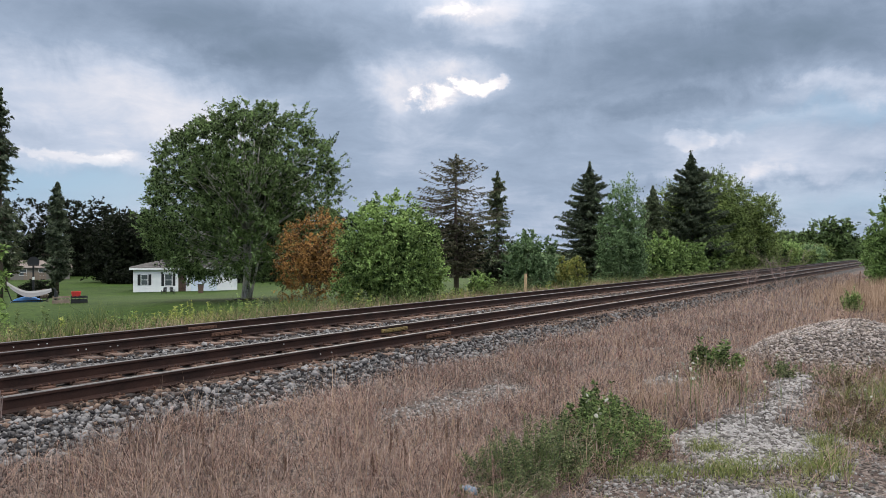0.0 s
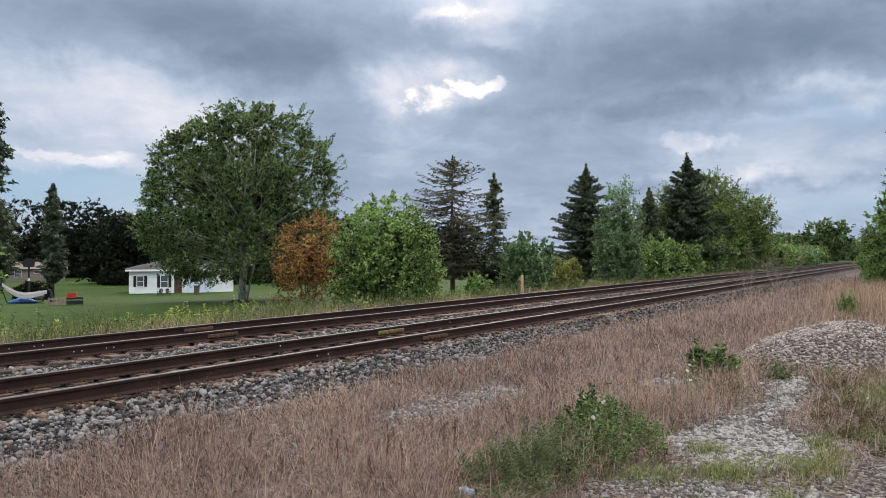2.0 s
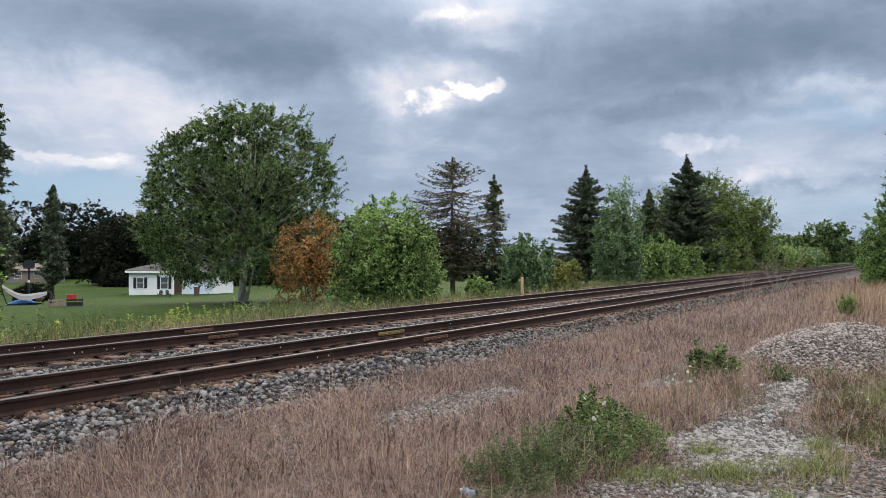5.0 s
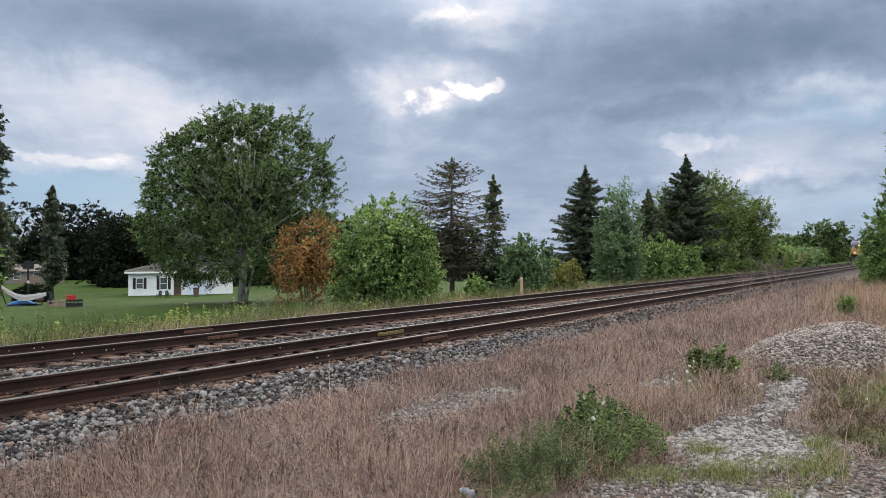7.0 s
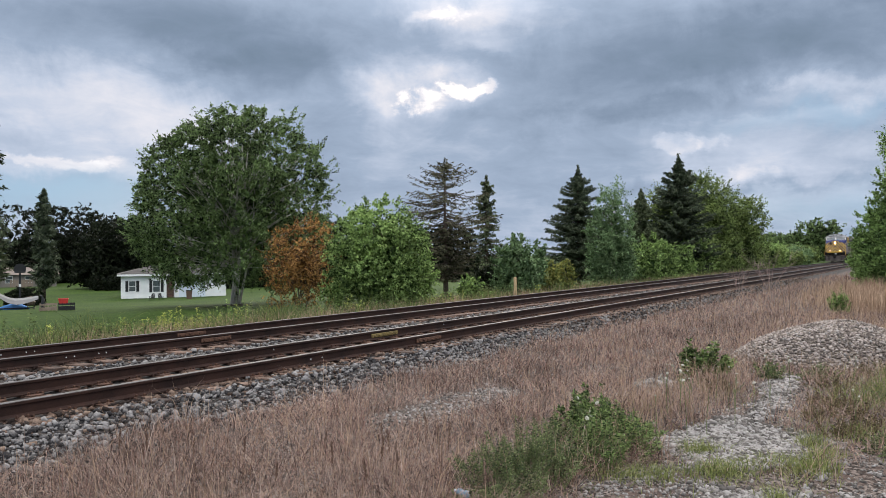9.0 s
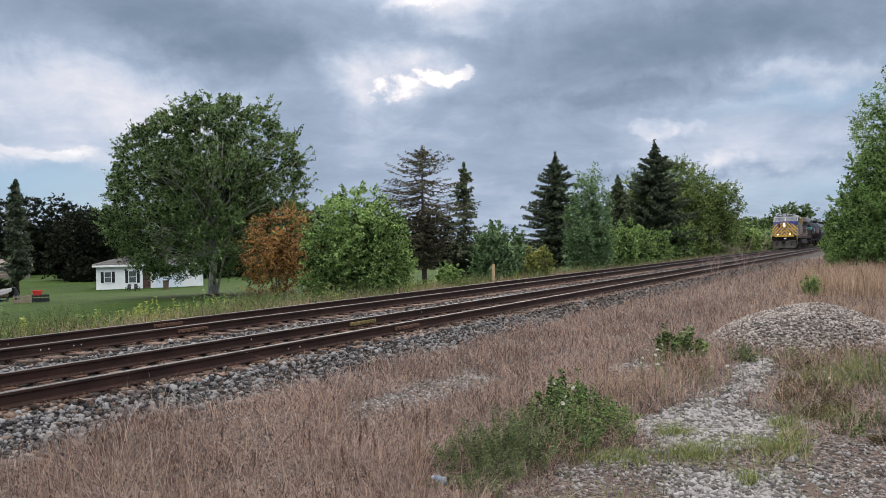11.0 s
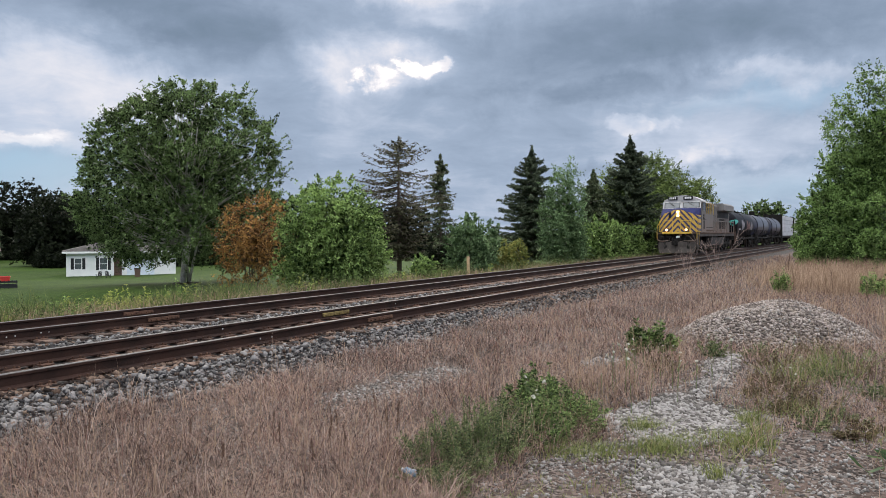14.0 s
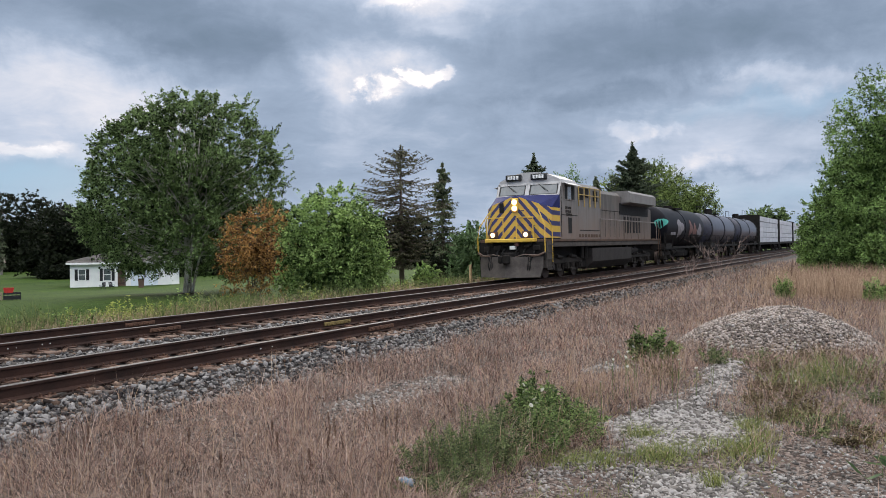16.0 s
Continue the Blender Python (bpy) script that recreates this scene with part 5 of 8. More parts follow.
    part("rear_hood", bm, SHADED_PAINT, t)
    bm = bmesh.new()
    wing = [(-0.98, 3.62), (-1.56, 3.72), (-1.56, 4.22), (-1.40, 4.36), (1.40, 4.36), (1.56, 4.22), (1.56, 3.72), (0.98, 3.62)]
    loft(bm, [[(13.5, y, max(z, 3.72)) for y, z in wing], [(13.55, y, z) for y, z in wing], [(19.2, y, z) for y, z in wing]])
    part("radiator_cab", bm, HOUSING_GREY, t, "grey overhanging radiator housing")
    # intake panels whose near-black colour also holds the overhang's shade
    bm = bmesh.new()
    for s in (-1, 1):
        box(bm, 13.2, 19.4, s * 1.0 - 0.02, s * 1.0 + 0.02, 3.05, 3.68)
    part("shaded_radiator_intake", bm, GRILLE, t, "radiator intake, near-black for the shade under the housing")
    bm = bmesh.new()
    box(bm, 10.6, 11.8, -0.5, 0.5, 4.24, 4.42, 0.04)
    part("exhaust_stack", bm, UNDER_DARK, t)
    for s in (-1, 1):
        for x0, x1, z0, z1 in ((5.15, 5.75, 3.52, 4.05), (6.0, 6.55, 3.66, 4.08), (7.3, 7.95, 3.52, 4.02)):
            bm = bmesh.new()
            box(bm, x0, x1, s * 1.42 - 0.03, s * 1.42 + 0.03, z0, z1)
            part("vent", bm, GRILLE, t, "dark vent grille")
        for k in range(5):
            bm = bmesh.new()
            x = 5.0 + k * 0.8
            tube(bm, [(x, s * 1.5, 3.2), (x, s * 1.5, 4.1)], 0.03, 6)
            part("yellow_stanchion", bm, DULL_YELLOW, t)
        bm = bmesh.new()
        tube(bm, [(5.0, s * 1.51, 3.75), (8.2, s * 1.51, 3.75)], 0.025, 6)
        tube(bm, [(5.0, s * 1.51, 4.1), (8.2, s * 1.51, 4.1)], 0.025, 6)
        part("yellow_rail", bm, DULL_YELLOW, t)
        # hood doors, louvres and the walkway's rail
        bm = bmesh.new()
        for x in np.arange(8.9, 16.5, 0.85):
            box(bm, x, x + 0.014, s * 1.0 - 0.006, s * 1.0 + 0.012, 1.8, 3.2)
        box(bm, 5.3, 8.3, s * 1.42 - 0.012, s * 1.42 + 0.012, 2.08, 2.12)
        box(bm, 8.55, 16.7, s * 1.0 - 0.012, s * 1.0 + 0.012, 3.18, 3.21)
        part("door_seam", bm, TRUCK_DUST, t)
        for k in range(6):
            bm = bmesh.new()
            x = 14.1 + k * 0.62
            box(bm, x, x + 0.32, s * 1.0 - 0.02, s * 1.0 + 0.02, 2.05, 2.95)
            part("louvre", bm, GRILLE, t)
        bm = bmesh.new()
        tube(bm, [(8.3, s * 1.47, 2.68), (19.6, s * 1.47, 2.68)], 0.03, 7)
        part("walkway_rail", bm, GREY_PAINT, t, "grey walkway handrail")
        for x in np.arange(8.3, 19.7, 1.41):
            bm = bmesh.new()
            tube(bm, [(x, s * 1.47, 1.68), (x, s * 1.47, 2.68)], 0.02, 6)
            part("rail_post", bm, GREY_PAINT, t)
        bm = bmesh.new()
        tube(bm, [(19.7, s * 1.5, 2.55), (20.3, s * 1.5, 2.3), (20.55, s * 1.5, 1.6), (20.55, s * 1.5, 0.6)], 0.025, 7)
        tube(bm, [(20.0, s * 1.5, 0.6), (20.0, s * 1.5, 2.3)], 0.025, 7)
        part("rear_handrail", bm, SILL_RUST, t)
        bm = bmesh.new()
        for k in range(8):
            x = 5.2 + k * 0.42
            box(bm, x, x + 0.28, s * 1.42 - 0.012 + s * 0.003, s * 1.42 + 0.012 + s * 0.003, 1.78, 1.92)
        part("stencil_marks", bm, SILL_RUST, t)
    bm = bmesh.new()
    tube(bm, [(8.55, -1.03, 4.1), (9.3, -1.03, 3.3)], 0.012, 5)
    part("cable", bm, UNDER_DARK, t)
    bm = bmesh.new()
    box(bm, 20.5, 21.9, -0.14, 0.14, 0.75, 1.0, 0.04)
    part("rear_coupler", bm, UNDER_DARK, t)
    return t


def tank_car(mat, label, graffiti=0):
    t = thing("tank_car", label, "tank car", "cars of the freight train")
    R, ZC, A, B = 1.42, 2.52, 1.0, 15.0
    bm = bmesh.new()
    heads = [(0.0, 0.30), (0.12, 0.62), (0.32, 0.86), (0.6, 0.98), (0.85, 1.0)]
    xs = [(A + d, k) for d, k in heads] + [(B - d, k) for d, k in reversed(heads)]
    rings = []
    loft(bm, [[(x, math.cos(a) * R * k, ZC + math.sin(a) * R * k) for a in (2 * math.pi * i / 36 for i in range(36))] for x, k in xs])
    shell = part("tank_shell", bm, mat, t, smooth=True)
    for x in (7.6,) if graffiti else (1.9, 8.0, 14.1):
        bm = bmesh.new()
        loft(bm, [[(x + d, math.cos(a) * r, ZC + math.sin(a) * r) for a in (2 * math.pi * i / 36 for i in range(36))] for d, r in ((-0.24, R * 0.99), (-0.24, R + 0.022), (0.24, R + 0.022), (0.24, R * 0.99))])
        part("tank_band", bm, TANK_BLACK, shell)
    bm = bmesh.new()
    rise = 0.12 if graffiti else 0.42
    tube(bm, [(8.0, 0, ZC + R - 0.1), (8.0, 0, ZC + R + rise)], 0.36, 16)
    tube(bm, [(8.0, 0, ZC + R + rise), (8.0, 0, ZC + R + rise + 0.08)], 0.30, 16)
    part("dome", bm, UNDER_DARK, t)
    bm = bmesh.new()
    box(bm, 6.9, 9.1, -0.85, 0.85, ZC + R - 0.05, ZC + R + 0.0)
    part("platform", bm, UNDER_DARK, t)
    for s in (-1, 1):
        for x in () if graffiti else (6.9, 9.1):
            bm = bmesh.new()
            tube(bm, [(x, s * 0.85, ZC + R - 0.3), (x, s * 0.85, ZC + R + 0.78)], 0.025, 6)
            part("railing_post", bm, UNDER_DARK, t)
        if not graffiti:
            bm = bmesh.new()
            tube(bm, [(6.9, s * 0.85, ZC + R + 0.78), (9.1, s * 0.85, ZC + R + 0.78)], 0.025, 6)
            part("railing", bm, UNDER_DARK, t)
        bm = bmesh.new()
        box(bm, 0.7, 15.3, s * 1.36 - 0.05, s * 1.36 + 0.05, 1.04, 1.18)
        part("side_sill", bm, UNDER_DARK, t)
        bm = bmesh.new()
        tube(bm, [(1.0, s * 1.42, 1.95), (15.0, s * 1.42, 1.95)], 0.02, 6)
        for x in np.arange(1.0, 15.1, 2.0):
            tube(bm, [(x, s * 1.42, 1.1), (x, s * 1.42, 1.95)], 0.016, 5)
        part("hand_rail", bm, UNDER_DARK, t)
        for x in (0.75, 15.15):
            bm = bmesh.new()
            for d in (-0.2, 0.2):
                tube(bm, [(x + d, s * 1.45, 0.45), (x + d, s * 1.45, 2.1)], 0.02, 6)
            for k in range(5):
                tube(bm, [(x - 0.2, s * 1.45, 0.5 + k * 0.32), (x + 0.2, s * 1.45, 0.5 + k * 0.32)], 0.016, 5)
            part("ladder", bm, UNDER_DARK, t)
    bm = bmesh.new()
    box(bm, 0.3, 15.7, -0.3, 0.3, 0.85, 1.15)
    for x in (2.4, 13.6):
        box(bm, x - 0.9, x + 0.9, -1.3, 1.3, 1.0, 1.4)
    # block added below the sill in place of the shade under the car
    box(bm, 3.9, 12.1, -0.55, 0.55, 0.42, 0.86, 0.04)
    for x in (5.5, 6.6):
        tube(bm, [(x, -0.7, 0.75), (x + 0.9, -0.7, 0.75)], 0.2, 10)
    part("underframe", bm, UNDER_DARK, t)
    truck(t, 2.4, (-0.89, 0.89), CAR_WHEEL, 0.46, 1.15, "grimy two-axle truck")
    truck(t, 13.6, (-0.89, 0.89), CAR_WHEEL, 0.46, 1.15, "grimy two-axle truck")

    def patch(x0, x1, a0, a1, m, name, label, seed):
        """Paint on the shell: an uneven patch that follows its curve."""
        bm = bmesh.new()
        r = random.Random(seed)
        n = 26
        wave = [1 + 0.22 * math.sin(3 * 2 * math.pi * i / n + seed) + r.uniform(-0.12, 0.12) for i in range(n)]
        rings_ = []
        for q in (0.02, 0.25, 0.5, 0.75, 1.0):
            ring_ = []
            for i in range(n):
                t_ = 2 * math.pi * i / n
                k = 0.5 * wave[i] * q
                a = (a0 + a1) / 2 + math.sin(t_) * (a1 - a0) * k
                ring_.append(bm.verts.new(((x0 + x1) / 2 + math.cos(t_) * (x1 - x0) * k, -math.cos(a) * (R + 0.02), ZC + math.sin(a) * (R + 0.02))))
            rings_.append(ring_)
        for r0, r1 in zip(rings_, rings_[1:]):
            for i in range(n):
                bm.faces.new((r0[i], r0[(i + 1) % n], r1[(i + 1) % n], r1[i]))
        bm.faces.new(rings_[0])
        part(name, bm, m, shell, label)

    def head_patch(k0, k1, a0, a1, m, label, seed, off=0.05):
        """The same on the rounded end of the tank; k: how far out from its middle."""
        bm = bmesh.new()
        r = random.Random(seed)
        at = lambda k, a: (A + float(np.interp(k, [h[1] for h in heads], [h[0] for h in heads])) - off, -math.cos(a) * R * k - off, ZC + math.sin(a) * R * k)
        rings_ = []
        for q in (0.0, 0.35, 0.7, 1.0):
            ring_ = []
            for i in range(24):
                t_ = 2 * math.pi * i / 24
                w = q * 0.5 * (1 + 0.16 * math.sin(3 * t_ + seed))
                ring_.append(bm.verts.new(at((k0 + k1) / 2 + math.cos(t_) * (k1 - k0) * w, (a0 + a1) / 2 + math.sin(t_) * (a1 - a0) * w)))
            rings_.append(ring_)
        for r0, r1 in zip(rings_, rings_[1:]):
            for i in range(24):
                bm.faces.new((r0[i], r0[(i + 1) % 24], r1[(i + 1) % 24], r1[i]))
        bmesh.ops.remove_doubles(bm, verts=bm.verts, dist=0.0001)
        part("graffiti", bm, m, shell, label)

    if graffiti:
        head_patch(0.46, 0.98, -0.1, 0.5, GRAFFITI_TEAL, "teal graffiti", 1)
        for k in range(3):
            head_patch(0.55 + 0.1 * k, 0.62 + 0.11 * k, -0.15, 0.4, TANK_BLACK, "black graffiti stroke", 10 + k, 0.065)
        patch(4.6, 6.5, -0.45, 0.35, GRAFFITI_PALE, "graffiti", "faded pale graffiti", 20)
        patch(8.6, 9.7, -0.45, 0.35, GRAFFITI_RED, "graffiti", "faded red graffiti", 21)
        patch(10.0, 11.2, -0.4, 0.2, GRAFFITI_RED, "graffiti", "faded red graffiti", 22)
        patch(11.6, 13.2, -0.45, 0.2, GRAFFITI_PALE, "graffiti", "faded pale graffiti", 23)
        for k in range(6):
            bm = bmesh.new()
            x = 2.9 + k * 0.24
            a = -0.32
            box(bm, x, x + 0.15, -math.cos(a) * R - 0.02, -math.cos(a) * R + 0.02, ZC + math.sin(a) * R - 0.09, ZC + math.sin(a) * R + 0.09)
            part("mark", bm, GRAFFITI_PALE, shell, "pale bar")
    return t


def lumber_car():
    t = thing("lumber_car", "flat car stacked with white-wrapped lumber bundles", "flat car", "cars of the freight train")
    bm = bmesh.new()
    box(bm, 0.4, 22.3, -1.4, 1.4, 0.95, 1.22, 0.02)
    part("deck", bm, UNDER_DARK, t)
    for x in (0.9, 21.8):
        bm = bmesh.new()
        box(bm, x - 0.15, x + 0.15, -1.4, 1.4, 1.22, 4.55, 0.02)
        part("end_bulkhead", bm, UNDER_DARK, t)
    bm = bmesh.new()
    box(bm, 1.0, 21.7, -0.06, 0.06, 1.22, 4.6)
    part("centre_beam", bm, UNDER_DARK, t)
    for x in np.arange(1.15, 21.0, 3.45):
        for k in range(5):
            for s in (-1, 1):
                bm = bmesh.new()
                z = 1.25 + k * 0.63
                j = 0.03 * math.sin(7.3 * x + 2.1 * k + s)
                box(bm, x, x + 3.36, min(s * 0.1, s * 1.36) + j, max(s * 0.1, s * 1.36) + j, z, z + 0.6, 0.02)
                part("lumber_bundle", bm, WRAP_WHITE, t)
    truck(t, 2.6, (-0.89, 0.89), CAR_WHEEL, 0.46, 1.15, "grimy two-axle truck")
    truck(t, 20.1, (-0.89, 0.89), CAR_WHEEL, 0.46, 1.15, "grimy two-axle truck")
    return t


def build_train():
    cars = [(locomotive(), 0.0, 10.3)]
    x = 21.2
    for k in range(3):
        cars.append((tank_car(TANK_BLACK if k == 0 else TANK_GREY, ("black tank car with teal and faded graffiti", "charcoal tank car with dark bands and a roof platform", "charcoal tank car with dark bands and a roof platform")[k], k == 0), x, 8.0))
        x += 16.2
    for k in range(3):
        cars.append((lumber_car(), x, 11.3))
        x += 23.0
    return cars


TRAIN = build_train()
# ---------------------------------------------------------------- stones
PALE_STONE = material("pale_washed_gravel", (0.265, 0.25, 0.24), (0.075, 0.067, 0.063), 3, 0.9, 0, 0.3, 60, island=0.9, third=(0.175, 0.16, 0.15), spec=0.15)
PILE_STONE = material("dusty_grey_gravel", (0.317, 0.273, 0.248), (0.108, 0.0889, 0.0794), 3, 0.9, 0, 0.3, 60, island=0.9, third=(0.21, 0.172, 0.146), spec=0.15)
PALE_PIECE = material("pale_gravel_piece", (0.27, 0.25, 0.238), (0.09, 0.08, 0.074), 9, 0.9, 0, 0.3, 60, obrand=0.9, third=(0.18, 0.163, 0.152), spec=0.15)
CUBE = np.array([[x, y, z] for x in (-1, 1) for y in (-1, 1) for z in (-1, 1)], float)
CUBE_FACES = np.array([[0, 1, 3, 2], [4, 6, 7, 5], [0, 4, 5, 1], [2, 3, 7, 6], [0, 2, 6, 4], [1, 5, 7, 3]])


def stones(points, sizes, r, worn=False):
    """Crushed stones: cubes with shifted corners, each turned its own way; worn ones are rounder and flatter."""
    n = len(points)
    v = CUBE[None] * (r.uniform(0.5, 1.0, (n, 8, 3)) * r.uniform(0.5, 1.15, (n, 1, 3)) if worn else r.uniform(0.5, 1.0, (n, 8, 3)) * r.uniform(0.4, 1.2, (n, 1, 3)))
    q = unit(r.normal(size=(n, 4)))
    w, x, y, z = q.T
    rot = np.stack([np.stack([1 - 2 * (y * y + z * z), 2 * (x * y - z * w), 2 * (x * z + y * w)], -1), np.stack([2 * (x * y + z * w), 1 - 2 * (x * x + z * z), 2 * (y * z - x * w)], -1), np.stack([2 * (x * z - y * w), 2 * (y * z + x * w), 1 - 2 * (x * x + y * y)], -1)], 1)
    v = np.einsum("nij,nkj->nki", rot, v) * (sizes / 2)[:, None, None]
    v = v * np.array([1, 1, 0.8]) + points[:, None, :]
    f = (CUBE_FACES[None] + (np.arange(n) * 8)[:, None, None]).reshape(-1, 4)
    return v.reshape(-1, 3), f


BED_U = [7.2, 7.55, 8.08, 8.7, 10.9, 11.45, 12.0, 14.2, 14.95, 16.0]
BED_Z = [-0.43, -0.40, -0.225, -0.215, -0.225, -0.26, -0.225, -0.225, -0.235, -0.78]


def scatter_ballast():
    r = np.random.default_rng(3)
    n = 43000
    x = 1.0 + 62.0 * r.random(n) ** 2.6
    pick = r.random(n)
    u = np.where(pick < 0.42, r.uniform(7.35, 8.85, n), np.where(pick < 0.60, r.uniform(10.5, 12.4, n), r.uniform(8.6, 15.2, n)))
    edge = 7.5 + 0.22 * np.sin(x * 1.3) + 0.15 * np.sin(x * 3.1 + 1)
    keep = (u > edge - 0.25 * r.random(n)) & (np.minimum.reduce([abs(u - q) for q in (RAIL_A, RAIL_B, RAIL_C, RAIL_D)]) > 0.11)
    x, u = x[keep], u[keep]
    z = np.interp(u, BED_U, BED_Z) - 0.004 + r.uniform(-0.012, 0.012, len(x))
    z = z + np.where((u < 8.72) & (u > 8.0) & (r.random(len(x)) < 0.5), 0.03, 0.0)
    inside = (np.abs(u - TRACK_NEAR) < 0.66) | (np.abs(u - TRACK_FAR) < 0.66)
    z = np.where(inside, z - 0.012, z)
    size = (0.042 + 0.068 * r.random(len(x)) ** 1.4) * np.where(x > 12, 0.88, 1.0)
    close = np.minimum.reduce([abs(u - q) for q in (RAIL_A, RAIL_B, RAIL_C, RAIL_D)])
    rusty = (close + 0.12 * r.normal(size=len(x)) < 0.40) | (inside & (r.random(len(x)) < 0.5)) | (r.random(len(x)) < 0.07 + 0.5 * np.clip((x - 13) / 18, 0, 1))
    at = np.stack([x, u + bend(x), z], 1)
    for name, label, mat, k in (("ballast_stones", "loose grey and white crushed ballast stones", MAT_STONE, ~rusty), ("rusty_stones", "rust-dusted brown ballast stones beside the rails", MAT_RUSTY_STONE, rusty)):
        v, f = stones(at[k], size[k], r)
        tagged(part(name, array_mesh(name, v, f), mat), label, "ballast", kind="stuff")
    # smaller stones that fill the shoulder beside the near rail
    n = 7500
    x = 2.0 + 16 * r.random(n) ** 1.3
    u = r.uniform(7.6, 8.6, n)
    v, f = stones(np.stack([x, u + bend(x), np.interp(u, BED_U, BED_Z) + r.uniform(-0.008, 0.012, n)], 1), r.uniform(0.025, 0.055, n), r)
    tagged(part("shoulder_stones", array_mesh("shoulder_stones", v, f), MAT_STONE), "small grey crushed stones on the ballast shoulder", "ballast", kind="stuff")
    # fine dark grit where the shoulder runs out into the grass
    n = 5000
    x = 2.0 + 14 * r.random(n) ** 1.5
    u = 7.45 + 0.22 * r.normal(size=n) - 0.16 * np.clip((9 - x) / 5, 0, 1)
    z = np.interp(u, BED_U, BED_Z) + 0.004
    z = np.where(u < 7.3, land(x, u) + 0.006, z)
    v, f = stones(np.stack([x, u, z], 1), r.uniform(0.015, 0.04, n), r)
    tagged(part("ballast_grit", array_mesh("ballast_grit", v, f), MAT_CINDER), "fine dark grit at the ballast's foot", "ballast", kind="stuff")


# gravel: middle x, y, half length along and across the railway, how many stones
PATCHES = [(9.1, 5.5, 2.0, 0.5, 1000, 0.042), (8.75, 1.75, 1.2, 0.85, 9500, 0.06), (11.4, 1.85, 1.5, 0.24, 1300, 0.06), (6.75, 1.2, 0.6, 0.62, 3200, 0.05), (7.6, 0.3, 1.1, 0.42, 300, 0.04), (13.2, 2.05, 1.3, 0.3, 1100, 0.06), (12.3, 3.75, 0.9, 0.35, 500, 0.05), (6.8, 2.2, 0.7, 0.4, 380, 0.036)]

def patch_weight(x, y):
    """How far a place lies inside the gravel: above 1 at a patch's middle, 0 outside."""
    w = np.zeros_like(x)
    for px, py, a, b, *_ in PATCHES:
        w = np.maximum(w, 1.15 - ((x - px) / a) ** 2 - ((y - py) / b) ** 2)
    w += 0.28 * np.sin(x * 3.3 + y * 1.7) * np.sin(y * 4.1 - x) + 0.15 * np.sin(x * 8.1) * np.cos(y * 7.3)
    return np.clip(w, 0, None)


def scatter_gravel():
    r = np.random.default_rng(4)
    pts, sizes = [], []
    for px, py, a, b, n, s in PATCHES:
        x, y = px + a * r.uniform(-1.1, 1.1, n * 2), py + b * r.uniform(-1.1, 1.1, n * 2)
        k = patch_weight(x, y) > 0.10 + 0.75 * r.random(n * 2)
        x, y = x[k], y[k]
        pts.append(np.stack([x, y, land(x, y) + r.uniform(-0.006, 0.012, len(x))], 1))
        sizes.append(s * (0.35 + 1.0 * r.random(len(x)) ** 1.6))
    # crumbs of stone in the bare soil of the path
    n = 7500
    x, y = 4.8 + 9.5 * r.random(n) ** 1.4, -0.6 + 3.3 * r.random(n)
    pts.append(np.stack([x, y, land(x, y) + 0.002], 1))
    sizes.append(0.012 + 0.03 * r.random(n) ** 2)
    # strays between the grass
    x, y = 4 + 16 * r.random(5000), -1 + 8.2 * r.random(5000)
    pts.append(np.stack([x, y, land(x, y)], 1))
    sizes.append(r.uniform(0.02, 0.05, 5000))
    pts, sizes = np.concatenate(pts), np.concatenate(sizes)
    near = (pts[:, 0] < 7.9) & (pts[:, 1] > 0.6) & (pts[:, 1] < 2.6) & (sizes > 0.042)
    pick = np.flatnonzero(near)[:280]
    rest = np.ones(len(pts), bool)
    rest[pick] = False
    v, f = stones(pts[rest], sizes[rest], r, True)
    me = array_mesh("gravel", v, f)
    tagged(part("gravel", me, PALE_STONE), "pale loose gravel strewn over the verge", "gravel", kind="stuff")
    kinds = []
    for _ in range(12):
        v, f = stones(np.zeros((1, 3)), np.array([1.0]), r, True)
        me = array_mesh("stone", v, f)
        me.materials.append(PALE_PIECE)
        kinds.append(me)
    for i in pick:
        m = Matrix.Translation(pts[i]) @ Matrix.Rotation(r.uniform(0, 6.28), 4, "Z") @ Matrix.Diagonal((*[float(sizes[i] * 1.1)] * 3, 1))
        piece("stone", kinds[i % 12], ground, m)


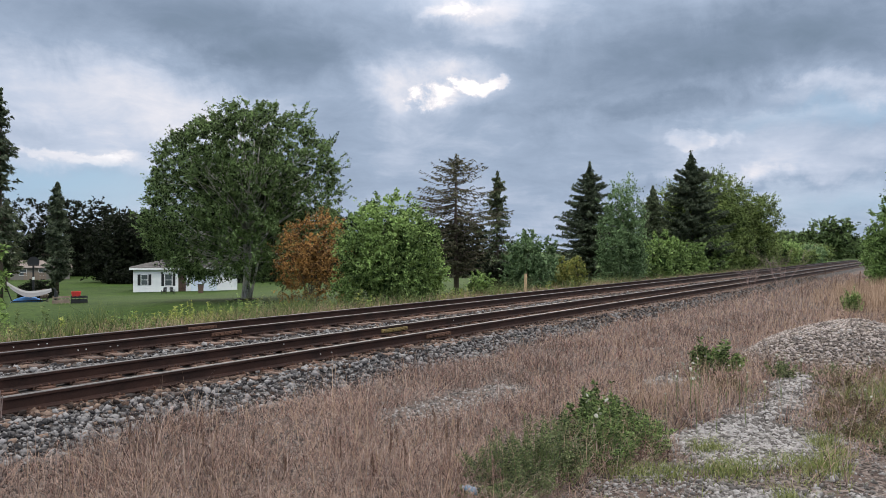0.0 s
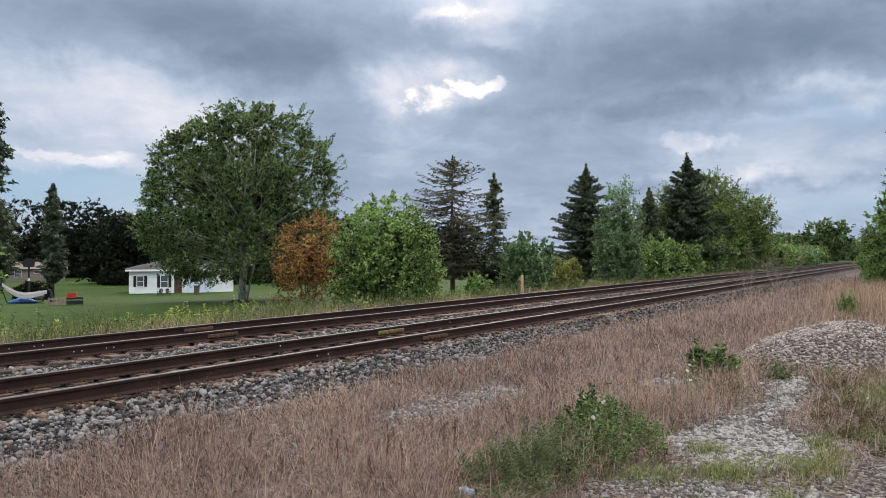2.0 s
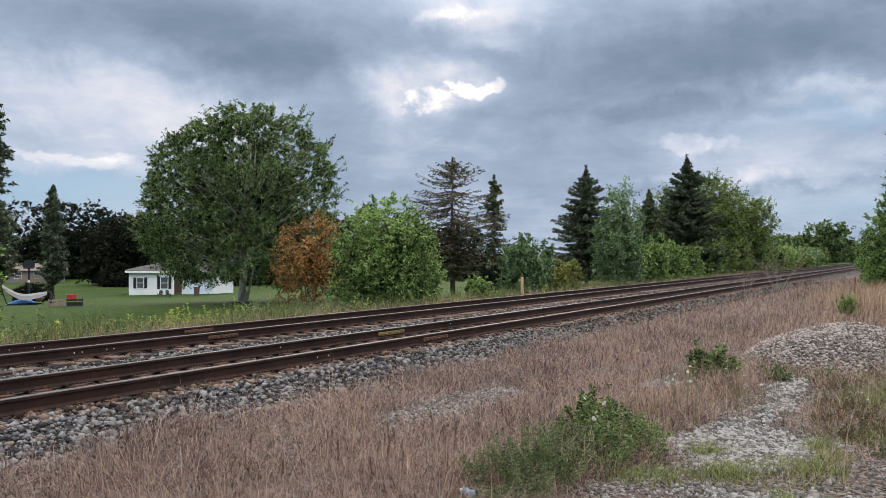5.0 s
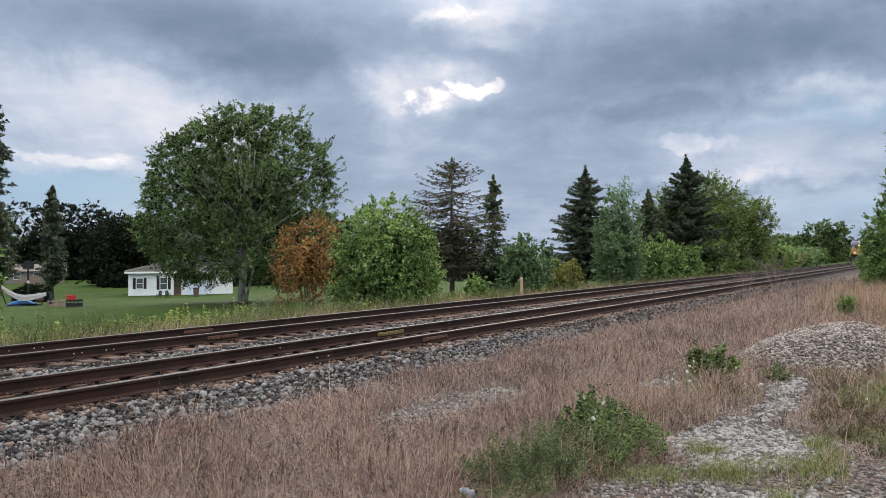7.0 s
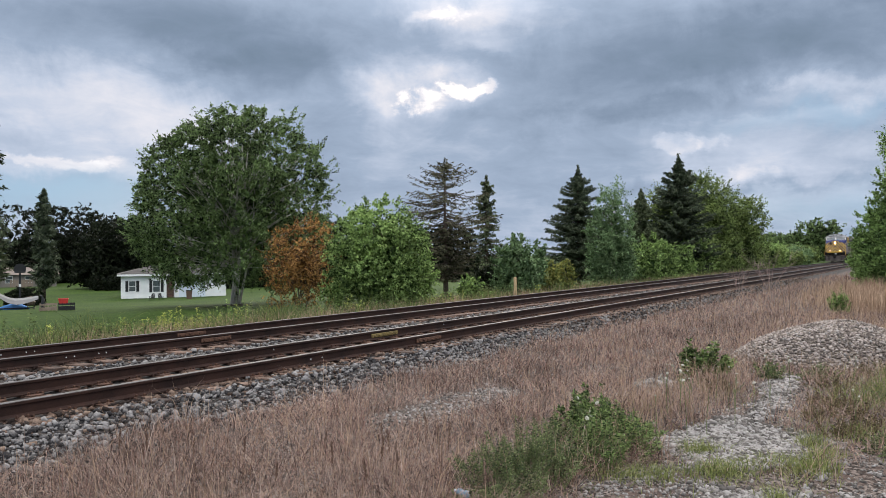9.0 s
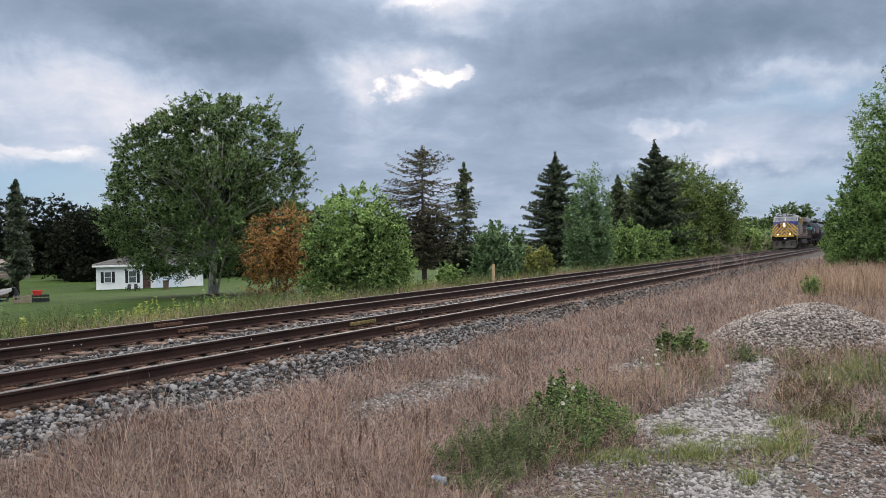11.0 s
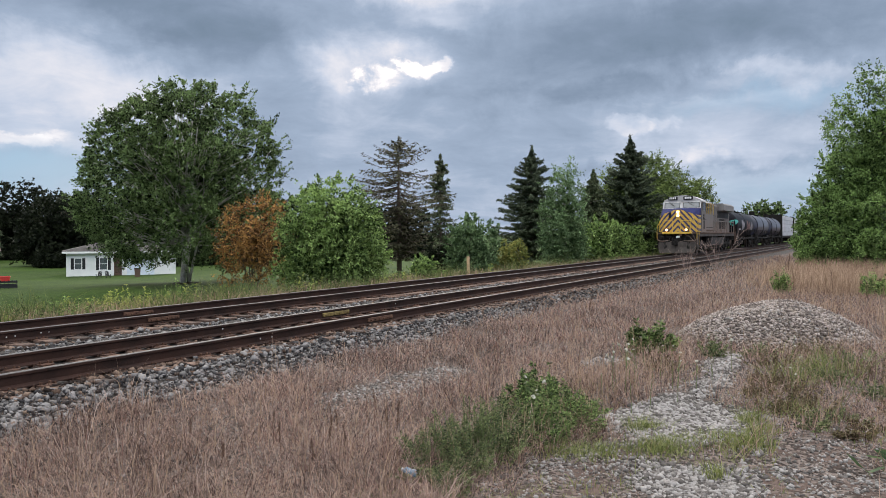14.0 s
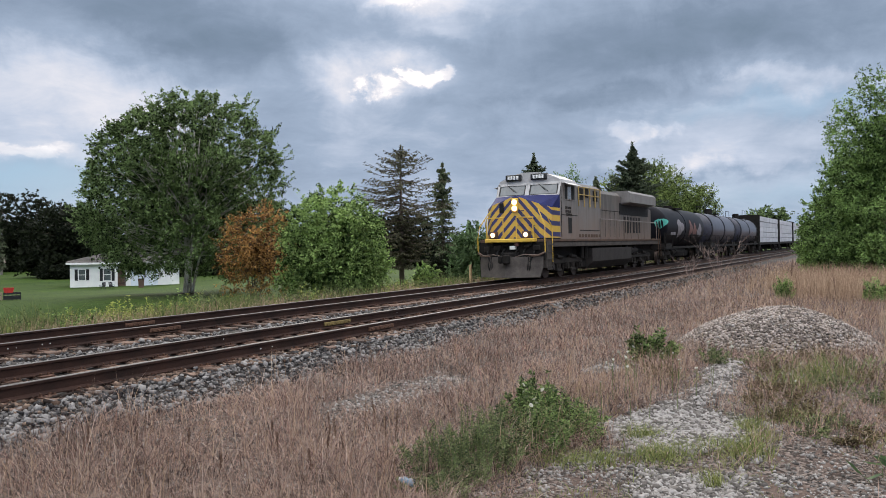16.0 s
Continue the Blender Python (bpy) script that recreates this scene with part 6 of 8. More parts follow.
def gravel_pile():
    r = np.random.default_rng(5)
    cx, cy = 16.9, 1.65
    ax, ay = np.array([0.48, -0.876]), np.array([0.876, 0.48])
    la, lb, h = 1.9, 1.6, 0.66
    z0 = float(land(cx, cy)) - 0.03

    def height(a, b):
        q = np.sqrt((a / la) ** 2 + (b / lb) ** 2)
        return h * np.clip(1.03 - q ** 2.3, 0, None) * (1 + 0.06 * np.sin(a * 3.1 + 0.5) + 0.05 * np.sin(b * 4 + a * 2))

    pile = thing("gravel_pile", "low heap of grey crushed gravel on dry grass", "gravel pile")
    g = np.linspace(-1.1, 1.1, 40)
    ga, gb = np.meshgrid(g * la, g * lb, indexing="ij")
    hz = height(ga, gb) - 0.02
    v = np.stack([cx + ga * ax[0] + gb * ay[0], cy + ga * ax[1] + gb * ay[1], z0 + hz], -1).reshape(-1, 3)
    i, j = np.meshgrid(np.arange(39), np.arange(39), indexing="ij")
    k = (i * 40 + j).ravel()
    part("mound", array_mesh("mound", v, np.stack([k, k + 1, k + 41, k + 40], 1)), PILE_STONE, pile)
    n = 12500
    t, q = r.uniform(0, 2 * math.pi, n), np.sqrt(r.random(n)) * 1.06
    a, b = np.cos(t) * q * la, np.sin(t) * q * lb
    p = np.stack([cx + a * ax[0] + b * ay[0], cy + a * ax[1] + b * ay[1], z0 + height(a, b) + r.uniform(-0.01, 0.02, n)], 1)
    v, f = stones(p, r.uniform(0.034, 0.072, n), r, True)
    me = array_mesh("heap_gravel", v, f)
    me.shade_smooth()
    tagged(part("heap_gravel", me, PILE_STONE, pile), kind="stuff")
    kinds = []
    for _ in range(8):
        v, f = stones(np.zeros((1, 3)), np.array([1.0]), r, True)
        me = array_mesh("stone", v, f)
        me.materials.append(PALE_PIECE)
        kinds.append(me)
    for c in range(220):
        t, q = r.uniform(0, 2 * math.pi), math.sqrt(r.random()) * 1.12
        a, b = math.cos(t) * q * la, -abs(math.sin(t)) * q * lb
        p = (cx + a * ax[0] + b * ay[0], cy + a * ax[1] + b * ay[1], z0 + float(height(np.array(a), np.array(b))) + 0.02)
        piece("stone", kinds[c % 8], pile, Matrix.Translation(p) @ Matrix.Rotation(r.uniform(0, 6.28), 4, "Z") @ Matrix.Diagonal((*[float(r.uniform(0.045, 0.08))] * 3, 1)))


# ---------------------------------------------------------------- grass
DRY_GRASS = material("dry_tan_grass", (0.345, 0.232, 0.185), (0.037, 0.022, 0.02), 0.5, 0.9, 0, 0, 3, island=1.0, translucent=0.2, third=(0.165, 0.102, 0.086), spec=0.15)
STRAW_GRASS = material("straw_coloured_grass", (0.44, 0.318, 0.225), (0.185, 0.12, 0.08), 0.5, 0.9, 0, 0, 3, island=0.8, translucent=0.25, spec=0.2)
PALE_STEM = material("bleached_grass_stems", (0.4, 0.308, 0.26), (0.17, 0.12, 0.1), 0.5, 0.85, 0, 0, 3, island=0.8, translucent=0.2, spec=0.2)
RED_GRASS = material("reddish_seed_grass", (0.26, 0.155, 0.13), (0.065, 0.036, 0.032), 0.5, 0.9, 0, 0, 3, island=0.8, translucent=0.25, spec=0.15)
GREEN_GRASS = material("yellow_green_grass", (0.2356, 0.248, 0.0992), (0.0744, 0.0961, 0.031), 0.6, 0.8, 0, 0, 3, island=0.8, translucent=0.3, third=(0.1612, 0.186, 0.0496), spec=0.25)
LAWN_GRASS = material("rank_green_grass", (0.165, 0.19, 0.07), (0.05, 0.072, 0.022), 0.4, 0.8, 0, 0, 2, island=0.7, translucent=0.3, third=(0.105, 0.13, 0.042), spec=0.25)



def blades(x, y, height, width, lean, r, base=None):
    """Bent blades of grass: five corners and three triangles each."""
    n = len(x)
    z = land(x, y) - 0.01 if base is None else base
    a = r.uniform(0, 2 * math.pi, n)
    out = np.stack([np.cos(a), np.sin(a), np.zeros(n)], 1)
    s = r.uniform(0, 2 * math.pi, n)
    side = np.stack([np.cos(s), np.sin(s), np.zeros(n)], 1) * (width / 2)[:, None]
    foot = np.stack([x, y, z], 1)
    hl = (lean * (0.15 + 1.6 * r.random(n) ** 1.8) * height)[:, None]
    mid = foot + np.array([0, 0, 1.0]) * (height * 0.58)[:, None] + out * hl * 0.4
    tip = foot + np.array([0, 0, 1.0]) * (height * r.uniform(0.85, 1.0, n))[:, None] + out * hl * 1.25
    v = np.stack([foot - side, foot + side, mid + side * 0.8, mid - side * 0.8, tip], 1).reshape(-1, 3)
    k = (np.arange(n) * 5)[:, None, None]
    f = (np.array([[0, 1, 2], [0, 2, 3], [3, 2, 4]])[None] + k).reshape(-1, 3)
    return v, f


def in_view(n, r, d0, d1, power, a0=-3.0, a1=66.0):
    """Places in the sector that the camera sweeps, denser near it."""
    k = 2 - power
    q = r.random(n)
    d = (d0 ** k + q * (d1 ** k - d0 ** k)) ** (1 / k) if abs(k) > 1e-6 else d0 * (d1 / d0) ** q
    a = np.radians(r.uniform(a0, a1, n))
    return d * np.cos(a), d * np.sin(a), d


def verge_grass():
    r = np.random.default_rng(6)

    def sow(name, label, mat, n, h0, h1, w, lean, power, keep, cat="grass", d0=3.5, d1=75):
        x, y, d = in_view(n, r, d0, d1, power)
        u = y - bend(x)
        edge = 7.62 + 0.2 * np.sin(x * 1.3) + 0.12 * np.sin(x * 3.1 + 1) - 0.25 * r.random(n)
        k = (u < edge) & (y > -3) & keep(x, y, r)
        x, y, d = x[k], y[k], d[k]
        clump = 0.75 + 0.35 * np.sin(x * 2.1 + 0.7 * y) * np.sin(y * 2.7 - 0.4 * x) + 0.2 * np.sin(x * 5.3 + y * 6.1)
        height = r.uniform(h0, h1, len(x)) * np.clip(clump, 0.35, 1.3)
        v, f = blades(x, y, height, w * (1 + d / 13.0) * r.uniform(0.7, 1.3, len(x)), lean, r)
        tagged(part(name, array_mesh(name, v, f), mat), label, cat, kind="stuff")

    open_ground = lambda x, y, r: patch_weight(x, y) < 0.10 + 0.35 * r.random(len(x))
    pile_clear = lambda x, y: (((x - 16.9) * 0.48 - (y - 1.65) * 0.876) / 2.0) ** 2 + (((x - 16.9) * 0.876 + (y - 1.65) * 0.48) / 1.6) ** 2 > 0.95
    path = lambda x, y, r: (x < 7.5) & (y < 2.55 + 0.12 * np.sin(x * 5)) & (r.random(len(x)) < 0.9)
    litter = lambda x, y: (x - 5.6) ** 2 + (y - 3.3) ** 2 > 0.03
    rough = lambda x, y, r: open_ground(x, y, r) & litter(x, y) & pile_clear(x, y) & ~path(x, y, r) & ((y > 2.3) | (x > 13) | ((x > 9.4) & (y < 1.35) & (r.random(len(x)) < 0.5)) | (r.random(len(x)) < 0.30))
    red = lambda x, y, r: rough(x, y, r) & (np.exp(-((x - 15) / 7) ** 2 - ((y - 5.4) / 1.8) ** 2) + 0.25 > r.random(len(x)))
    tall = lambda x, y, r: rough(x, y, r) & (1.6 * np.exp(-((x - 10.3) / 2.3) ** 2 - ((y - 2.8) / 0.9) ** 2) + np.exp(-((x - 24) / 7) ** 2 - ((y - 1.5) / 2) ** 2) + 2.2 * np.exp(-((x - 40) / 8) ** 2 - ((y - 1.6) / 2.2) ** 2) + 0.2 > r.random(len(x)))
    sow("dry_grass", "dry pinkish-brown matted grass", DRY_GRASS, 150000, 0.12, 0.36, 0.003, 1.5, 1.5, rough)
    sow("lying_stems", "long bleached grass stems lying across each other", PALE_STEM, 34000, 0.10, 0.34, 0.0028, 2.6, 1.75, rough, d1=40)
    sow("reddish_grass", "reddish dry grass with fine seed heads", RED_GRASS, 36000, 0.2, 0.42, 0.0035, 0.9, 1.5, red)
    sow("straw_grass", "tall straw-coloured grass stems", STRAW_GRASS, 84000, 0.3, 0.72, 0.0024, 0.6, 1.5, tall)
    sow("matted_grass", "flattened mat of dry tan grass", DRY_GRASS, 66000, 0.08, 0.22, 0.003, 2.8, 1.6, rough, d1=30)
    sow("long_stems", "long pale bent grass stems standing out of the mat", PALE_STEM, 4200, 0.30, 0.66, 0.003, 1.1, 1.75, rough, d1=22)
    # tall straw before the bushes on the verge
    n = 9000
    x = r.uniform(29, 50, n)
    y = 1.0 + 0.02 * (x - 30) + 2.2 * r.normal(size=n) * np.interp(x, [29, 40, 50], [0.5, 1.0, 0.7])
    k = (y < 5.0) & (r.random(n) < 0.35 + 0.65 * (np.sin(x * 1.7 + y) * np.sin(y * 2.3) > -0.2))
    x, y = x[k], y[k]
    v, f = blades(x, y, r.uniform(0.35, 1.05, len(x)), 0.013 * r.uniform(0.6, 1.3, len(x)), 0.45, r)
    tagged(part("tall_straw", array_mesh("tall_straw", v, f), STRAW_GRASS), "tall pale straw standing before the bushes", "grass", kind="stuff")
    green_mix = lambda x, y, r: (pile_clear(x, y)) & (y < 3.6) & (x < 15) & (0.25 + 0.9 * np.sin(x * 2.2 + 1) * np.sin(y * 2.6 + 2) + 1.1 * np.exp(-((x - 5.9) / 0.8) ** 2 - ((y - 3.0) / 0.5) ** 2) > r.random(len(x))) & (patch_weight(x, y) < 0.45)
    sow("green_grass", "short yellow-green grass between the gravel", GREEN_GRASS, 36000, 0.04, 0.12, 0.004, 1.2, 1.7, green_mix, d1=18)


def far_verge():
    """Rank weeds between the railway and the lawn."""
    r = np.random.default_rng(8)
    n = 48000
    x = 4 + 110 * r.random(n) ** 1.7
    u = 15.6 + 6.5 * r.random(n) ** 1.4
    y = u + bend(x)
    hgt = r.uniform(0.45, 1.15, n) * np.clip(0.8 + 0.4 * np.sin(x * 0.9) * np.sin(y * 1.3) + 0.25 * np.sin(x * 2.7), 0.3, 1.4) * np.where(u > 19.5, 0.75, 1)
    v, f = blades(x, y, hgt, 0.018 * r.uniform(0.7, 1.4, n), 0.5, r)
    tagged(part("rank_grass", array_mesh("rank_grass", v, f), LAWN_GRASS), "tall rank green grass beyond the railway", "grass", kind="stuff")
    n = 26000
    x = 4 + 80 * r.random(n) ** 1.4
    y = 15.5 + 4.0 * r.random(n) ** 1.6 + bend(x)
    v, f = blades(x, y, r.uniform(0.3, 1.0, n), 0.014 * r.uniform(0.7, 1.4, n), 0.35, r)
    tagged(part("pale_grass", array_mesh("pale_grass", v, f), STRAW_GRASS), "pale straw grass along the ballast's far edge", "grass", kind="stuff")


# ---------------------------------------------------------------- weeds and flowers
STEM_GREEN = material("green_stems", (0.132, 0.1716, 0.0594), (0.066, 0.0924, 0.033), 6, 0.8, 0, 0.1, 40)
STEM_BROWN = material("brown_dry_stems", (0.1452, 0.0858, 0.0594), (0.0594, 0.033, 0.0231), 6, 0.9, 0, 0.2, 40)
WHITE_PETAL = material("creamy_white_petals", (0.4464, 0.4464, 0.3844), (0.31, 0.31, 0.2604), 30, 0.8, 0, 0, 90, translucent=0.3)
GOLDENROD = leaf_material("yellow_green_weed_leaves", (0.455, 0.475, 0.128), (0.128, 0.168, 0.0445))
WEED_GREEN = leaf_material("lush_weed_leaves", (0.2046, 0.2838, 0.0957), (0.0198, 0.0363, 0.0119))
WEED_GREY = leaf_material("feathery_grey_green_leaves", (0.2, 0.235, 0.105), (0.022, 0.034, 0.015))
WEED_BROWN = leaf_material("withered_weed_leaves", (0.2, 0.165, 0.085), (0.045, 0.036, 0.02))


def weed(name, label, x, y, height, width, leaves, stems=40, per=46, leaf=0.05, slim=0.34, seed=1, upright=0.25, far=False):
    """A clump of thin stems with narrow leaves along them."""
    r = np.random.default_rng(seed)
    root = thing(name, label, "weed", at=Matrix.Translation((x, y, float(land(x, y)) - 0.01)))
    bm = bmesh.new()
    pos, axes = [], []
    for _ in range(stems):
        a, q = r.uniform(0, 2 * math.pi), math.sqrt(r.random())
        q = q * (1 + 0.35 * math.sin(2 * a + seed * 1.7))
        foot = np.array([math.cos(a) * q * width * 0.34, math.sin(a) * q * width * 0.34, 0])
        h = height * r.uniform(0.35, 1.0) * (1 - 0.3 * q) * (1 + 0.3 * math.sin(3 * a + seed))
        tip = np.array([math.cos(a) * q * width * 0.5, math.sin(a) * q * width * 0.5, h])
        mid = foot + (tip - foot) * 0.5 + np.array([0, 0, h * 0.12])
        tube(bm, [foot, mid, tip], [0.005, 0.004, 0.002], 3, caps=False)
        t = r.uniform(0.15, 1.0, per)[:, None]
        p = foot + (mid - foot) * np.minimum(t * 2, 1) + (tip - mid) * np.maximum(t * 2 - 1, 0)
        d = unit(np.stack([r.normal(size=per), r.normal(size=per), r.normal(size=per) * 0.4 + upright], 1))
        pos.append(p + d * leaf * 0.55)
        axes.append(d)
    tagged(part("stem_growth", bm, STEM_GREEN if leaves is not WEED_BROWN else STEM_BROWN, root), kind="stuff")
    pos = np.concatenate(pos)
    spread = (leaf_tris if far else leaf_quads)(pos, leaf, leaf * slim, axis=np.concatenate(axes), lift=0.8, r=r)
    part("foliage", array_mesh("foliage", spread, tri_faces(len(pos)) if far else quad_faces(len(pos))), leaves, root)
    return root


def umbel_meshes():
    bm = bmesh.new()
    r = random.Random(3)
    for i in range(60):
        a, q = i * 2.4, math.sqrt(i / 60)
        x, y, z = math.cos(a) * q, math.sin(a) * q, -0.25 * q * q
        s = 0.16
        vs = [bm.verts.new((x + s * math.cos(k) * r.uniform(0.7, 1.1), y + s * math.sin(k) * r.uniform(0.7, 1.1), z + r.uniform(-0.03, 0.03))) for k in (0, 1.26, 2.51, 3.77, 5.03)]
        bm.faces.new(vs)
    for k in range(8):
        a = k * math.pi / 4
        tube(bm, [(0, 0, -0.9), (math.cos(a) * 0.8, math.sin(a) * 0.8, -0.18)], 0.02, 3, caps=False, mat=1)
    me = bpy.data.meshes.new("flower_head")
    bm.to_mesh(me)
    bm.free()
    me.materials.append(WHITE_PETAL)
    me.materials.append(STEM_GREEN)
    return me


UMBEL = umbel_meshes()


def wild_carrot(x, y, height, heads, seed):
    r = random.Random(seed)
    z = float(land(x, y))
    root = thing("wild_carrot", "wild carrot with flat white flower heads on thin stems", "wildflower", "white wildflowers on the verge", at=Matrix.Translation((x, y, z - 0.01)))
    bm = bmesh.new()
    top = (r.uniform(-0.06, 0.06), r.uniform(-0.06, 0.06), height)
    tube(bm, [(0, 0, 0), (top[0] * 0.4, top[1] * 0.4, height * 0.55), top], [0.004, 0.003, 0.002], 4, caps=False)
    ends = [top]
    for k in range(heads - 1):
        a = r.uniform(0, 6.28)
        e = (math.cos(a) * 0.11 + top[0], math.sin(a) * 0.11 + top[1], height * r.uniform(0.72, 0.98))
        tube(bm, [(top[0] * 0.4, top[1] * 0.4, height * 0.55), e], [0.003, 0.002], 4, caps=False)
        ends.append(e)
    part("stem", bm, STEM_GREEN, root)
    for e in ends:
        s = r.uniform(0.012, 0.026)
        piece("flower_head", UMBEL, root, Matrix.Translation((e[0], e[1], e[2] + s * 0.6)) @ Matrix.Rotation(r.uniform(-0.9, 0.9), 4, "X") @ Matrix.Rotation(r.uniform(-0.9, 0.9), 4, "Y") @ Matrix.Diagonal((s, s, s, 1)))


def dock_stalk(x, y, height, seed, lean=0.0):
    """A dead dock: one stalk with a thick brown seed spike."""
    r = np.random.default_rng(seed)
    root = thing("dock_stalk", "dead dark brown dock stalk with a seed spike", "weed", "dead stalks on the verge", at=Matrix.Translation((x, y, float(land(x, y)) - 0.01)) @ Matrix.Rotation(lean, 4, "X"))
    bm = bmesh.new()
    thick = max(0.8, 1.25 * height)
    tube(bm, [(0, 0, 0), (0.01, 0.01, height * 0.5), (0.0, 0.02, height)], [0.006 * thick, 0.005 * thick, 0.002 * thick], 5)
    part("stalk", bm, STEM_BROWN, root)
    n = 150
    t = r.uniform(0.35, 1.0, n)
    p = np.stack([r.normal(size=n) * 0.011 * thick * (1.2 - t), r.normal(size=n) * 0.011 * thick * (1.2 - t), t * height], 1)
    v = leaf_quads(p, 0.018 * thick, 0.012 * thick, r=r)
    part("seed_spike", array_mesh("seed_spike", v, quad_faces(n)), STEM_BROWN, root)


def dead_shrub(x, y, height, width, seed):
    r = np.random.default_rng(seed)
    root = thing("dead_shrub", "bare dead shrub with thin pale twigs beside the ballast", "shrub", at=Matrix.Translation((x, y, float(land(x, y)) - 0.02)))
    for k in range(8):
        bm = bmesh.new()
        a = r.uniform(0, 2 * math.pi)
        q = r.uniform(0.3, 1.0)
        tip = np.array([math.cos(a) * q * width / 2, math.sin(a) * q * width / 2, height * r.uniform(0.6, 1.0)])
        foot = np.array([math.cos(a) * 0.06, math.sin(a) * 0.06, 0.0])
        p = limb_points(foot, tip, 0.1 * height, r, 6)
        tube(bm, p, [0.015, 0.012, 0.010, 0.008, 0.006, 0.003], 5)
        for _ in range(6):
            j = r.integers(2, 5)
            e = p[j] + unit((p[5] - p[0])[None])[0] * height * 0.22 * r.uniform(0.5, 1.2) + r.normal(size=3) * height * 0.12
            tube(bm, limb_points(p[j], e, 0, r, 3), [0.008, 0.007, 0.004], 4)
        part("branch", bm, BARK_DEAD, root)


def verge_plants():
    # the green clump in the dry grass: feathery at the front, leafy behind
    for k, (x, y, h, w, m, lf, sl) in enumerate([
            (6.12, 3.35, 0.46, 0.65, WEED_GREY, 0.036, 0.2), (6.3, 3.02, 0.58, 0.7, WEED_GREY, 0.036, 0.2), (6.58, 3.22, 0.54, 0.65, WEED_GREY, 0.036, 0.2), (6.8, 2.95, 0.46, 0.6, WEED_GREY, 0.04, 0.22),
            (5.95, 3.0, 0.3, 0.5, WEED_GREY, 0.034, 0.2), (5.72, 3.22, 0.14, 0.5, WEED_GREY, 0.03, 0.3), (5.62, 2.95, 0.2, 0.5, WEED_GREY, 0.04, 0.16), (7.3, 2.74, 0.42, 0.65, WEED_GREEN, 0.045, 0.28), (7.6, 2.98, 0.54, 0.7, WEED_GREEN, 0.05, 0.25), (7.92, 2.72, 0.46, 0.65, WEED_GREEN, 0.05, 0.28),
            (8.15, 3.2, 0.56, 0.75, WEED_GREEN, 0.055, 0.34), (8.55, 3.4, 0.58, 0.66, WEED_GREEN, 0.055, 0.4), (7.5, 3.28, 0.46, 0.6, WEED_GREY, 0.045, 0.25), (8.45, 2.85, 0.44, 0.7, WEED_GREEN, 0.05, 0.28)]):
        name, label = ("feathery_weed", "feathery grey-green weed clump on the verge") if m is WEED_GREY else ("lush_weed", "lush green weed clump among dry grass")
        weed(name, label, x, y, h, w, m, 54, 50, lf, sl, 201 + k)
    weed("broad_leaved_dock", "low dock plant with broad pale green leaves", 7.72, -0.16, 0.2, 0.5, LEAF_LIGHT, 9, 2, 0.24, 0.4, 231, upright=0.5)
    weed("dark_green_weed", "dark green leafy weed standing in dry grass", 13.7, 3.3, 0.62, 0.8, WEED_GREEN, 48, 60, 0.075, 0.42, 216)
    weed("upright_weed", "upright yellow-green weed standing in dry grass", 29.4, 2.7, 0.85, 0.6, LEAF_GREEN, 40, 50, 0.08, 0.3, 217, upright=0.8)
    weed("dark_green_weed", "leafy weed at the foot of the gravel heap", 13.9, 2.3, 0.36, 0.5, WEED_GREY, 24, 40, 0.05, 0.35, 218)
    weed("upright_weed", "tall green weeds before a bush", 29.2, -0.1, 0.8, 1.3, LEAF_GREEN, 50, 50, 0.08, 0.4, 219)
    for k, (x, y, h, w) in enumerate([(11.1, 0.9, 0.44, 0.9), (12.1, 0.45, 0.4, 0.9), (10.3, 0.6, 0.4, 0.7), (12.9, 1.2, 0.42, 0.9), (11.3, -0.1, 0.34, 0.8), (12.8, -0.1, 0.4, 0.9), (14.3, 0.7, 0.45, 1.0), (9.7, 0.3, 0.26, 0.6), (11.9, 2.75, 0.3, 0.7), (10.6, 1.15, 0.34, 0.6), (13.5, 0.3, 0.44, 0.9), (10.5, -0.4, 0.24, 0.7), (11.8, 1.3, 0.3, 0.6), (13.9, 1.6, 0.4, 0.7), (9.85, 0.9, 0.36, 0.5), (9.2, -0.1, 0.16, 0.6), (9.1, 0.5, 0.16, 0.5), (8.7, 0.1, 0.2, 0.35)]):
        weed("withered_weed", "withered olive-brown weed with seed heads", x, y, h * 0.75, w, (WEED_BROWN, WEED_GREY, WEED_BROWN)[k % 3], 30, 34, 0.034, 0.36, 240 + k)
    q = np.random.default_rng(77)
    for k, (x, y, h, w, n) in enumerate([(7.5, 1.72, 0.13, 0.34, 520), (7.95, 0.98, 0.14, 0.28, 520), (7.2, 2.2, 0.10, 0.36, 420), (8.1, 1.35, 0.10, 0.34, 260), (6.95, 1.1, 0.13, 0.14, 160), (8.35, 2.1, 0.16, 0.26, 300), (7.75, 1.5, 0.09, 0.4, 300), (9.1, 1.1, 0.2, 0.16, 200), (12.6, 0.55, 0.46, 0.6, 260), (11.6, 0.9, 0.4, 0.4, 160), (9.9, 0.75, 0.2, 0.5, 200), (7.0, 2.5, 0.12, 0.3, 260), (8.6, 0.95, 0.14, 0.24, 220)]):
        gx, gy = x + q.normal(size=n) * w * 0.5, y + q.normal(size=n) * w * 0.4
        v, f = blades(gx, gy, q.uniform(0.4, 1.25, n) * h, 0.006 * q.uniform(0.7, 1.4, n), 1.0, q)
        tagged(part("grass_tuft", array_mesh("grass_tuft", v, f), GREEN_GRASS), "low bright yellow-green grass tuft on gravel", "grass", "grass tufts on the gravel", "stuff")
    r = random.Random(9)
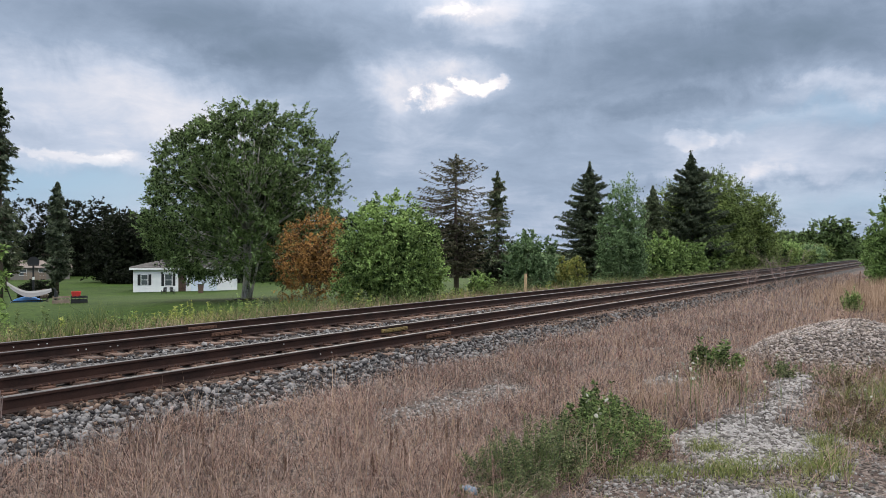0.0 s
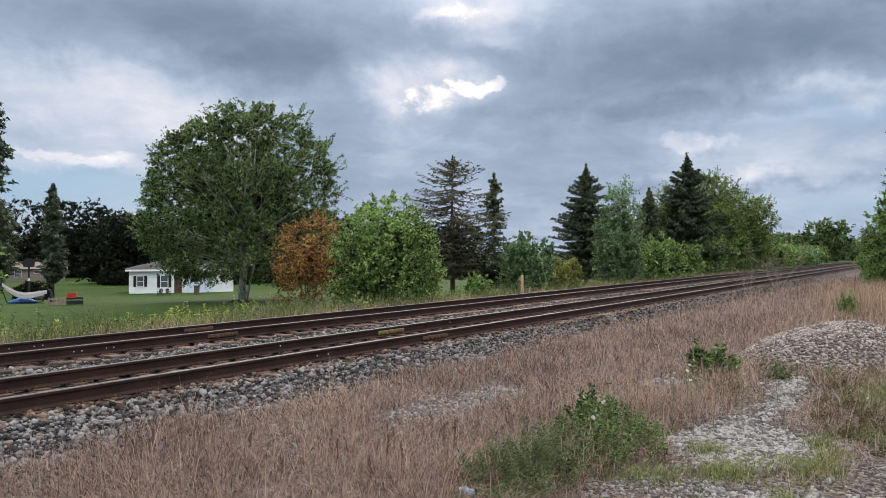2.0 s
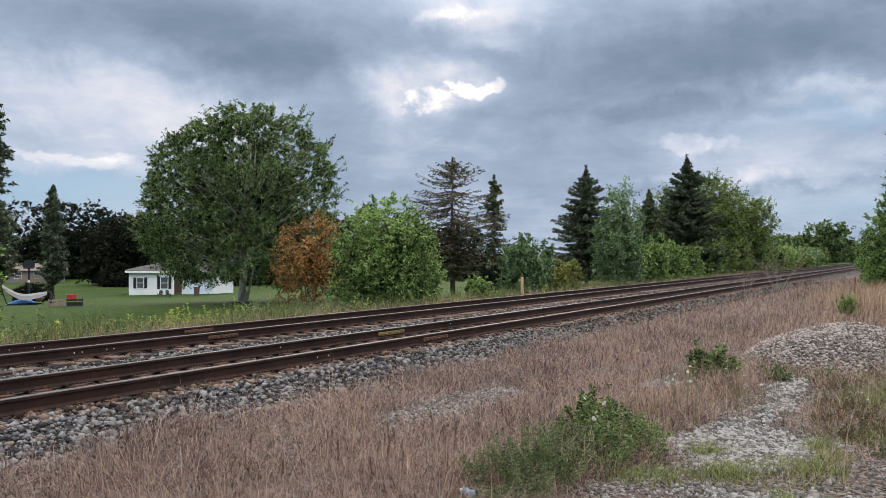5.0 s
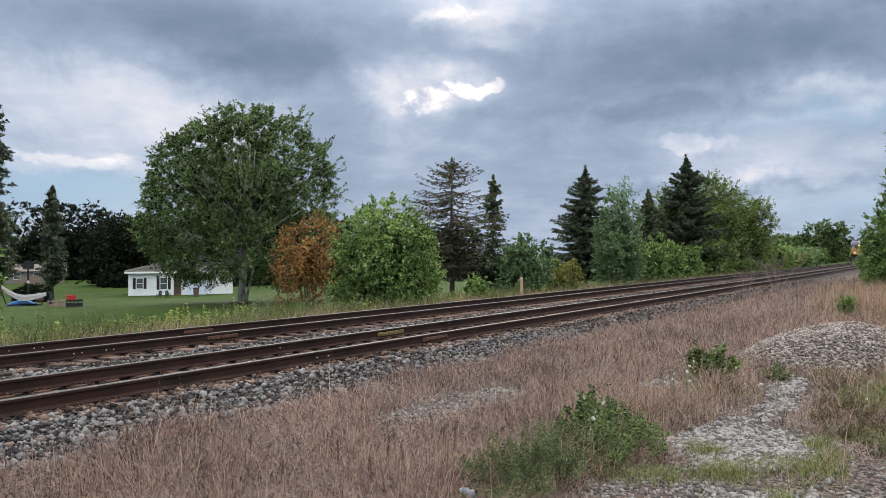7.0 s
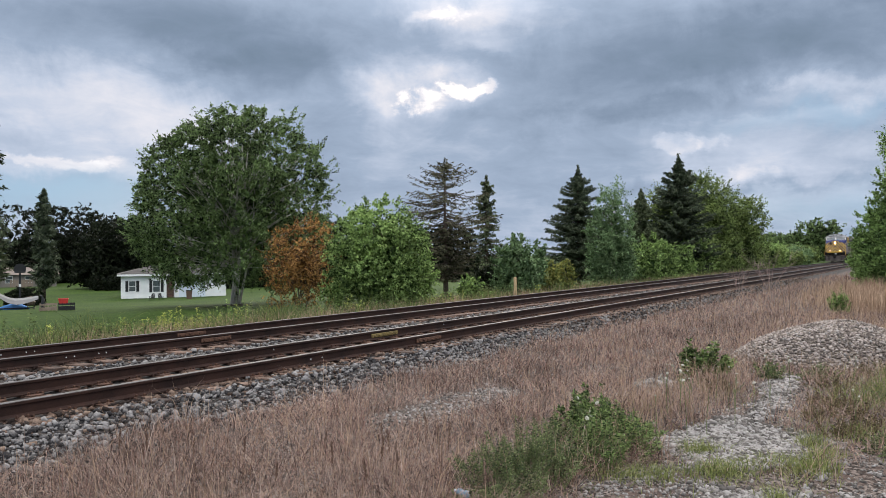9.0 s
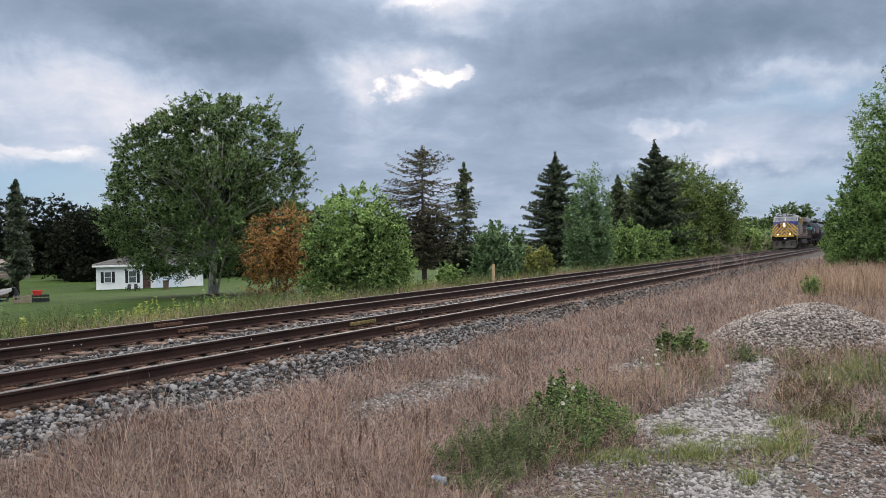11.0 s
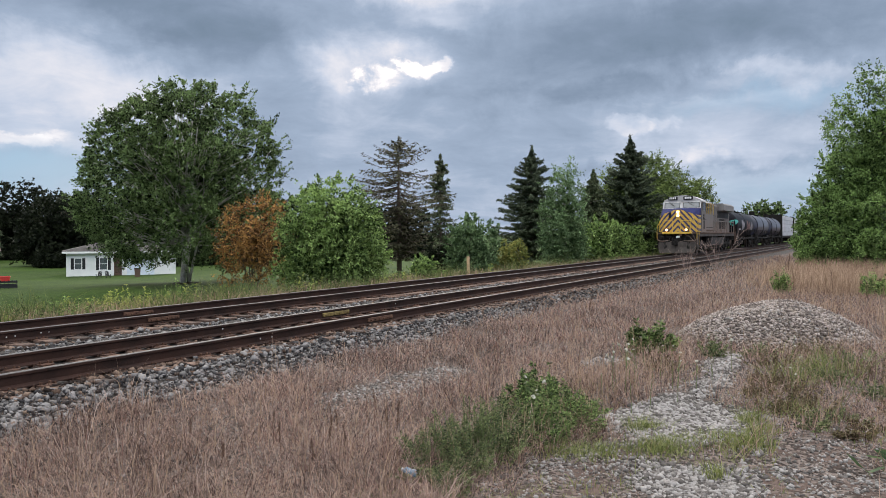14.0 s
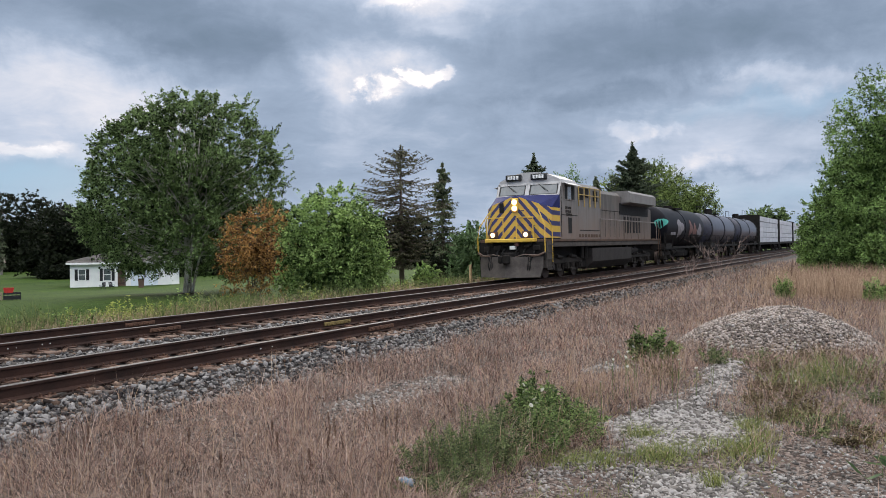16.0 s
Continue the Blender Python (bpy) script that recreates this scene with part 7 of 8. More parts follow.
    for k in range(18):
        x, y = r.uniform(8.9, 12.4), r.uniform(1.7, 3.0)
        wild_carrot(x, y, r.uniform(0.38, 0.68), r.choice((1, 2, 3)), 300 + k)
    for k, (x, y) in enumerate([(6.9, 2.75), (7.6, 2.9), (7.9, 3.2), (9.9, 0.75), (8.9, 0.25), (12.4, 1.0)]):
        wild_carrot(x, y, r.uniform(0.45, 0.62), 2, 340 + k)
    for k, (x, y, h) in enumerate([(32.0, 4.6, 0.95), (33.7, 3.8, 1.0), (54.5, 7.1, 1.1), (55.0, 6.6, 1.3), (38, 3.3, 1.2), (5.05, 7.0, 0.3), (5.2, 6.75, 0.26), (5.0, 6.55, 0.22), (5.4, 6.3, 0.24), (5.95, 4.4, 0.34), (6.05, 4.25, 0.28), (5.2, 5.0, 0.2), (5.7, 4.75, 0.3), (6.4, 4.6, 0.32), (6.7, 4.9, 0.3), (6.2, 5.3, 0.28), (7.0, 4.3, 0.34), (6.6, 4.15, 0.36), (5.6, 5.8, 0.28), (7.4, 4.8, 0.3), (5.5, 4.2, 0.26), (31, 1.2, 0.9), (27, 1.0, 0.9), (42.0, 1.8, 0.8), (43.1, 1.2, 0.9), (41.2, 1.1, 0.7), (44.0, 2.2, 0.8), (43.6, 0.5, 0.9), (40.2, 0.6, 0.8), (44.6, 1.5, 0.9), (42.6, 2.6, 0.7), (20.5, 6.2, 0.5), (18.5, 6.0, 0.5), (47, 6.4, 1.0)]):
        dock_stalk(x, y, h, 400 + k, r.uniform(-0.2, 0.2))
    dead_shrub(44.6, 7.4, 2.4, 3.2, 60)
    dead_shrub(40.8, 8.2, 1.5, 1.6, 61)
    dead_shrub(3.62, 7.05, 0.75, 0.4, 62)
    # weeds of the far verge
    for k in range(130):
        x = 8 + 34 * r.random() ** 1.2
        u = r.uniform(16.4, 21.0)
        weed("goldenrod", "yellow-green weed clump on the far verge", x, u + float(bend(x)), r.uniform(0.6, 1.15), r.uniform(1.2, 2.4), (GOLDENROD, WEED_GREY, GOLDENROD, WEED_GREY, LEAF_GREEN)[k % 5], 38, 44, 0.075, 0.34, 500 + k, far=True)
    # rank green weeds below the lawn
    for k in range(16):
        x = r.uniform(8.8, 15.0)
        weed("green_weed", "dense green weed clump below the lawn", x, r.uniform(16.6, 19.2) + float(bend(x)), r.uniform(0.6, 1.0), r.uniform(1.1, 2.0), (WEED_GREEN, WEED_GREEN, LEAF_GREEN)[k % 3], 38, 44, 0.075, 0.36, 560 + k, far=True)
    # bottle
    bottle = thing("plastic_bottle", "crushed pale blue plastic bottle lying in grass", "bottle", at=Matrix.Translation((5.66, 3.33, float(land(5.66, 3.33)) + 0.06)) @ Matrix.Rotation(1.3, 4, "Z") @ Matrix.Rotation(math.pi / 2, 4, "Y") @ Matrix.Scale(0.95, 4))
    bm = bmesh.new()
    tube(bm, [(0, 0, -0.1), (0, 0, -0.09), (0, 0.004, 0.0), (0, 0, 0.05), (0, 0, 0.085)], [0.03, 0.034, 0.030, 0.034, 0.014], 16)
    part("body", bm, material("pale_blue_plastic", (0.2, 0.29, 0.37), (0.11, 0.17, 0.24), 12, 0.25, 0, 0.1, 40), bottle, smooth=True)
    bm = bmesh.new()
    tube(bm, [(0, 0, 0.084), (0, 0, 0.105)], 0.016, 12)
    part("cap", bm, material("dull_white_plastic", (0.42, 0.46, 0.5), (0.3, 0.34, 0.38), 12, 0.4, 0, 0, 40), bottle, "dull white cap")


scatter_ballast()
scatter_gravel()
gravel_pile()
verge_grass()
far_verge()
verge_plants()
# ---------------------------------------------------------------- the yard beyond the railway
SIDING = material("white_clapboard", (0.80, 0.80, 0.78), (0.66, 0.67, 0.66), 1.2, 0.6, 0, 0.1, 20)
GARAGE_DOOR = material("pale_blue_white_paint", (0.66, 0.72, 0.78), (0.55, 0.61, 0.68), 1.5, 0.5, 0, 0.05, 20)
SHINGLE = material("grey_brown_shingles", (0.0962, 0.0888, 0.0851), (0.0555, 0.0518, 0.0488), 1.0, 0.95, 0, 0.6, 14, obrand=0.4, spec=0.2)
SHUTTER = material("black_painted_wood", (0.018, 0.0192, 0.021), (0.0108, 0.0108, 0.012), 6, 0.5, 0, 0.05, 30)
BRICK = material("brown_brick", (0.20, 0.12, 0.085), (0.10, 0.065, 0.05), 3, 0.9, 0, 0.3, 20, obrand=0.6)
MORTAR = material("grey_mortar", (0.30, 0.27, 0.25), (0.2, 0.18, 0.165), 5, 0.95, 0, 0.2, 40)
TAN_WALL = material("tan_siding", (0.21, 0.19, 0.17), (0.16, 0.145, 0.13), 1.5, 0.8, 0, 0.1, 20)
TAN_ROOF = material("tan_roof_shingles", (0.18, 0.15, 0.13), (0.125, 0.1, 0.0875), 1.2, 0.9, 0, 0.3, 14)
CLOTH_GREY = material("grey_white_canvas", (0.192, 0.189, 0.189), (0.141, 0.137, 0.137), 2, 0.9, 0, 0.2, 30)
CLOTH_BLUE = material("bright_blue_cloth", (0.12, 0.30, 0.62), (0.07, 0.2, 0.45), 3, 0.9, 0, 0.2, 30)
RED_PLASTIC = material("red_plastic", (0.55, 0.05, 0.04), (0.38, 0.03, 0.03), 4, 0.45, 0, 0.05, 30)
TAN_WOOD = material("tan_weathered_wood", (0.2664, 0.2072, 0.1628), (0.1628, 0.1221, 0.0962), 4, 0.85, 0, 0.2, 40)
POST_WOOD = material("pale_bare_wood", (0.50, 0.36, 0.21), (0.34, 0.235, 0.13), 6, 0.85, 0, 0.3, 50)
DARK_RING = material("dark_ring_surface", (0.036, 0.027, 0.021), (0.015, 0.012, 0.0096), 6, 0.95, 0, 0.8, 30)


# places on the lawn: x, y and the bearing that each faces back along
HOUSE_AT = (50.33, 69.20, 54.0)
HOOP_AT = (26.38, 45.66, 60.0)
HAMMOCK_AT = (25.7, 44.9, 60.35)
CLOTH_AT = (25.9, 45.5, 60.3)
CHAIR_AT = (26.54, 44.80, 59.35)
BED_AT = (24.35, 38.89, 57.9)
SHRUB_AT = (35.2, 60.3, 59.7)
CHAIRS_AT = (49.45, 63.38, 52.0)
BIN_AT = (52.79, 62.13, 49.6)
NEIGHBOUR_AT = (64.31, 117.52, 61.3)
FENCE_AT = (65.36, 115.78, 60.6)


def facing(x, y, bearing, lift=0.0):
    """Stands on the ground at x, y and faces back along the bearing: local x to the right, local y away."""
    return Matrix.Translation((x, y, float(land(x, y)) + lift)) @ Matrix.Rotation(radians(bearing - 90), 4, "Z")


def window(parent, x0, x1, z0, z1, y=0.0, shutters=True):
    bm = bmesh.new()
    for a, b, c, d in ((x0 - 0.06, x1 + 0.06, z0 - 0.06, z0), (x0 - 0.06, x1 + 0.06, z1, z1 + 0.06), (x0 - 0.06, x0, z0, z1), (x1, x1 + 0.06, z0, z1), (x0, x1, (z0 + z1) / 2 - 0.025, (z0 + z1) / 2 + 0.025)):
        box(bm, a, b, y - 0.05, y + 0.01, c, d)
    w = part("window", bm, SIDING, parent, "white sash window")
    for c, d in ((z0, (z0 + z1) / 2 - 0.025), ((z0 + z1) / 2 + 0.025, z1)):
        bm = bmesh.new()
        box(bm, x0, x1, y - 0.03, y - 0.015, c, d)
        part("pane", bm, GLASS_DARK, w)
    if shutters:
        for a, b in ((x0 - 0.36, x0 - 0.08), (x1 + 0.08, x1 + 0.36)):
            bm = bmesh.new()
            box(bm, a, b, y - 0.05, y - 0.01, z0 - 0.05, z1 + 0.05)
            for k in range(7):
                z = z0 + (k + 0.5) * (z1 - z0) / 7
                box(bm, a + 0.04, b - 0.04, y - 0.06, y - 0.045, z - 0.04, z + 0.03)
            part("shutter", bm, SHUTTER, w, "black shutter")


def white_house():
    h = thing("white_house", "small white bungalow with black shutters, grey hip roof and attached garage", "house", at=facing(*HOUSE_AT, -0.22))
    H, D = 2.52, 6.5
    bm = bmesh.new()
    box(bm, 0, 4.2, 0, D, -0.1, H)
    part("wall", bm, SIDING, h, "white clapboard wall")
    for k in range(14):
        bm = bmesh.new()
        z = 0.12 + k * 0.158
        box(bm, -0.012, 4.212, -0.014, 0.002, z, z + 0.012)
        part("clapboard_edge", bm, SIDING, h)
    for x in (0.0, 1.78, 4.2):
        bm = bmesh.new()
        box(bm, x - 0.06, x + 0.06, -0.03, 0.01, 0, H)
        part("corner_board", bm, SIDING, h)
    window(h, 0.72, 1.30, 0.95, 1.95)
    window(h, 2.98, 3.62, 0.85, 1.98)
    # brick porch: each course laid brick by brick
    bm = bmesh.new()
    box(bm, 4.2, 5.05, 0.62, D, -0.1, H)
    porch = part("porch_wall", bm, MORTAR, h, "brown brick porch wall")
    bk = bmesh.new()
    box(bk, -0.1, 0.1, -0.03, 0.03, -0.034, 0.034, 0.006)
    bme = bpy.data.meshes.new("brick")
    bk.to_mesh(bme)
    bk.free()
    bme.materials.append(BRICK)
    for row in range(27):
        for col in range(4):
            x = 4.30 + col * 0.21 + (0.1 if row % 2 else 0)
            if x < 5.0:
                piece("brick", bme, porch, Matrix.Translation((x, 0.60, 0.06 + row * 0.085)))
    bm = bmesh.new()
    box(bm, 5.05, 10.2, 0.3, D, -0.1, H)
    part("garage_wall", bm, SIDING, h, "white garage wall")
    bm = bmesh.new()
    box(bm, 5.5, 8.1, 0.26, 0.31, 0, 2.05)
    door = part("garage_door", bm, GARAGE_DOOR, h, "pale panelled garage door")
    for i in range(4):
        for j in range(4):
            bm = bmesh.new()
            box(bm, 5.58 + j * 0.63, 6.13 + j * 0.63, 0.245, 0.262, 0.08 + i * 0.5, 0.48 + i * 0.5, 0.004)
            part("panel", bm, GARAGE_DOOR, door)
    # hip roof: eaves, then courses of shingles
    bm = bmesh.new()
    o = 0.42
    x0, x1, y0, y1 = -o, 10.2 + o, -o, D + o
    rz = 1.0
    base = [bm.verts.new((x, y, z)) for z in (H - 0.02, H + 0.12) for x, y in ((x0, y0), (x1, y0), (x1, y1), (x0, y1))]
    r0, r1 = bm.verts.new((x0 + 3.4, (y0 + y1) / 2, H + rz)), bm.verts.new((x1 - 3.4, (y0 + y1) / 2, H + rz))
    b, t = base[:4], base[4:]
    bm.faces.new(b)
    for i in range(4):
        bm.faces.new((b[i], b[(i + 1) % 4], t[(i + 1) % 4], t[i]))
    bm.faces.new((t[0], t[1], r1, r0))
    bm.faces.new((t[1], t[2], r1))
    bm.faces.new((t[2], t[3], r0, r1))
    bm.faces.new((t[3], t[0], r0))
    roof = part("roof", bm, SHINGLE, h, "grey shingled hip roof")
    for k in range(9):
        f0, f1 = k / 9, (k + 1) / 9
        bm = bmesh.new()
        pts = []
        for f, up in ((f0, 0.035), (f1, 0.008)):
            yy, zz = y0 + (y1 - y0) / 2 * f, H + 0.12 + (rz - 0.12) * f
            pts.append([(x0 + 3.4 * f, yy, zz + up), (x1 - 3.4 * f, yy, zz + up)])
        vs = [bm.verts.new(p) for p in (pts[0][0], pts[0][1], pts[1][1], pts[1][0])]
        lo = [bm.verts.new((p.co.x, p.co.y, p.co.z - 0.03)) for p in vs[:2]]
        bm.faces.new(vs)
        bm.faces.new((lo[0], lo[1], vs[1], vs[0]))
        part("shingle_course", bm, SHINGLE, roof)
    bm = bmesh.new()
    box(bm, x0 - 0.01, x1 + 0.01, y0 - 0.03, y0, H - 0.05, H + 0.13)
    part("fascia", bm, SIDING, roof, "white fascia board")
    return h


def garden_chair(m, seat_mat, label, group="", scale=1.0):
    c = thing("garden_chair", label, "chair", group, at=m @ Matrix.Scale(scale, 4))
    for s in (-0.27, 0.27):
        bm = bmesh.new()
        box(bm, s - 0.03, s + 0.03, -0.35, -0.28, 0, 0.55)
        part("leg", bm, seat_mat, c)
        bm = bmesh.new()
        box(bm, s - 0.03, s + 0.03, 0.3, 0.37, 0, 0.32)
        part("leg", bm, seat_mat, c)
        bm = bmesh.new()
        box(bm, s - 0.07, s + 0.07, -0.4, 0.35, 0.55, 0.58)
        part("armrest", bm, seat_mat, c)
    bm = bmesh.new()
    for k in range(5):
        box(bm, -0.25, 0.25, -0.36 + k * 0.13, -0.25 + k * 0.13, 0.36 - k * 0.02, 0.385 - k * 0.02)
    part("seat", bm, seat_mat, c)
    bm = bmesh.new()
    for k in range(5):
        x = -0.26 + k * 0.105
        loft(bm, [[(x, 0.26, 0.28), (x + 0.09, 0.26, 0.28), (x + 0.09, 0.29, 0.28), (x, 0.29, 0.28)], [(x, 0.52, 1.0 - abs(k - 2) * 0.04), (x + 0.09, 0.52, 1.0 - abs(k - 2) * 0.04), (x + 0.09, 0.55, 1.0 - abs(k - 2) * 0.04), (x, 0.55, 1.0 - abs(k - 2) * 0.04)]])
    part("backrest", bm, seat_mat, c)
    return c


def yard():
    white_house()
    hoop = thing("basketball_hoop", "dark fan-shaped basketball backboard on a black pole", "basketball hoop", at=facing(*HOOP_AT))
    bm = bmesh.new()
    tube(bm, [(0, 0, 0), (0, 0, 2.3)], 0.055, 10)
    pole = part("pole", bm, SHUTTER, hoop, "black pole")
    bm = bmesh.new()
    tube(bm, [(0, 0, 1.32), (0, 0, 1.48)], 0.06, 10)
    part("band", bm, WHITE_MARK, pole, "white band")
    bm = bmesh.new()
    rim = [(math.cos(a) * 0.32, math.sin(a) * 0.30) for a in (math.pi * k / 12 for k in range(13))]
    prof = [(x, 2.38 + z) for x, z in rim] + [(-0.28, 2.14), (0.28, 2.14)]
    loft(bm, [[(x, -0.16, z) for x, z in prof], [(x, -0.11, z) for x, z in prof]])
    part("backboard", bm, SHUTTER, hoop, "dark backboard")
    bm = bmesh.new()
    ring = [(math.cos(a) * 0.22, -0.42 + math.sin(a) * 0.22, 2.2) for a in (2 * math.pi * k / 16 for k in range(17))]
    tube(bm, ring, 0.012, 6, caps=False)
    part("rim", bm, SHUTTER, hoop)
    bm = bmesh.new()
    box(bm, -0.45, 0.45, -0.1, 0.75, -0.02, 0.16, 0.04)
    part("base", bm, SHUTTER, hoop, "black base")
    ham = thing("hammock", "grey-white canvas hammock slung on a frame over blue cloth", "hammock", at=facing(*HAMMOCK_AT))
    bm = bmesh.new()
    n = 14
    rows = []
    for i in range(n + 1):
        f = i / n * 2 - 1
        z = 0.52 + 0.60 * abs(f) ** 1.7 * (1.0 if f < 0 else 0.25)
        w = 0.62 * (1 - 0.55 * f * f)
        drape = 0.2 * (1 - 0.6 * f * f)
        rows.append([(f * 1.15, -w, z - drape), (f * 1.15, -w * 0.6, z + 0.02), (f * 1.15, w, z + 0.10), (f * 1.15, w, z + 0.08), (f * 1.15, -w * 0.6, z - 0.01), (f * 1.15, -w + 0.03, z - drape)])
    loft(bm, rows)
    part("canvas", bm, CLOTH_GREY, ham, "sagging grey-white canvas")
    bm = bmesh.new()
    for s in (-1, 1):
        tube(bm, [(s * 1.2, 0, 1.02 if s < 0 else 0.62), (s * 0.9, 0, 0.1)], 0.03, 8)
        tube(bm, [(s * 0.9, -0.5, 0.04), (s * 0.9, 0.5, 0.04)], 0.03, 8)
    tube(bm, [(-0.9, 0, 0.08), (0.9, 0, 0.08)], 0.03, 8)
    part("frame", bm, SHUTTER, ham)
    cl = thing("blue_cloth", "crumpled bright blue cloth on the lawn", "cloth", at=facing(*CLOTH_AT))
    bm = bmesh.new()
    r = random.Random(5)
    sec = []
    for i in range(9):
        f = i / 8 * 2 - 1
        hgt = 0.34 * (1 - f * f) + 0.03
        sec.append([(f * 0.85, -0.3 * (1 - f * f) - 0.05, 0), (f * 0.85, -0.15 + r.uniform(-0.05, 0.05), hgt * r.uniform(0.7, 1.1)), (f * 0.85, 0.15 + r.uniform(-0.05, 0.05), hgt * r.uniform(0.6, 1.1)), (f * 0.85, 0.3 * (1 - f * f) + 0.05, 0)])
    loft(bm, sec)
    part("folds", bm, CLOTH_BLUE, cl, smooth=True)
    garden_chair(facing(*CHAIR_AT), TAN_WOOD, "tan wooden slatted garden chair on the lawn", scale=0.75)
    for k in range(2):
        x, y, b = CHAIRS_AT
        c, s = math.cos(radians(b - 90)), math.sin(radians(b - 90))
        garden_chair(facing(x + c * 0.75 * k, y + s * 0.75 * k, b + (15 if k else -20)), SHUTTER, "dark slatted garden chair before a white house", "chairs before the house", 0.66)
    bed = thing("raised_bed", "low wooden raised bed with wire sides on the lawn", "raised bed", at=facing(*BED_AT))
    for x0, x1 in ((-0.75, 0.08), (0.12, 0.92)):
        for y in (-0.4, 0.4):
            for z in (0.04, 0.3):
                bm = bmesh.new()
                box(bm, x0, x1, y - 0.02, y + 0.02, z, z + (0.16 if z < 0.1 else 0.07))
                part("plank", bm, TAN_WOOD if x0 < 0 else SHUTTER, bed)
        for x in np.linspace(x0 + 0.03, x1 - 0.03, 5):
            bm = bmesh.new()
            box(bm, x - 0.015, x + 0.015, -0.43, -0.39, 0, 0.42)
            part("stake", bm, TAN_WOOD if x0 < 0 else SHUTTER, bed)
    red = thing("red_toy_slide", "red plastic tub resting on the raised bed", "tub", at=facing(BED_AT[0] + 0.30, BED_AT[1] - 0.22, BED_AT[2], 0.37))
    bm = bmesh.new()
    loft(bm, [[(x * k, y * k, z) for x, y in ((-0.24, -0.16), (0.24, -0.16), (0.24, 0.16), (-0.24, 0.16))] for k, z in ((0.8, 0.0), (1.0, 0.22), (1.06, 0.24), (0.98, 0.25), (0.8, 0.06))])
    part("tub", bm, RED_PLASTIC, red)
    stake = thing("garden_ornament", "slim dark upright garden ornament with a pale front", "ornament", at=facing(BED_AT[0] - 0.35, BED_AT[1] + 0.55, BED_AT[2]))
    bm = bmesh.new()
    tube(bm, [(0, 0, 0), (0.02, 0, 0.35), (0.0, 0, 0.6), (-0.08, 0, 0.78), (-0.16, 0, 0.8)], [0.07, 0.11, 0.08, 0.06, 0.02], 10)
    part("body", bm, SHUTTER, stake)
    broadleaf("clipped_shrub", "low rounded clipped shrub on the lawn, shade in its dark leaf colour", SHRUB_AT[:2], 1.5, 2.9, LEAF_DARK, BARK_BROWN, 0.0, 240, 80, 0.09, 0.05, 3, 701, category="shrub", top=0.7, clump_size=0.04, even=True)
    # a neighbour's house and fence, deep among the trees
    nb = thing("neighbour_house", "tan house with a shallow roof seen between dark trees", "house", at=facing(*NEIGHBOUR_AT))
    bm = bmesh.new()
    box(bm, 0, 8.0, 0, 7, -0.2, 1.9)
    part("wall", bm, TAN_WALL, nb)
    bm = bmesh.new()
    loft(bm, [[(x, -0.4, 1.85), (x, 3.5, 2.9), (x, 7.4, 1.85), (x, 3.5, 2.75)] for x in (-0.4, 8.4)])
    part("roof", bm, TAN_ROOF, nb)
    for x in (1.2, 3.8, 6.2):
        window(nb, x, x + 0.9, 0.7, 1.6, 0.0, False)
    fence = thing("garden_fence", "weathered tan board fence before a neighbour's house", "fence", at=facing(*FENCE_AT))
    for k in range(16):
        bm = bmesh.new()
        x = k * 0.19
        hgt = 1.15 + 0.02 * math.sin(k * 2.1)
        loft(bm, [[(x, 0, 0), (x + 0.15, 0, 0), (x + 0.15, 0.02, 0), (x, 0.02, 0)], [(x, 0, hgt), (x + 0.15, 0, hgt), (x + 0.15, 0.02, hgt), (x, 0.02, hgt)]])
        part("board", bm, TAN_WOOD, fence)
    bm = bmesh.new()
    box(bm, 0, 3.0, 0.022, 0.07, 0.85, 0.93)
    part("rail", bm, TAN_WOOD, fence)
    # small things before the garage
    bin_ = thing("brown_bin", "brown lidded bin before the garage", "bin", at=facing(*BIN_AT))
    bm = bmesh.new()
    loft(bm, [[(x * k, y * k, z) for x, y in ((-0.28, -0.28), (0.28, -0.28), (0.28, 0.28), (-0.28, 0.28))] for k, z in ((0.85, 0), (1.0, 0.8))])
    part("body", bm, BRICK, bin_)
    bm = bmesh.new()
    box(bm, -0.31, 0.31, -0.31, 0.31, 0.8, 0.87, 0.02)
    part("lid", bm, SHUTTER, bin_)
    # a low dark mound round the foot of the large tree
    ring = thing("dark_foot_ring", "low dark mound round the tree's foot", "mulch", at=Matrix.Translation((31.96, 33.68, float(land(31.96, 33.68)))))
    bm = bmesh.new()
    loft(bm, [[(math.cos(a) * q * (1 + 0.06 * math.sin(5 * a)), math.sin(a) * q * (1 + 0.06 * math.sin(5 * a)), z) for a in (2 * math.pi * k / 28 for k in range(28))] for q, z in ((0.85, -0.06), (0.65, 0.05), (0.3, 0.08))])
    part("mound", bm, DARK_RING, ring)
    post = thing("wooden_post", "bare pale wooden post beside the railway", "post", at=Matrix.Translation((33.35, 16.72, float(land(33.35, 16.72)) - 0.05)) @ Matrix.Rotation(radians(-1.5), 4, "Y"))
    bm = bmesh.new()
    box(bm, -0.055, 0.055, -0.055, 0.055, 0, 1.52, 0.008)
    part("shaft", bm, POST_WOOD, post)



yard()


# ---------------------------------------------------------------- what moves
SPEED = 16.26


def front(t):
    """How far along the railway the locomotive's plow stands at t seconds."""
    return 29.89 + SPEED * (16.0 - t)


def rail_pose(x, half):
    """A vehicle on the far track whose front end stands x metres along it; half: from there to its middle."""
    m = x + half
    turn = heading(m)
    return Matrix.Translation((m - half * math.cos(turn), float(TRACK_FAR + bend(m)) - half * math.sin(turn), 0)) @ Matrix.Rotation(turn, 4, "Z") @ Matrix.Rotation(-LEAN, 4, "X")


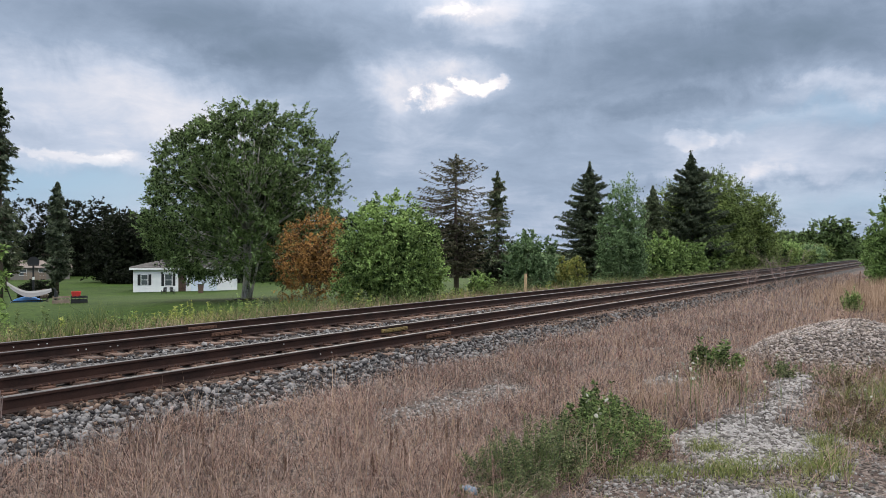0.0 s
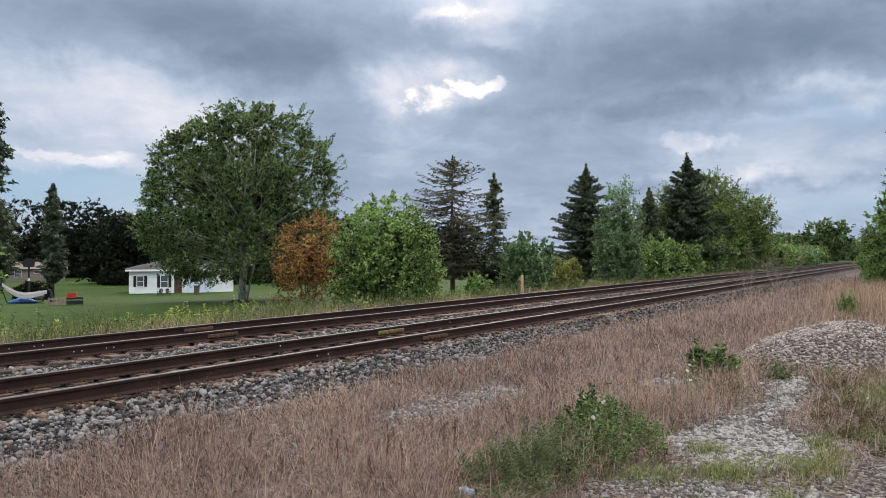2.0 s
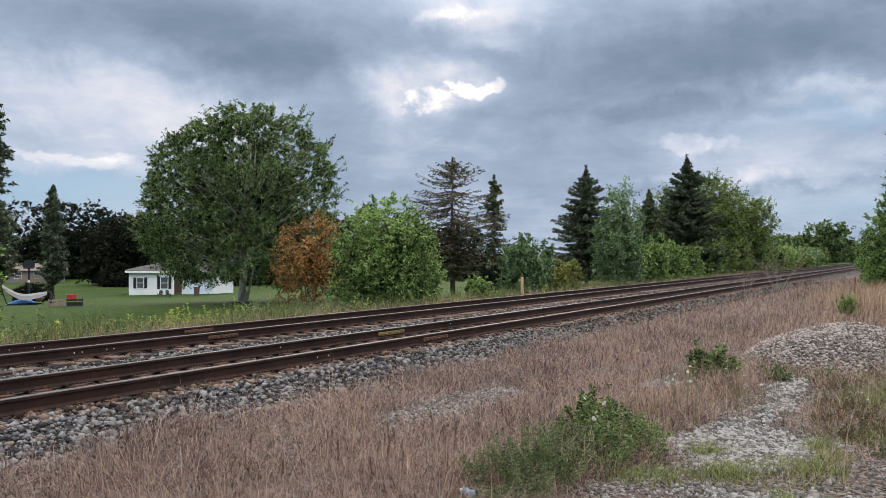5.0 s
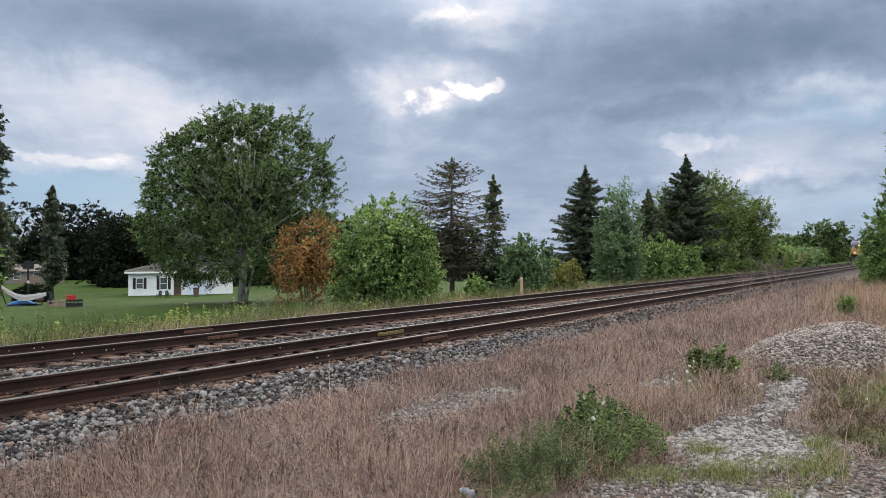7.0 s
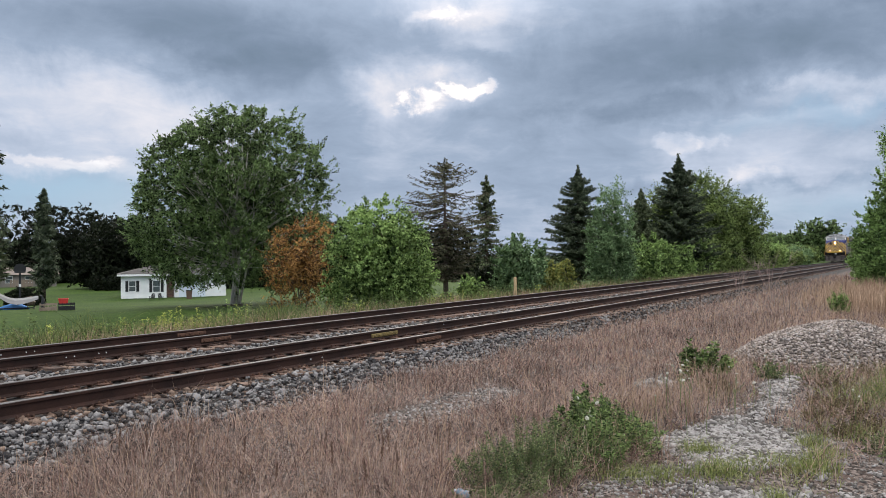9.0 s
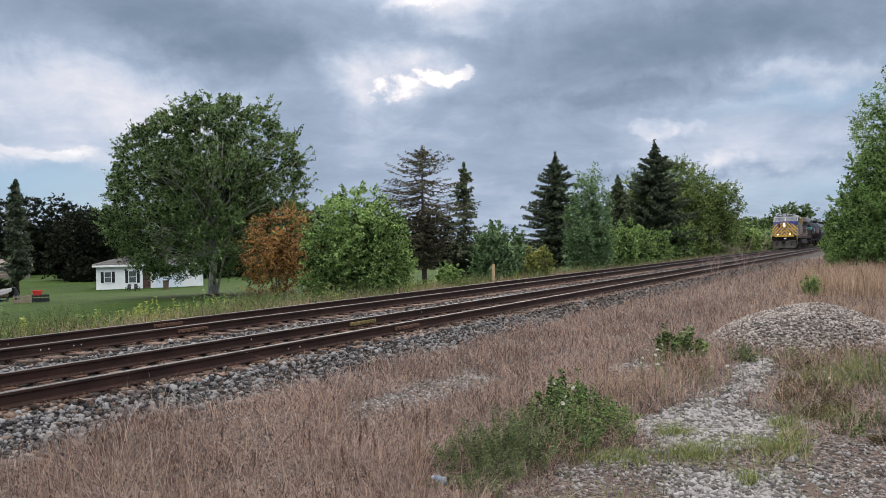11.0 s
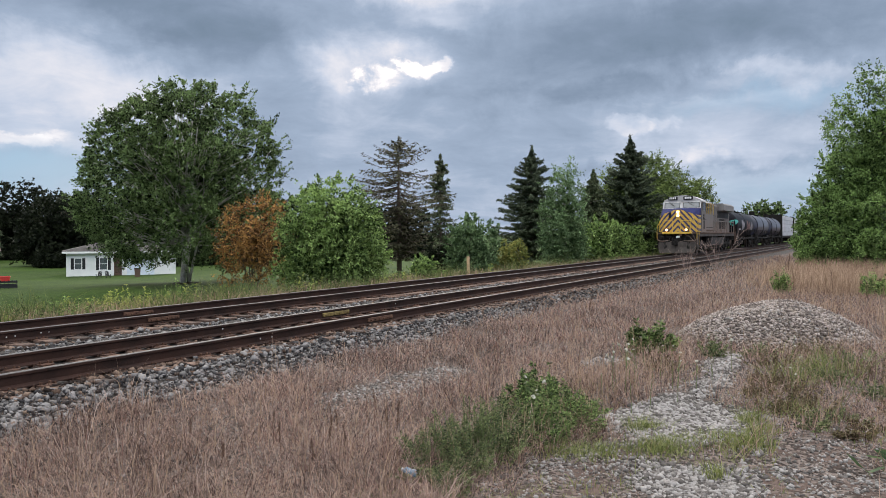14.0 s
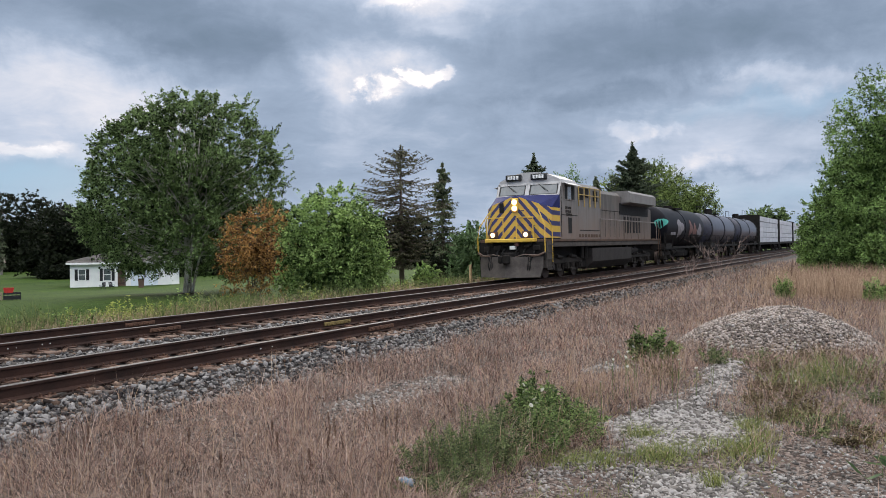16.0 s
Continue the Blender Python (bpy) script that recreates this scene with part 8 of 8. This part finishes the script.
def motions():
    for car, offset, half in TRAIN:
        walk(car, [(i * 0.5, rail_pose(front(i * 0.5) + offset, half)) for i in range(33)])
    for wheel, x, radius in WHEELS:
        rows = []
        for i in range(481):
            roll = -SPEED * (i / 30) / radius
            rows.append((i / 30, Matrix.Translation((x, 0, radius)) @ Matrix.Rotation(roll, 4, "Y")))
        walk(wheel, rows)


motions()
